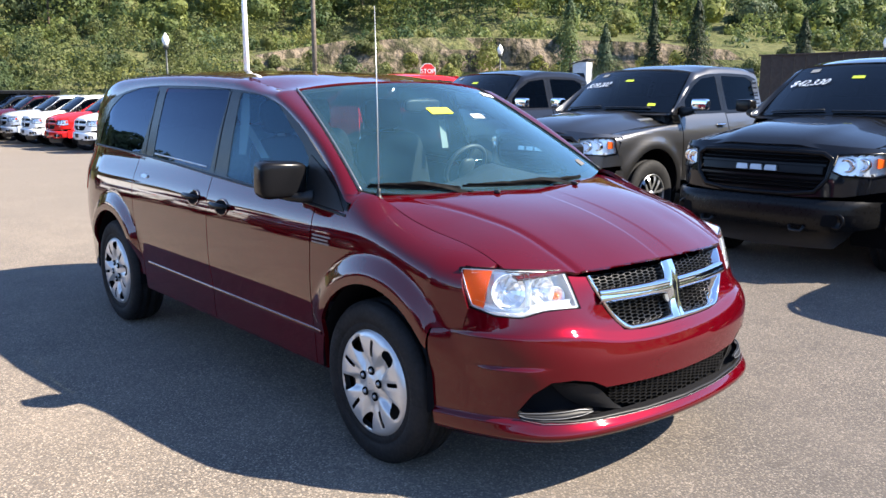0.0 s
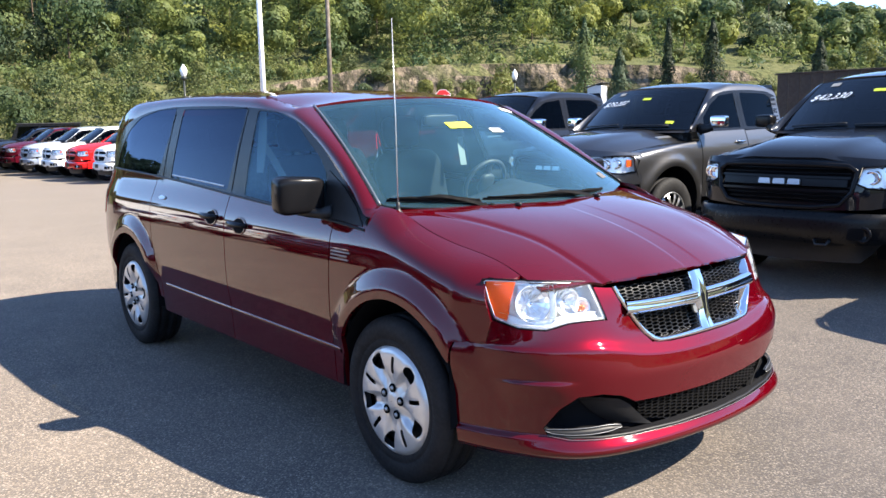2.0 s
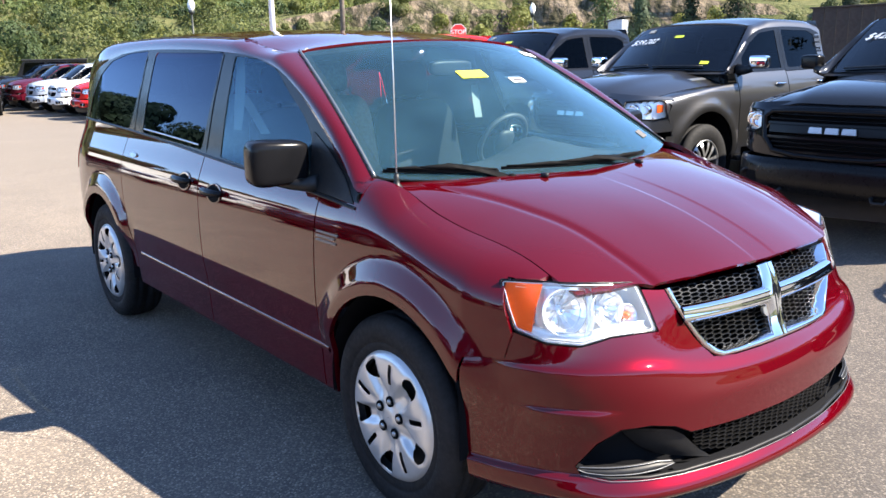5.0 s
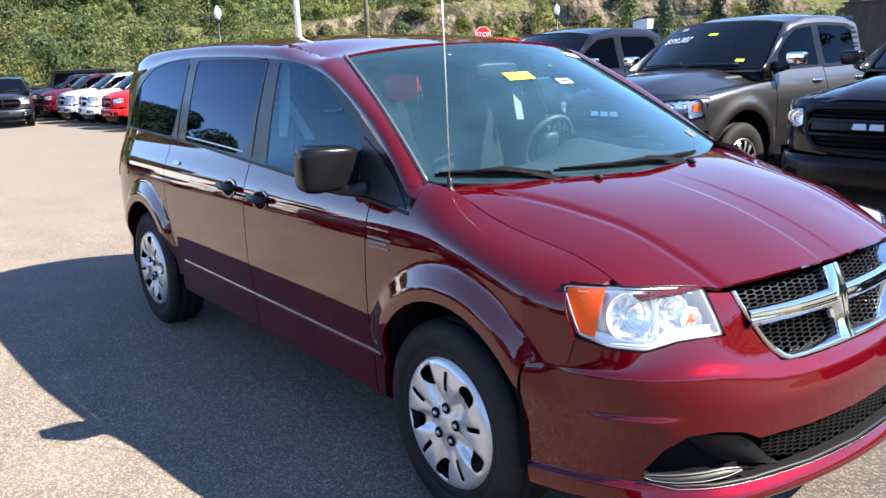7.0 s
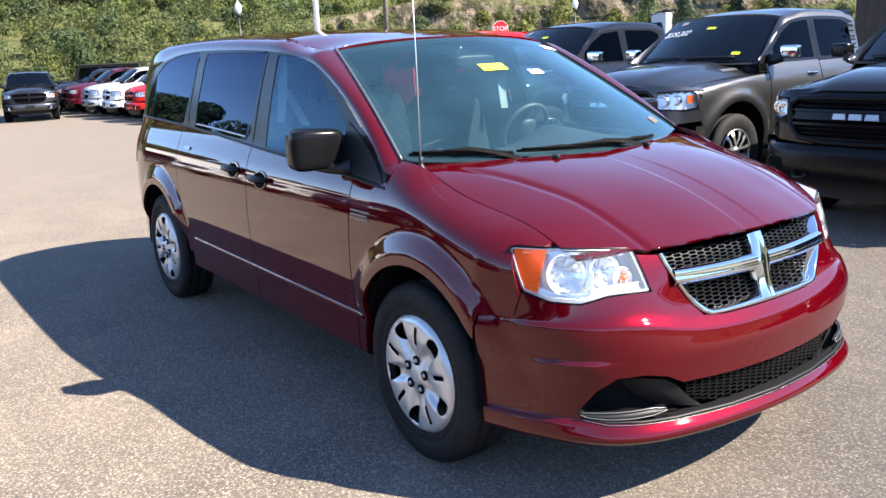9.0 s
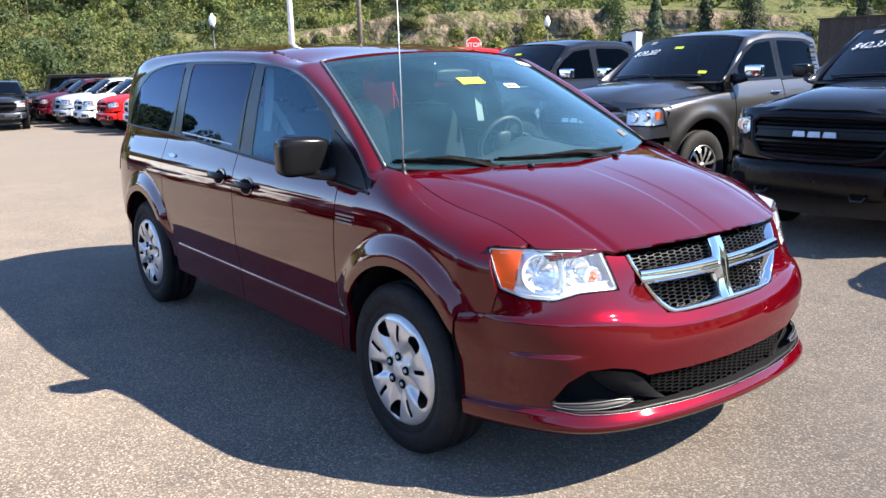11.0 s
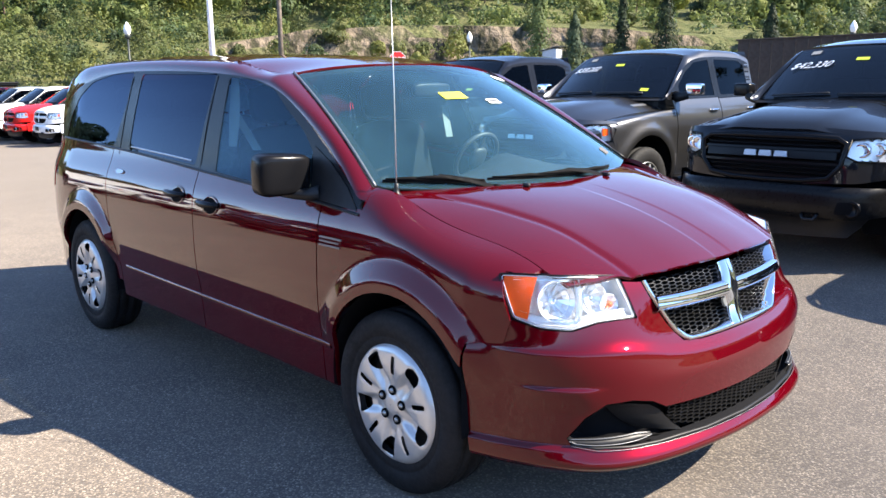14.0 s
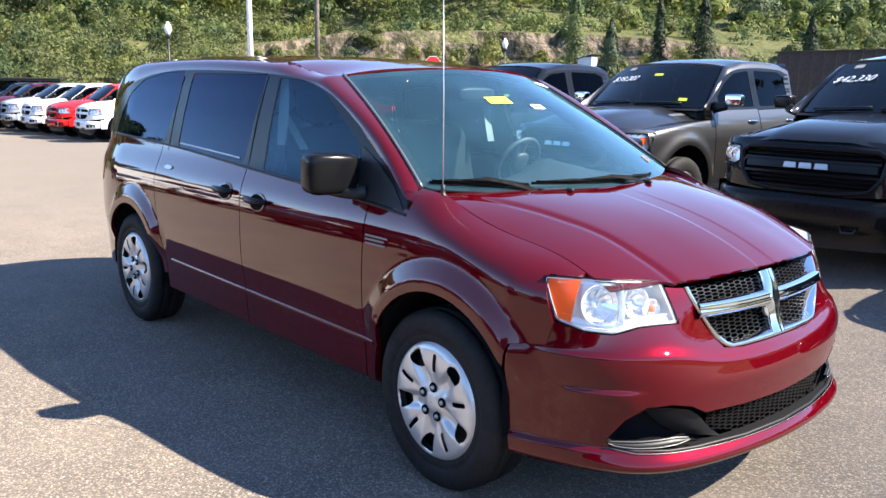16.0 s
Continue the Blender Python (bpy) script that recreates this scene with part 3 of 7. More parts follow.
for r in (97, 104, 111, 118, 126, 134, 143, 153, 164, 176, 189, 203):
    az = 96.0
    while az < 176:
        a = az + rng.normal() * 0.9
        rr = r + rng.normal() * 2.5
        h = 6.5 + 5.5 * rng.random() + (1.5 if r > 150 else 0)
        room = 1.55 + rr * math.tan(radians(lerp_table(TREE_LINE, a))) - hill_height(a, rr)
        h = min(h, max(2.5, room * (0.8 + 0.2 * rng.random())))
        p = spot(a, rr, hill_height(a, rr))
        if a < 176 and rng.random() > open_slope(a, rr):
            if open_slope(a, rr) > 0.3:
                h *= 0.75
            # stands of one kind, mixed at their edges
            kind = noise.noise(Vector((p.x * 0.045, p.y * 0.045, 7.0))) + 0.28 * rng.normal() + (0.22 if a > 150 and r > 104 else 0)
            woods[0 if kind < -0.12 else 1 if kind < 0.2 else 2].append((p.x, p.y, p.z, h, h * (0.6 + 0.34 * rng.random()), 1700 if r < 150 else 1000, "tree"))
        az += math.degrees(4.6 / r) * (0.8 + 0.4 * rng.random())
for r, gap in ((59, 2.3), (62, 2.4), (66, 2.5), (70, 2.7), (74, 2.8), (76.6, 3.4), (82, 3.4), (87, 3.2), (92, 3.0)):
    az = 96.0
    while az < 178:
        a = az + rng.normal() * 0.5
        rr = r + rng.normal() * 1.2
        p = spot(a, rr, hill_height(a, rr))
        rock = rockiness(a) > 0.4
        h = (0.8 + 1.6 * rng.random() ** 1.5) if (rock and r < 80) else (1.2 + 2.8 * rng.random() ** 1.6)
        if rng.random() > open_slope(a, rr) * 0.93:
            kind = noise.noise(Vector((p.x * 0.07, p.y * 0.07, 2.0))) + 0.25 * rng.normal()
            scrub[0 if kind < 0.08 else 1].append((p.x, p.y, p.z, h, h * (1.1 + 0.6 * rng.random()), 700 if a < 176 else 90, "bush"))
        az += math.degrees(gap / r) * (0.7 + 0.6 * rng.random())
for r in (82, 89, 97):
    az = 179.0
    while az < 250:
        p = spot(az + rng.normal() * 0.6, r + rng.normal() * 2, -0.4)
        h = (9.2 + 3.4 * rng.random()) * (1 - 0.4 * ease((az - 200) / 12))
        edge_woods.append((p.x, p.y, p.z, h, h * 0.85, 2200, "tree"))
        edge_woods.append((p.x + 2, p.y + 2, p.z, h * 0.6, h * 0.7, 900, "bush"))
        az += math.degrees(4.2 / r)
# trees on the unseen rise, added for darker reflections in the trucks
for r in (120, 145, 175, 205):
    for az in np.arange(20, 96, math.degrees(7 / r)):
        p = spot(az, r, hill_height(az, r))
        unseen_woods.append((p.x, p.y, p.z, 10.0, 8.0, 130, "tree"))
for k, (m, lb) in enumerate(((LEAF_LIGHT, "sunlit yellow-green deciduous woods on the hillside"), (LEAF, "dense green deciduous woods on the hillside"), (LEAF_DEEP, "dark blue-green woods high on the hillside"))):
    tagged(part("forest", leaf_cloud(woods[k], 0.23), m), lb, "forest", kind="stuff")
tagged(part("distant_forest", leaf_cloud(unseen_woods, 0.5), LEAF_DARK), "dense dark green woods out of view, added to darken reflections", "forest", kind="stuff")
tagged(part("distant_forest", leaf_cloud(edge_woods, 0.3), LEAF_DEEP), "dark green woods along the lot's far edge", "forest", kind="stuff")
tagged(part("forest_trunks", trunks([p for k in range(3) for p in woods[k]][::3], 0.013), BARK), "grey-brown trunks of the hillside woods", "tree trunks", kind="stuff")
for k, (m, lb) in enumerate(((LEAF_DRY, "olive scrub and bushes along the slope"), (LEAF_SCRUB, "yellow-green bushes along the slope"))):
    tagged(part("scrub", leaf_cloud(scrub[k], 0.12), m), lb, "scrub", kind="stuff")

under = []
for r in np.arange(84, 206, 2.8):
    az = 97.0
    while az < 182:
        a = az + rng.normal() * 0.8
        rr = float(r + rng.normal() * 1.2)
        if rng.random() > open_slope(a, rr) * 0.8:
            p = spot(a, rr, hill_height(a, rr))
            h = 1.3 + 1.7 * rng.random()
            under.append((p.x, p.y, p.z - 0.3, h, h * 1.5, 110 if r < 130 else 50, "bush"))
        az += math.degrees(2.6 / r) * (0.7 + 0.6 * rng.random())
tagged(part("undergrowth", leaf_cloud(under, 0.2), LEAF), "green undergrowth between the trees on the slope", "undergrowth", kind="stuff")


def slim_tree(az, r, top_el, width, leaves, label):
    p = spot(az, r, hill_height(az, r) if r > 52 else -0.2)
    h = 1.6 + r * math.tan(radians(top_el)) - p.z
    t = thing("columnar_tree", label, "tree", pose(p.x, p.y, p.z), "columnar trees")
    pl = [(0, 0, 0, h, width, 3000, "column")]
    part("trunk", trunks(pl, 0.02), BARK, t)
    part("crown", leaf_cloud(pl, 0.1), leaves, t)


for az, top, wd, m, lb in ((122.85, 5.9, 2.9, LEAF_DARK, "very dark slender columnar evergreen beyond the lot"), (128.65, 4.3, 2.4, LEAF_DEEP, "green columnar tree beyond the lot"), (131.0, 6.3, 2.6, LEAF, "tall green columnar tree beyond the lot"), (125.6, 6.0, 1.6, LEAF_DARK, "thin dark columnar evergreen beyond the lot"), (116.5, 4.4, 2.6, LEAF_DARK, "broad dark evergreen behind the fence")):
    slim_tree(az, 56, top, wd, m, lb)

# ---------------------------------------------------------------- poles, lamps, sign, fence
POLE_WHITE = mat("white_painted_steel", (0.75, 0.75, 0.74), 0.4, var=0.06)
POLE_WOOD = mat("weathered_wood", (0.13, 0.105, 0.085), 0.85, var=0.3, scale=4)
POLE_DARK = mat("dark_green_steel", (0.02, 0.025, 0.022), 0.45, var=0.2)
GLOBE = mat("opal_globe", (0.82, 0.82, 0.8), 0.3)
SIGN_RED = mat("sign_red", (0.62, 0.02, 0.02), 0.45, var=0.05)
SIGN_WHITE = mat("sign_white", (0.85, 0.85, 0.83), 0.5)
GALV = mat("galvanised_steel", (0.38, 0.39, 0.4), 0.5, 0.6, var=0.1)


def post_lamp(az, r, el):
    p = spot(az, r, ground_z(*spot(az, r).xy))
    gz = 1.6 + r * math.tan(radians(el)) - p.z
    t = thing("street_lamp", "black post lamp with a white acorn globe", "street lamp", pose(p.x, p.y, p.z), "post lamps")
    part("base", moved(revolve([(0.0, 0), (0.2, 0), (0.2, 0.12), (0.13, 0.2), (0.1, 0.6), (0.07, 0.75)], 14, "z"), Matrix()), POLE_DARK, t)
    part("pole", tube([(0, 0, 0.7), (0, 0, gz - 0.42)], [0.06, 0.045], 10), POLE_DARK, t)
    part("collar", moved(revolve([(0.045, 0), (0.13, 0.06), (0.15, 0.16), (0.11, 0.2)], 14, "z"), pose(0, 0, gz - 0.46)), POLE_DARK, t)
    part("globe", moved(revolve([(0.1, -0.25), (0.165, -0.12), (0.18, 0.02), (0.14, 0.16), (0.08, 0.24), (0.04, 0.32), (0.0, 0.35)], 18, "z"), pose(0, 0, gz)), GLOBE, t)


post_lamp(157.5, 44, 3.35)
post_lamp(135.6, 52, 2.82)
post_lamp(111.9, 50, 2.9)


def tall_pole(az, r, height, rad, material, label, nm):
    p = spot(az, r, ground_z(*spot(az, r).xy))
    t = thing(nm, label, "pole", pose(p.x, p.y, p.z))
    part("pole", tube([(0, 0, 0), (0, 0, height)], [rad, rad * 0.62], 12), material, t)
    return t


lp = tall_pole(152.5, 36, 11, 0.13, POLE_WHITE, "tall white steel lot light pole", "light_pole")
part("lamp_arm", tube([(-0.9, 0, 10.9), (0.9, 0, 10.9)], 0.04), POLE_WHITE, lp)
part("lamp_head", box((0.9, 0, 10.85), (0.6, 0.35, 0.14), 0.03), GALV, lp)
part("lamp_head", box((-0.9, 0, 10.85), (0.6, 0.35, 0.14), 0.03), GALV, lp)
part("concrete_foot", moved(revolve([(0.0, 0), (0.3, 0), (0.3, 0.6), (0.0, 0.62)], 16, "z"), Matrix()), mat("concrete", (0.4, 0.38, 0.35), 0.9, var=0.15, scale=6), lp)
up = tall_pole(148.05, 54, 14, 0.17, POLE_WOOD, "weathered brown wooden utility pole", "utility_pole")
part("crossarm", box((0, 0, 13.2), (0.12, 2.2, 0.14), 0.01), POLE_WOOD, up)


def stop_sign():
    p = spot(140.45, 42, ground_z(*spot(140.45, 42).xy))
    gz = 1.6 + 42 * math.tan(radians(1.43)) - p.z
    t = thing("stop_sign", "red octagonal stop sign on a steel post", "road sign", pose(p.x, p.y, p.z, 0, 0, 140.45 - 90))
    part("post", box((0, 0.03, gz / 2), (0.06, 0.04, gz), 0.008), GALV, t)
    def octo(r):
        return [(r * math.cos(radians(22.5 + 45 * i)), r * math.sin(radians(22.5 + 45 * i))) for i in range(8)]
    part("border", plate(octo(0.41), lambda u, v, d: (u, -d, gz + v), 0.004), SIGN_WHITE, t)
    part("face", plate(octo(0.385), lambda u, v, d: (u, -0.005 - d, gz + v), 0.003), SIGN_RED, t)
    cu = bpy.data.curves.new("lettering", "FONT")
    cu.body, cu.size, cu.align_x, cu.align_y = "STOP", 0.3, "CENTER", "CENTER"
    ob = new("lettering", cu)
    ob.parent = t
    ob.matrix_basis = pose(0, -0.012, gz, 90, 0, 0)
    cu.materials.append(SIGN_WHITE)
    cu.extrude = 0.001


stop_sign()

FENCE = mat("dark_brown_boards", (0.035, 0.024, 0.018), 0.75, var=0.25, scale=3)
fence = thing("board_fence", "tall dark brown board fence behind the parked trucks", "fence", pose(-8.6, 17.5, 0))
board = mesh_of("board", *box((0, 0, 1.25), (0.29, 0.03, 2.5), 0.004, 1)[:2], False)
for i in range(86):
    ob = part("board", board, FENCE, fence, at=pose(0.15 + 0.3 * i, 0, 0))
for i in range(11):
    part("post", box((0.15 + 2.5 * i, 0.08, 1.2), (0.12, 0.12, 2.4), 0.01, 1), FENCE, fence)
part("cap_rail", box((12.9, 0, 2.52), (25.9, 0.09, 0.04), 0.006, 1), FENCE, fence)

sp = spot(130.1, 55, 0.0)
shed = thing("grey_shed", "small pale grey metal shed at the foot of the hill", "shed", pose(sp.x, sp.y, -0.3, 0, 0, 130.1 + 75))
part("wall", box((0, 0, 1.9), (0.9, 1.5, 3.8), 0.02, 1), mat("pale_grey_sheet", (0.42, 0.45, 0.5), 0.5, 0.2, var=0.08), shed)
part("roof", moved(box((0, 0, 0), (1.2, 1.7, 0.07), 0.02, 1), pose(0, 0, 3.82, 0, 14, 0)), STEEL, shed)


# ---------------------------------------------------------------- the van's surfaces: x ahead from the front axle, y to its left
half_at = cs([(0.16, 0.88), (0.24, 0.918), (0.32, 0.937), (0.42, 0.9455), (0.52, 0.9505), (0.56, 0.9535), (0.6, 0.9585), (0.64, 0.9638), (0.665, 0.966), (0.7, 0.967), (0.75, 0.9676), (0.8, 0.967), (0.85, 0.9655), (0.9, 0.9634), (0.95, 0.9595), (1.0, 0.9523), (1.03, 0.9451), (1.06, 0.9347), (1.08, 0.9264), (1.1, 0.9176), (1.13, 0.9047), (1.155, 0.8945), (1.18, 0.887), (1.2, 0.8822), (1.25, 0.871), (1.3, 0.859), (1.4, 0.834), (1.5, 0.8055), (1.6, 0.774), (1.66, 0.748), (1.72, 0.72)])
nose_taper = cv([(-0.3, 0.0), (0.05, 0.006), (0.37, 0.021), (0.45, 0.044), (0.5, 0.064), (0.55, 0.086), (0.6, 0.112)])
roof_mid = cs([(-0.9, 1.655), (-1.2, 1.695), (-1.6, 1.722), (-2.2, 1.745), (-2.8, 1.75), (-3.3, 1.742), (-3.7, 1.715), (-4.02, 1.66)])
win_top = cv([(-0.2, 1.09), (-0.35, 1.2), (-0.5, 1.3), (-0.75, 1.445), (-1.0, 1.548), (-1.2, 1.59), (-1.45, 1.615), (-2.0, 1.64), (-2.6, 1.648), (-3.0, 1.63), (-3.3, 1.585), (-3.5, 1.53), (-3.66, 1.44), (-3.8, 1.32), (-3.88, 1.25)])
belt = cv([(-0.2, 1.07), (-0.6, 1.098), (-1.45, 1.14), (-2.5, 1.195), (-3.2, 1.22), (-3.8, 1.235)])
hood_mid = cs([(-0.4, 1.16), (0.0, 1.147), (0.2, 1.12), (0.4, 1.08), (0.6, 1.02), (0.75, 0.955), (0.84, 0.9), (0.9, 0.85)])
hood_fall = cs([(-0.3, 0.01), (-0.1, 0.03), (0.1, 0.068), (0.45, 0.114), (0.8, 0.17)])
seam_y = cs([(-0.3, 0.745), (-0.1, 0.782), (0.06, 0.798), (0.2, 0.79), (0.33, 0.773), (0.45, 0.761), (0.6, 0.754)])
shoulder_z = cs([(-0.5, 1.03), (-0.2, 1.02), (0.1, 0.965), (0.3, 0.90), (0.45, 0.86), (0.5, 0.85)])


def flare(x, z):
    """The wheel arches stand proud: a slanting band that ends in an upright lip."""
    f = 0.0
    for c in (0.03, -3.04):
        r = math.hypot(x - c, z - 0.40)
        if r < 0.56:
            turn = math.degrees(math.atan2(z - 0.40, x - c))
            ends = ease((turn - 12) / 26) * ease((172 - turn) / 22)
            band = min(1.0, max(0.0, (0.535 - r) / 0.088))
            soft = band * band / 0.24 if band < 0.12 else (1 - (1 - band) ** 2 / 0.24 - 0.12 if band > 0.88 else band - 0.06)
            f += 0.034 * soft / 0.88 * ends
    return f


def half_width(x, z):
    w = half_at(z) - nose_taper(x) + (flare(x, z) if z < 1.05 else 0.0)
    if x < -3.3:
        w -= 0.062 * ((-3.3 - x) / 0.45) ** 2.1
    return w


def s_side(x, z):
    return (x, -half_width(x, z), z)


def hood_z(x, y):
    a = abs(y)
    z = hood_mid(x) - hood_fall(x) * (a / 0.83) ** (2.5 + 1.2 * min(1, max(0, (0.6 - x) / 0.4)))
    # raised centre with a crease on either side that runs to the grille
    c = 0.545 - 0.09 * max(0, x - 0.3) + 0.45 * max(0, 0.48 - x) ** 2
    z += (0.005 * (1 / (1 + math.exp(max(-30, min(30, (a - c) / 0.011)))) - 0.5) - 0.006 * math.exp(-((a - c) / 0.016) ** 2)) * min(1, max(0.1, (x + 0.2) / 0.25))
    # the outer corners rise to the lamps' upper edge
    z += 0.026 * ease((x - 0.2) / 0.4) * ease((a - 0.3) / 0.5)
    # shallow flat channel down the middle
    z -= 0.002 * (1 - ease((a - 0.05) / 0.018)) * min(1, max(0, (x - 0.1) / 0.25)) * min(1, max(0, (0.88 - x) / 0.12))
    return z


def s_hood(x, y):
    return (x, y, hood_z(x, y))


def s_fender(x, v):
    """The side up to the shoulder, then over to the hood's seam."""
    zs = shoulder_z(x)
    if v <= zs:
        return s_side(x, v)
    t = min(1.0, (v - zs) / 0.15)
    y0, y2, z2 = half_width(x, zs), seam_y(x) + 0.006, hood_z(x, seam_y(x))
    k = min(1.0, max(0.0, (0.02 - x) / 0.25))
    k = k * k * (3 - 2 * k)
    y2, z2 = y2 + (0.838 - y2) * k, z2 + (1.166 - z2) * k
    d = (half_at(zs + 0.005) - half_at(zs - 0.005)) / 0.01
    z1 = zs + (z2 - zs) * (0.74 + 0.1 * k)
    y1 = y0 + d * (z1 - zs)
    return (x, -((1 - t) ** 2 * y0 + 2 * t * (1 - t) * y1 + t * t * y2), (1 - t) ** 2 * zs + 2 * t * (1 - t) * z1 + t * t * z2)


def ws_edge(v):
    return (-0.24 - 0.81 * v, 0.835 - 0.175 * v - 0.02 * v * (1 - v), 1.165 + 0.45 * v + 0.05 * v * (1 - v))


def near_edge(v):
    """The windshield's edge on the passenger's side, bowed a little further out."""
    x, y, z = ws_edge(v)
    b = math.sin(math.pi * min(1, max(0, v)))
    return (x + 0.075 * b, y + 0.042 * b, z)


def s_windshield(u, v):
    """u across, -1 to 1; v up, 0 to 1."""
    ex, ey, ez = near_edge(v) if u < 0 else ws_edge(v)
    lx = 0.05 * (1 - v) + -0.93 * v
    lz = 1.128 * (1 - v) + 1.66 * v + 0.035 * v * (1 - v) * 4 * 0.5
    k = u * u
    return (lx + (ex - lx) * k, ey * u, lz + (ez - lz) * k + 0.012 * v * (1 - v) * 4 * (1 - k))


def roof_edge(x, near=False):
    if x > -1.05:
        v = min(1, max(0, (-0.24 - x) / 0.81))
        if near:
            for _ in range(12):
                v = min(1, max(0, (-0.24 - x + 0.075 * math.sin(math.pi * v)) / 0.81))
            return near_edge(v)[1], near_edge(v)[2]
        return ws_edge(v)[1], ws_edge(v)[2]
    t = min(1, (-1.05 - x) / 0.5)
    t = t * t * (3 - 2 * t)
    return 0.66 + 0.03 * t, ws_edge(1)[2] * (1 - t) + (roof_mid(x) - 0.042) * t


def s_upper_near(x, v):
    return s_upper(x, v, True)


def s_upper(x, v, near=False):
    """The window band up to the windows' top, then over to the roof or windshield."""
    zt = win_top(x)
    if v <= zt:
        return s_side(x, v)
    t = min(1.0, (v - zt) / 0.12)
    y0 = half_width(x, zt)
    y2, z2 = roof_edge(x, near)
    if x < -3.3:
        y2 -= 0.062 * ((-3.3 - x) / 0.45) ** 2.1
    k = min(1.0, max(0.0, (x + 1.35) / 0.3))
    y1, z1 = y0 - (0.14 - 0.12 * k) * (y0 - y2), zt + 0.92 * (z2 - zt) + 0.006 * k
    # the foot of the pillar runs out into the fender
    w = ease((x + 0.5) / 0.25)
    d = (half_at(zt + 0.005) - half_at(zt - 0.005)) / 0.01
    z1 += (zt + 0.75 * (z2 - zt) - z1) * w
    y1 += (y0 + d * (z1 - zt) - y1) * w
    return (x, -((1 - t) ** 2 * y0 + 2 * t * (1 - t) * y1 + t * t * y2), (1 - t) ** 2 * zt + 2 * t * (1 - t) * z1 + t * t * z2)


def s_roof(x, y):
    a = abs(y)
    yr, zr = roof_edge(min(x, -1.05))
    z = roof_mid(x) - (roof_mid(x) - zr) * (a / yr) ** 2.4
    z += 0.005 * math.exp(-((a - 0.52) / 0.025) ** 2) * ease((-1.3 - x) / 0.9)
    return (x, y, z)


# the nose wraps from the centre to the wheel arch
nose_in = cs([(0.14, 0.2), (0.2, 0.12), (0.245, 0.05), (0.265, 0.01), (0.278, -0.016), (0.291, -0.03), (0.305, -0.033), (0.32, -0.025), (0.334, -0.012), (0.345, -0.002), (0.356, 0.006), (0.372, 0.0105), (0.4, 0.011), (0.44, 0.008), (0.5, 0.002), (0.56, -0.003), (0.62, -0.001), (0.655, 0.005), (0.674, 0.0095), (0.684, 0.013), (0.694, 0.02), (0.71, 0.034), (0.73, 0.047), (0.76, 0.062), (0.8, 0.079), (0.86, 0.107), (0.93, 0.147), (0.97, 0.177)])
# height of the crease under the lamps and the grille, by the distance from the middle
crease_z = cs([(0.0, 0.628), (0.12, 0.629), (0.3, 0.636), (0.44, 0.655), (0.53, 0.675), (0.62, 0.69), (0.8, 0.694), (1.0, 0.694)])
_t = np.linspace(0, 1, 6001) ** 0.6
_ds = np.hypot(np.diff(0.925 - 0.2 * _t ** 2 - 0.355 * _t ** 8), np.diff(0.95 * _t))
_len = np.concatenate([[0.0], np.cumsum(_ds)])
_len /= _len[-1]


def nose_plan(s):
    t = float(np.interp(s, _len, _t))
    return 0.925 - 0.2 * t ** 2 - 0.355 * t ** 8, 0.95 * t


def nose_across(s):
    """The outward normal of the plan's curve."""
    t = max(1e-4, float(np.interp(s, _len, _t)))
    tx, ty = -0.4 * t - 2.84 * t ** 7, 0.95
    n = math.hypot(tx, ty)
    return ty / n, -tx / n


def s_of_x(x):
    return float(np.interp(-x, -(0.925 - 0.2 * _t ** 2 - 0.355 * _t ** 8), _len))


def s_nose(s, z):
    """s from 0 at the centre to 1 at the wheel arch, on the van's right side."""
    if s < 0:
        p = s_nose(-s, z)
        return (p[0], -p[1], p[2])
    s = min(1.0, s)
    x, y = nose_plan(s)
    nx, ny = nose_across(s)
    wf = nx * nx
    zz = z + (0.69 - crease_z(y)) * ease((z - 0.53) / 0.09) * ease((0.87 - z) / 0.17)
    inset = nose_in(zz) * wf + (0.95 - half_width(0.37, z) + flare(0.37, z) - flare(x, z)) * (1 - wf)
    away = ease((0.95 - s) / 0.2)
    # the crease runs on to the wheel arch, a short ledge over the recess, the chin's ledge at the corner
    inset -= 0.009 * (1 - wf) * away * ease((0.7 - z) / 0.012) * ease((z - 0.5) / 0.15)
    inset -= 0.011 * ease((s - 0.56) / 0.1) * ease((0.86 - s) / 0.1) * ease((0.575 - z) / 0.011) * ease((z - 0.47) / 0.08)
    inset -= 0.02 * (1 - wf) * ease((0.366 - z) / 0.016) * ease((z - 0.27) / 0.03)
    return (x - nx * inset, -(y - ny * inset), z)


# ---------------------------------------------------------------- the van
def off_nose(d):
    """The nose's surface moved d outwards."""
    def f(s, z):
        p = Vector(s_nose(s, z))
        a = Vector(s_nose(s + 0.004, z)) - Vector(s_nose(s - 0.004, z))
        b = Vector(s_nose(s, z + 0.004)) - Vector(s_nose(s, z - 0.004))
        n = a.cross(b).normalized()
        if n.dot(Vector((1, -0.3 if s > 0 else 0.3, 0))) < 0:
            n = -n
        return p + n * d
    return f


def weld(me):
    bm = bmesh.new()
    bm.from_mesh(me)
    bmesh.ops.remove_doubles(bm, verts=bm.verts, dist=0.0002)
    bm.to_mesh(me)
    bm.free()
    return me


def off_side(d, base=None):
    base = base or s_side
    def f(x, z):
        p = base(x, z)
        return (p[0], p[1] - d, p[2])
    return f


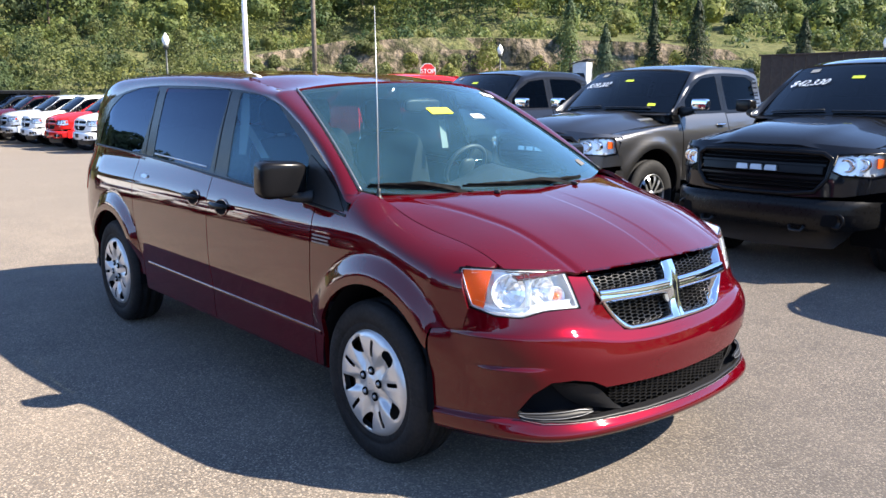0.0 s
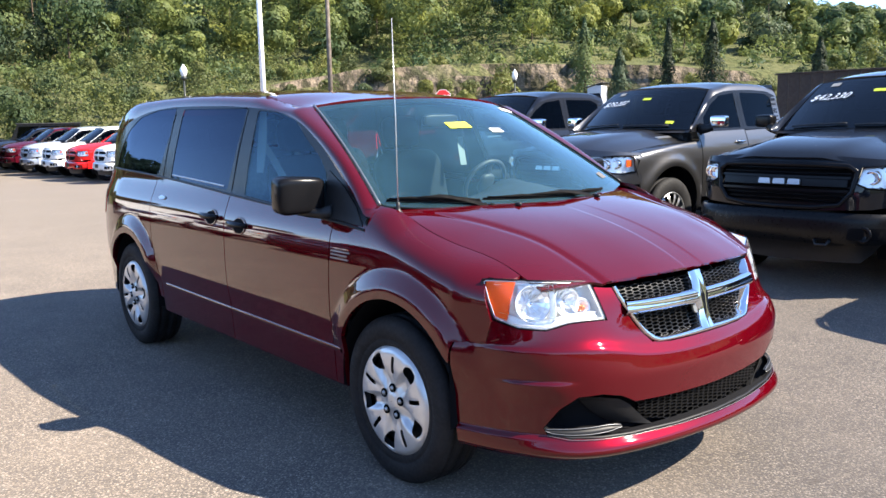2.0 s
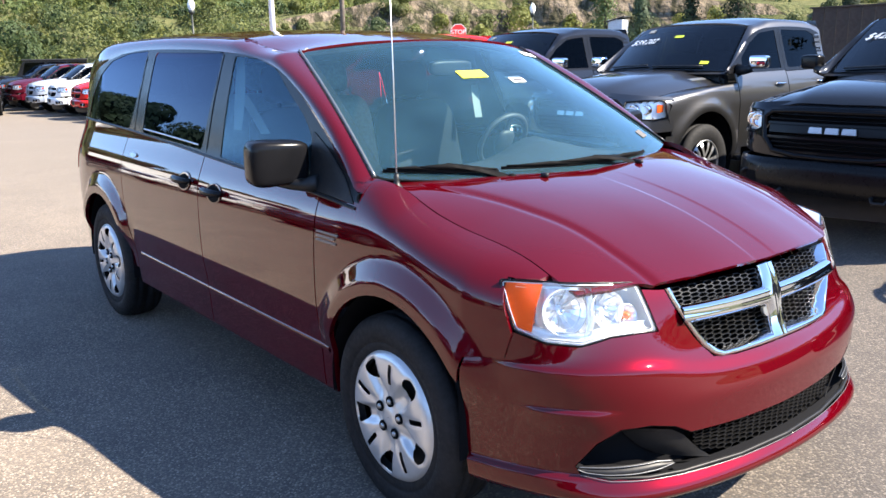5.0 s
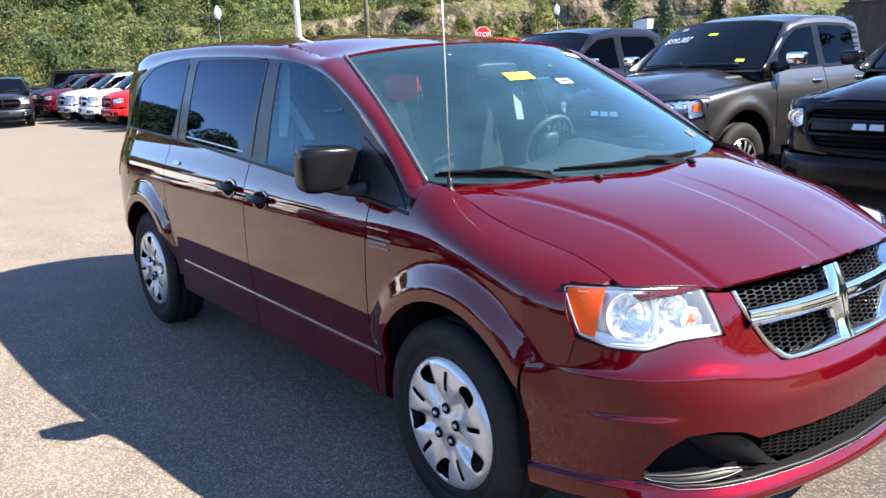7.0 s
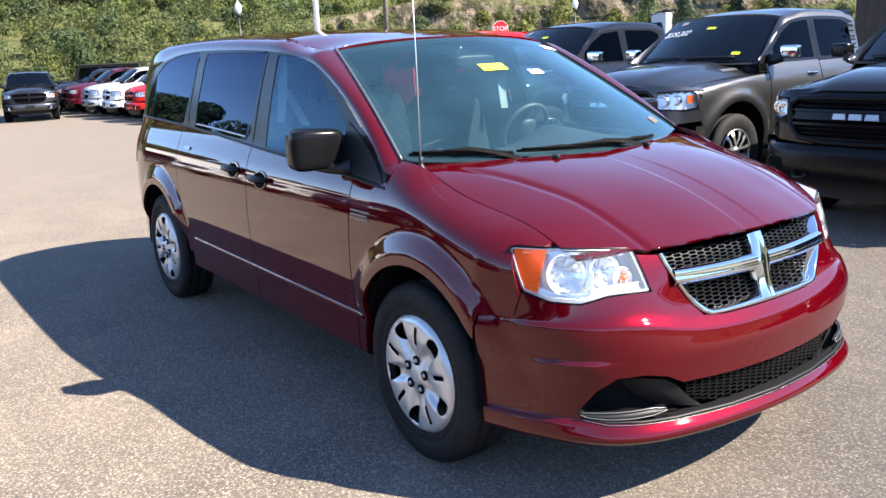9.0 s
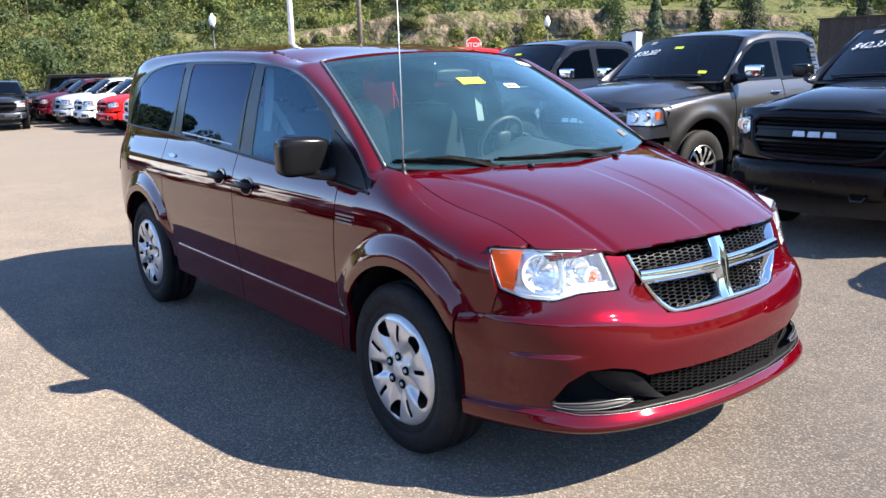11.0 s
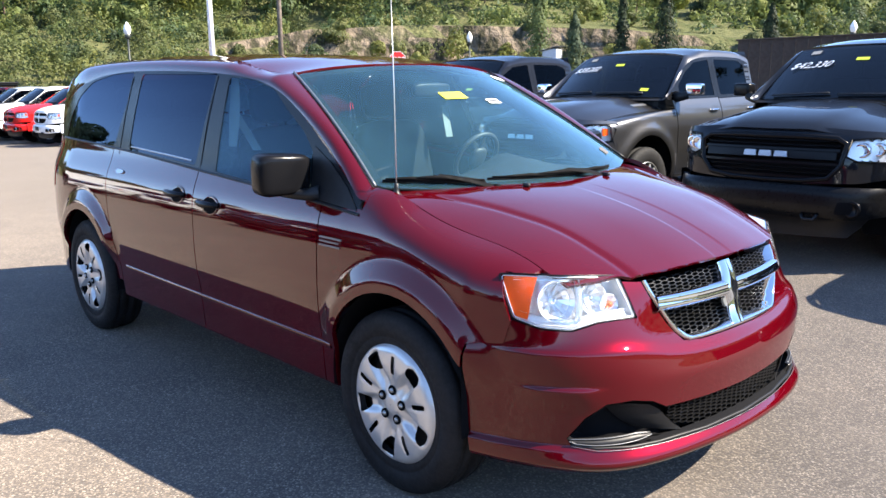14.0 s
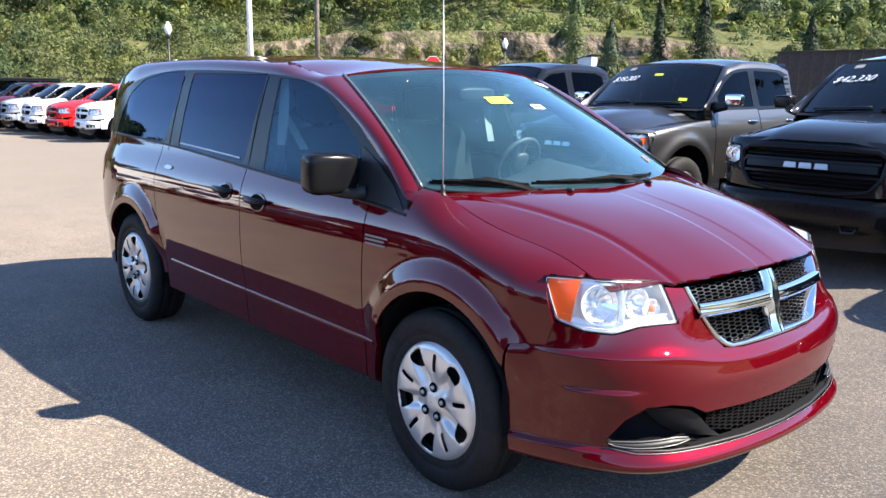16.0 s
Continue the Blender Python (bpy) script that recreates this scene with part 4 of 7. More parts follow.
def ribbon(surf_d, path, half, height, n=6):
    """A domed strip laid along a path on a surface; surf_d(d)(u, v)."""
    rows = []
    for i, (u, v) in enumerate(path):
        a, b = path[max(0, i - 1)], path[min(len(path) - 1, i + 1)]
        t = Vector((b[0] - a[0], b[1] - a[1])).normalized()
        h = half if not callable(half) else half(i / (len(path) - 1))
        row = []
        for k in range(-n, n + 1):
            w = k / n
            row.append(Vector(surf_d(height * math.sqrt(max(0, 1 - w * w)) - 0.006)(u - t.y * h * w, v + t.x * h * w)))
        rows.append(row)
    return sheet(rows)


def hex_lattice(place, inside, u0, u1, v0, v1, a, squash, bar, depth):
    """A honeycomb of plastic bars; place(u, v, d)."""
    verts, faces = [], []
    dx, dz = a * 1.5, a * math.sqrt(3) * squash
    i = 0
    u = u0
    while u <= u1:
        v = v0 + (dz / 2 if i % 2 else 0)
        while v <= v1:
            if inside(u, v):
                o = len(verts)
                for rr, d in ((1.0, 0.0), (1.0 - bar, 0.0), (1.0 - bar * 1.25, -depth)):
                    for k in range(6):
                        ang = math.pi / 3 * k
                        verts.append(Vector(place(u + a * rr * math.cos(ang), v + a * rr * math.sin(ang) * squash, d)))
                for ring in (0, 6):
                    for k in range(6):
                        m = (k + 1) % 6
                        faces.append([o + ring + k, o + ring + m, o + ring + 6 + m, o + ring + 6 + k])
            v += dz
        u += dx
        i += 1
    return verts, faces, False


def in_poly(poly):
    def f(x, y):
        c = False
        for i in range(len(poly)):
            (x0, y0), (x1, y1) = poly[i - 1], poly[i]
            if (y0 > y) != (y1 > y) and x < (x1 - x0) * (y - y0) / (y1 - y0) + x0:
                c = not c
        return c
    return f


# outlines shared by the nose's parts, as (s, z)
HEADLIGHT = rounded([(0.893, 0.945), (0.868, 0.86), (0.847, 0.798), (0.765, 0.769), (0.68, 0.763), (0.60, 0.784), (0.53, 0.786), (0.455, 0.783), (0.472, 0.85), (0.493, 0.922), (0.7, 0.942)], 0.012, 3)
GRILLE_R = [(0.0, 0.893), (0.2, 0.894), (0.405, 0.892), (0.377, 0.82), (0.335, 0.745), (0.28, 0.676), (0.2, 0.664), (0.1, 0.662), (0.0, 0.662)]
INTAKE_R = [(0.0, 0.4565), (0.2, 0.4595), (0.3775, 0.4665), (0.43, 0.4995), (0.5, 0.5165), (0.576, 0.5125), (0.6335, 0.467), (0.686, 0.392), (0.6745, 0.3695), (0.55, 0.352), (0.42, 0.344), (0.2, 0.338), (0.0, 0.336)]
ARCH_F = (0.03, 0.40, 0.41)
ARCH_R = (-3.04, 0.40, 0.405)
GAP = 0.0035


def nose_top(s):
    """Where the nose ends under the hood."""
    return float(np.interp(s, [0, 0.405, 0.45, 0.493, 0.7, 0.893, 1.0], [0.897, 0.896, 0.905, 0.928, 0.948, 0.95, 0.93]))


def arch_edge(z):
    """s of the wheel arch's front edge, or of the fender's seam above it."""
    return s_of_x(float(np.interp(z, [0.28, 0.4, 0.5, 0.605], [0.399, 0.386, 0.384, 0.385])))


van = thing("minivan", "dark maroon red minivan with silver wheel covers, parked on the asphalt", "minivan")

# nose skin: outline with bites for lamp, grille and intake
skin_low = [(0.0, 0.262), (0.3, 0.263), (0.55, 0.265), (0.75, 0.275), (arch_edge(0.29), 0.285)] + [(arch_edge(z), z) for z in (0.34, 0.38, 0.392)]
skin_low += [(0.688, 0.392), (0.676, 0.368), (0.55, 0.35), (0.42, 0.342), (0.2, 0.336), (0.0, 0.334)]
skin_mid = [(0.0, 0.458), (0.2, 0.461), (0.376, 0.468), (0.43, 0.501), (0.5, 0.518), (0.578, 0.514), (0.636, 0.468), (0.688, 0.392)]
skin_mid += [(arch_edge(z), z) for z in (0.392, 0.42, 0.46, 0.5, 0.54, 0.58, 0.605)]
skin_mid += [(s_of_x(0.393), 0.66), (s_of_x(0.4035), 0.6985), (s_of_x(0.5195), 0.711), (s_of_x(0.539), 0.787)]
skin_mid += [(0.85, 0.793), (0.765, 0.7655), (0.68, 0.7595), (0.60, 0.7805), (0.53, 0.7825), (0.45, 0.7795), (0.357, 0.7785), (0.336, 0.7435), (0.2815, 0.6745), (0.2, 0.6625), (0.1, 0.661), (0.0, 0.661)]
skin_top = [(0.357, 0.7785), (0.45, 0.7795), (0.468, 0.85), (0.482, 0.9), (0.43, 0.892), (0.406, 0.89), (0.3785, 0.82)]
halves = [patch(s_nose, o, 0.018, 0.006, 0.0, (1, -0.5, 0)) for o in (skin_low, skin_mid, skin_top)]
part("front_bumper", weld(join(*halves, *[mirrored(m) for m in halves])), MAROON, van)

# hood
hood_out = [(0.055 - 0.33 * (y / 0.7) ** 2, y) for y in np.linspace(0.695, -0.695, 25)]
side_r = [(x, -seam_y(x)) for x in np.linspace(-0.25, 0.565, 15)]
front_r = []
for s in (0.885, 0.84, 0.78, 0.7, 0.6, 0.5, 0.45, 0.405, 0.3, 0.2, 0.1, 0.0):
    p = s_nose(s, nose_top(s))
    front_r.append((p[0] + 0.012, p[1]))
front_r = [p for p in front_r if p[1] > -0.745]
edge_r = side_r + front_r
hood_out = [tuple(map(float, p)) for p in hood_out + edge_r + [(x, -y) for x, y in edge_r[::-1]][1:]]
part("hood", patch(s_hood, hood_out, 0.025, 0.005, 0.012, (0, 0, 1)), MAROON, van)
# dark gutter under the seams
gut = [Vector((x, -seam_y(x) - 0.0, hood_z(x, seam_y(x)) - 0.03)) for x in np.linspace(-0.3, 0.5, 14)]
for sg in (1, -1):
    part("hood_gutter", sheet([[(p.x, sg * (p.y - 0.03), p.z), (p.x, sg * (p.y + 0.05), p.z)] for p in gut]), CAVITY, van)

# cowl and windshield
rows = []
for i in range(33):
    y = -0.8 + 1.6 * i / 32
    u = y / 0.84
    w = Vector(s_windshield(u, 0.0))
    hx = 0.055 - 0.33 * (y / 0.7) ** 2 + 0.02
    hz = hood_z(hx, min(abs(y), 0.74)) - 0.03
    a, b = w + Vector((-0.05, 0, 0.012)), Vector((hx, y, hz))
    rows.append([a.lerp(b, t) - Vector((0, 0, 0.03 * math.sin(t * math.pi))) for t in np.linspace(0, 1, 7)])
part("cowl", sheet(rows), BLACK_TRIM, van)
ws_out = rounded([(-0.985, 0.0), (0.985, 0.0), (0.985, 0.985), (-0.985, 0.985)], 0.05, 4)
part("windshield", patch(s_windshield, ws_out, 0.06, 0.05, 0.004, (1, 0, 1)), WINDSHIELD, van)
for sg in (1, -1):
    # passenger side in lighter grey, to give the bright glint along that edge
    part("windshield_moulding", tube([Vector(s_windshield(sg * 0.992, v)) + Vector((0.004, 0, 0.005)) for v in np.linspace(0, 1, 28)], 0.0055, 6), BLACK_TRIM if sg > 0 else GREY_SATIN, van)
    part("windshield_pillar_trim", sheet([[Vector(s_windshield(sg * 0.985, v)) - Vector((0.02, 0, 0.012)), Vector(s_windshield(sg * 0.985, v)) + Vector((-0.05, -sg * 0.04, -0.03)), Vector(s_windshield(sg * 0.985, v)) + Vector((-0.09, -sg * 0.075, -0.045))] for v in np.linspace(0, 0.97, 14)]), DASH, van)
    part("windshield_border", sheet([[Vector(s_windshield(sg * q, v)) - Vector((0.004, 0, 0.006)) for q in (0.99, 0.94)] for v in np.linspace(0, 0.99, 14)]), CAVITY, van)
part("windshield_border", sheet([[Vector(s_windshield(u, q)) - Vector((0.004, 0, 0.006)) for q in (0.0, 0.05)] for u in np.linspace(-0.98, 0.98, 30)]), CAVITY, van)
part("windshield_border", sheet([[Vector(s_windshield(u, q)) - Vector((0.004, 0, 0.006)) for q in (0.99, 0.95)] for u in np.linspace(-0.98, 0.98, 30)]), CAVITY, van)

# roof
roof_out = [(-0.935 - 0.115 * (y / 0.66) ** 2, y) for y in np.linspace(0.655, -0.655, 21)]
roof_out += [(x, -(roof_edge(x)[0] - 0.002)) for x in np.linspace(-1.06, -3.2, 16)] + [(-3.4, -0.675), (-3.6, -0.64), (-3.75, -0.6), (-3.86, -0.57), (-3.95, -0.5), (-4.02, -0.3)]
roof_out = [tuple(map(float, p)) for p in roof_out]
roof_out += [(x, -y) for x, y in roof_out[21:][::-1]]
part("roof", patch(s_roof, roof_out, 0.06, 0.04, 0.012, (0, 0, 1)), MAROON, van)
for sg in (1, -1):
    part("roof_moulding", tube([(x, sg * (roof_edge(x)[0] - 0.03), s_roof(x, roof_edge(x)[0] - 0.03)[2] - 0.0015) for x in np.linspace(-1.4, -3.4, 24)], [0.001] + [0.0035] * 23, 6), BLACK_TRIM, van)


def x_gap_mid(z):
    return float(np.interp(z, [0.3, 0.54, 0.9, 1.15], [-1.53, -1.534, -1.553, -1.578]))


def x_gap_rear(z):
    return float(np.interp(z, [0.3, 0.5, 0.64, 0.8, 1.02, 1.21], [-2.55, -2.56, -2.59, -2.65, -2.685, -2.69]))


ZB = 0.335
for sg in (1, -1):
    side = "passenger" if sg > 0 else "driver"
    # front fender
    fo = [(-0.457, ZB), (-0.37, ZB)] + arc(*ARCH_F, 189, 31, 22) + [(0.395, 0.66), (0.405, 0.7), (0.52, 0.712), (0.541, 0.79), (0.522, 0.85), (0.5045, 0.90), (0.489, 0.945)]
    for x in (0.51, 0.53, 0.55, 0.565):
        fo.append((x, next((v for v in np.linspace(shoulder_z(x), shoulder_z(x) + 0.15, 61) if s_fender(x, v)[2] > 0.9435), shoulder_z(x) + 0.15)))
    fo += [(x, shoulder_z(x) + 0.15) for x in np.linspace(0.57, -0.24, 20)] + [(-0.243, 1.068), (-0.457, 1.074)]
    part("front_fender", patch(s_fender, fo, 0.014, 0.012, 0.02, (0, -1, 0.2), sg), MAROON, van)
    # doors
    d1 = [(x_gap_mid(ZB) + GAP, ZB), (-0.457 - 2 * GAP, ZB), (-0.457 - 2 * GAP, belt(-0.46) - 0.004)] + [(x, belt(x) - 0.004) for x in np.linspace(-0.5, x_gap_mid(1.13) + GAP, 10)]
    d1 += [(x_gap_mid(z) + GAP, z) for z in (1.0, 0.9, 0.7, 0.54)]
    door = part("front_door", patch(s_side, d1, 0.04, 0.016, 0.02, (0, -1, 0), sg), MAROON, van)
    d2 = [(x_gap_mid(z) - GAP, z) for z in (1.14, 0.9, 0.7, 0.54, ZB)] + [(x_gap_rear(z) + GAP, z) for z in (ZB, 0.5, 0.58, 0.64, 0.72, 0.8, 0.9, 1.02, 1.195)] + [(x, belt(x) - 0.004) for x in np.linspace(-2.6, -1.65, 8)]
    slide = part("sliding_door", patch(s_side, d2, 0.04, 0.016, 0.02, (0, -1, 0), sg), MAROON, van)
    # rear quarter round the wheel
    q = [(x_gap_rear(1.2) - GAP, 1.2)] + [(x_gap_rear(z) - GAP, z) for z in (1.02, 0.9, 0.8, 0.72, 0.64, 0.5, 0.42)] + arc(*ARCH_R, 3, 190, 26) + [(-3.46, 0.3), (-3.7, 0.32), (-3.95, 0.36), (-3.95, 1.23)] + [(x, belt(x) - 0.004) for x in np.linspace(-3.7, -2.8, 8)]
    part("quarter_panel", patch(s_side, q, 0.016, 0.012, 0.02, (0, -1, 0), sg), MAROON, van)
    # window band: black surround with three panes
    glass_d = rounded([(-1.412, 1.15), (-1.43, 1.601), (-1.2, 1.588), (-1.0, 1.545), (-0.86, 1.458), (-0.7, 1.37), (-0.612, 1.295), (-0.575, 1.105)], 0.02, 3)
    glass_s = rounded([(-2.468, 1.2), (-2.462, 1.63), (-1.562, 1.617), (-1.632, 1.166)], 0.025, 3)
    glass_q = rounded([(-3.53, 1.222), (-3.49, 1.36), (-3.38, 1.5), (-3.2, 1.59), (-2.9, 1.634), (-2.545, 1.641), (-2.685, 1.212)], 0.03, 3)
    for xa, xb, g in ((-1.57, -0.2, glass_d), (-2.595, -1.574, glass_s), (-3.75, -2.599, glass_q)):
        fu, fd = framed(lambda x: belt(x), lambda x: win_top(x) + 0.001, xa, xb, g, 50)
        ms = [patch(s_side, o, 0.03, 0.02, 0.008, (0, -1, 0.3), sg) for o in (fu, fd)]
        part("window_surround", weld(join(*[(m[0], m[1][:m[3]], True) for m in ms])), BLACK_GLOSS, van)
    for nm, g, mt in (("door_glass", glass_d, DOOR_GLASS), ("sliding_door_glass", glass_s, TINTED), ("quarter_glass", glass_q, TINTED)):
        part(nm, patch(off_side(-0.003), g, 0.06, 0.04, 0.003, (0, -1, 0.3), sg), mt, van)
    # bright line at the window's foot, built as a thin satin strip
    strip = [(x, belt(x) + 0.03 + 0.004 * math.sin(3 * x)) for x in np.linspace(-1.68, -2.45, 14)]
    rb = ribbon(lambda d: off_side(d + 0.004), strip, 0.0045, 0.003, 2)
    part("window_seal_strip", rb if sg > 0 else mirrored(rb), SATIN, van, "bright strip along the foot of the window")
    for xa, xb in ((-1.575, -1.568), (-2.6, -2.593)):
        part("window_seam", patch(off_side(0.0015), [(xa, 1.17), (xb, 1.17), (xb + 0.02, 1.61), (xa + 0.02, 1.61)], 0.05, 0.05, 0.0, (0, -1, 0.3), sg), CAVITY, van)
    # belt moulding
    part("belt_moulding", mirrored(ribbon(lambda d: off_side(d), [(x, belt(x) - 0.001) for x in np.linspace(-0.21, -3.6, 40)], 0.008, 0.012, 3)) if sg < 0 else ribbon(lambda d: off_side(d), [(x, belt(x) - 0.001) for x in np.linspace(-0.21, -3.6, 40)], 0.008, 0.012, 3), BLACK_TRIM, van)
    # roof frame and windshield pillar
    fr = [(x, win_top(x) + 0.0005) for x in np.linspace(-0.2, -3.8, 120)] + [(-3.87, win_top(-3.87))] + [(x, win_top(x) + 0.13) for x in np.linspace(-3.87, -0.2, 120)]
    fr = [tuple(map(float, p)) for p in fr]
    part("roof_pillar", patch(s_upper_near if sg > 0 else s_upper, fr, 0.02, 0.012, 0.012, (0, -1, 0.6), sg), MAROON, van)
    # side moulding
    mould = [(x, 0.503 + 0.012 * (-0.4 - x) / 2.05) for x in np.linspace(-0.395, -2.47, 34)]
    for lo, hi in ((0, 18), (18, 34)):
        pth = mould[lo:hi + 1] if lo == 0 else [(p[0] - 0.008, p[1]) for p in mould[lo:]]
        rb = ribbon(lambda d: off_side(d), pth, lambda t: 0.016, 0.011, 5)
        part("side_moulding", rb if sg > 0 else mirrored(rb), MAROON, van)
    # wheel housings
    for (cx, cz, r) in (ARCH_F, ARCH_R):
        w0, w1 = 0.955, 0.6
        rw = [[(min(cx + (r + 0.004) * math.cos(a), 0.378), -sg * w, cz + (r + 0.004) * math.sin(a)) for w in (w0, 0.8, w1)] for a in np.linspace(-0.14, math.pi + 0.14, 26)]
        part("wheel_housing", sheet(rw), CAVITY, van)
        part("wheel_housing_back", plate([(cx + (r + 0.03) * math.cos(a), cz + (r + 0.03) * math.sin(a)) for a in np.linspace(-0.14, math.pi + 0.14, 22)], lambda u, v, d: (u, -sg * (w1 - d), v), 0.01), CAVITY, van)
    # handles: shallow cup, flat black disc as the shade of its hollow, and bar
    for hx, hz, owner in ((-1.735, 1.013, slide), (-1.375, 0.993, door)):
        cup = [(0.085 * math.cos(a), 0.047 * math.sin(a)) for a in np.linspace(0, 2 * math.pi, 28, endpoint=False)]
        rws = []
        for k, (sc, d) in enumerate(((1.0, 0.0035), (0.93, 0.0045), (0.84, 0.0042), (0.8, 0.0038), (0.0, 0.0036))):
            rws.append([Vector((hx + u * sc, -sg * (half_width(hx + u * sc, hz + v * sc) + d), hz + v * sc)) for u, v in cup])
        part("handle_cup", sheet(rws, True), MAROON, owner)
        rws = []
        for k, (sc, d) in enumerate(((0.86, 0.0046), (0.5, 0.005), (0.0, 0.005))):
            rws.append([Vector((hx + u * sc, -sg * (half_width(hx + u * sc, hz + v * sc) + d), hz + v * sc - 0.003)) for u, v in cup])
        part("handle_hollow", sheet(rws, True), CAVITY, owner)
        pts = [(hx + u, -sg * (half_width(hx + u, hz) + 0.006 + 0.03 * (1 - (u / 0.105) ** 2) ** 0.5), hz + 0.008) for u in np.linspace(-0.104, 0.104, 13)]
        bar = tube(pts, [0.012 + 0.006 * (1 - (u / 6) ** 2) for u in range(-6, 7)], 10)
        part("handle_bar", bar, BLACK_GLOSS, owner)
    # small cover at the slider's rear edge, and the fender plate
    cap = [(-2.505 + 0.055 * math.cos(a), 1.078 + 0.012 * math.sin(a)) for a in np.linspace(0, 2 * math.pi, 16, endpoint=False)]
    part("rail_cap", patch(off_side(0.008), cap, 0.03, 0.02, 0.01, (0, -1, 0), sg), BLACK_GLOSS if sg < 0 else SATIN, slide)
    for zb, wb in ((0.962, 0.075), (0.946, 0.065), (0.93, 0.07)):
        bar_out = [(-0.44, zb - 0.0035), (-0.44 + 2 * wb, zb - 0.0035), (-0.44 + 2 * wb, zb + 0.0035), (-0.44, zb + 0.0035)]
        part("fender_badge", patch(lambda x, v: tuple(Vector(s_fender(x, v)) + Vector((0, -0.004, 0))), bar_out, 0.04, 0.02, 0.004, (0, -1, 0), sg), GREY_SATIN, van, "plain silver badge bar")
    # door mirror
    mm = pillow((0, 0, 0), (0.115, 0.235, 0.178), 0.36, 32, 18)
    mv = []
    for v in mm[0]:
        w = v.copy()
        w.x -= 0.05 * (w.y / 0.235) ** 2
        w.z *= 1 - 0.1 * ease(0.5 + sg * w.y / 0.235)
        mv.append(w)
    mir = part("door_mirror", (mv, mm[1], True), BLACK_GLOSS, van, at=pose(-0.625, -sg * 1.005, 1.203, 0, 3, -sg * 6))
    part("mirror_glass", moved(plate([(0.1 * math.cos(a), 0.072 * math.sin(a)) for a in np.linspace(0, 2 * math.pi, 24, endpoint=False)], lambda u, v, d: (-0.066 - d, u, v), 0.004), Matrix()), CHROME, mir)
    part("mirror_foot", tube([(-0.66, -sg * 0.99, 1.128), (-0.6, -sg * 0.965, 1.12), (-0.55, -sg * 0.935, 1.118), (-0.51, -sg * 0.9, 1.125)], [0.024, 0.024, 0.026, 0.035], 10), BLACK_TRIM, van)
    sail = rounded([(-0.572, 1.106), (-0.225, 1.082), (-0.33, 1.165), (-0.47, 1.255), (-0.6, 1.315)], 0.01, 2)
    part("mirror_sail", patch(off_side(0.004), sail, 0.04, 0.03, 0.006, (0, -1, 0), sg), BLACK_TRIM, van)
    # rear lamp
    tl = rounded([(-3.6, 1.215), (-3.93, 1.235), (-3.93, 0.86), (-3.7, 0.9), (-3.63, 1.06)], 0.02, 3)
    part("tail_lamp", patch(off_side(0.004), tl, 0.03, 0.03, 0.012, (-0.4, -1, 0), sg), RED_LENS, van)

# fuel flap on the passenger side's quarter, marker on the bumper
part("side_marker", patch(off_side(0.004), rounded([(-3.62, 0.62), (-3.55, 0.62), (-3.55, 0.645), (-3.62, 0.645)], 0.006, 2), 0.05, 0.02, 0.006, (0, -1, 0)), RED_LENS, van)

# rear end
rows = []
for z in np.linspace(0.34, 1.66, 30):
    e = -3.95 + 0.085 * min(1, max(0, z - 1.2) / 0.06)
    yw = half_width(e, z) if z < 1.3 else 0.0
    if z >= 1.3:
        yw = float(np.interp(z, [1.3, 1.4, 1.5, 1.6, 1.64, 1.66], [half_width(e, 1.3), half_width(e, 1.3) - 0.025, half_width(e, 1.3) - 0.06, 0.69, 0.62, 0.56]))
    bulge = 0.2 if z > 0.75 else 0.24
    rows.append([(e - bulge * (1 - abs(t) ** 2.6), yw * t, z) for t in np.linspace(-1, 1, 25)])
part("tailgate", sheet(rows), MAROON, van)
rw = [[(-3.815 - 0.207 * (1 - abs(t) ** 2.6) - 0.17 * (1.62 - z) / 0.45 * 0.9, 0.66 * t, z) for t in np.linspace(-0.95, 0.95, 15)] for z in np.linspace(1.25, 1.6, 6)]
part("rear_glass", sheet(rw), TINTED, van)
part("underbody", box((-1.75, 0, 0.33), (3.9, 1.5, 0.16), 0.03), CAVITY, van)
part("front_underbody", box((0.3, 0, 0.32), (0.66, 1.2, 0.14), 0.03), CAVITY, van)
rows = []
for s in np.linspace(-0.92, 0.92, 25):
    a = Vector(s_nose(s, 0.27)) - Vector((0.012, 0, 0))
    rows.append([a, Vector((a.x * 0.5 + 0.2, a.y * 0.9, 0.275)), Vector((0.3, a.y * 0.72, 0.29))])
part("splash_panel", sheet(rows), CAVITY, van)
part("rear_underbody", box((-3.3, 0, 0.42), (1.3, 1.3, 0.14), 0.03), CAVITY, van)

# ---- nose furniture
def nose_pt(s, z, d):
    return off_nose(d)(s, z)


def fine(pts, n):
    """The same line with n + 1 points."""
    t = np.linspace(0, len(pts) - 1, n + 1)
    k = np.arange(len(pts))
    return [(float(a), float(b)) for a, b in zip(np.interp(t, k, [p[0] for p in pts]), np.interp(t, k, [p[1] for p in pts]))]


def lamp_axis(s, z, d):
    """Place and turn of a round reflector in the lamp: it looks ahead, a little outwards."""
    c = Vector(nose_pt(s, z, d))
    n = (c - Vector(nose_pt(s, z, d - 0.05))).normalized()
    n = (n + Vector((0.75, 0, 0.05))).normalized()
    return Matrix.Translation(c) @ n.to_track_quat("X", "Z").to_matrix().to_4x4()


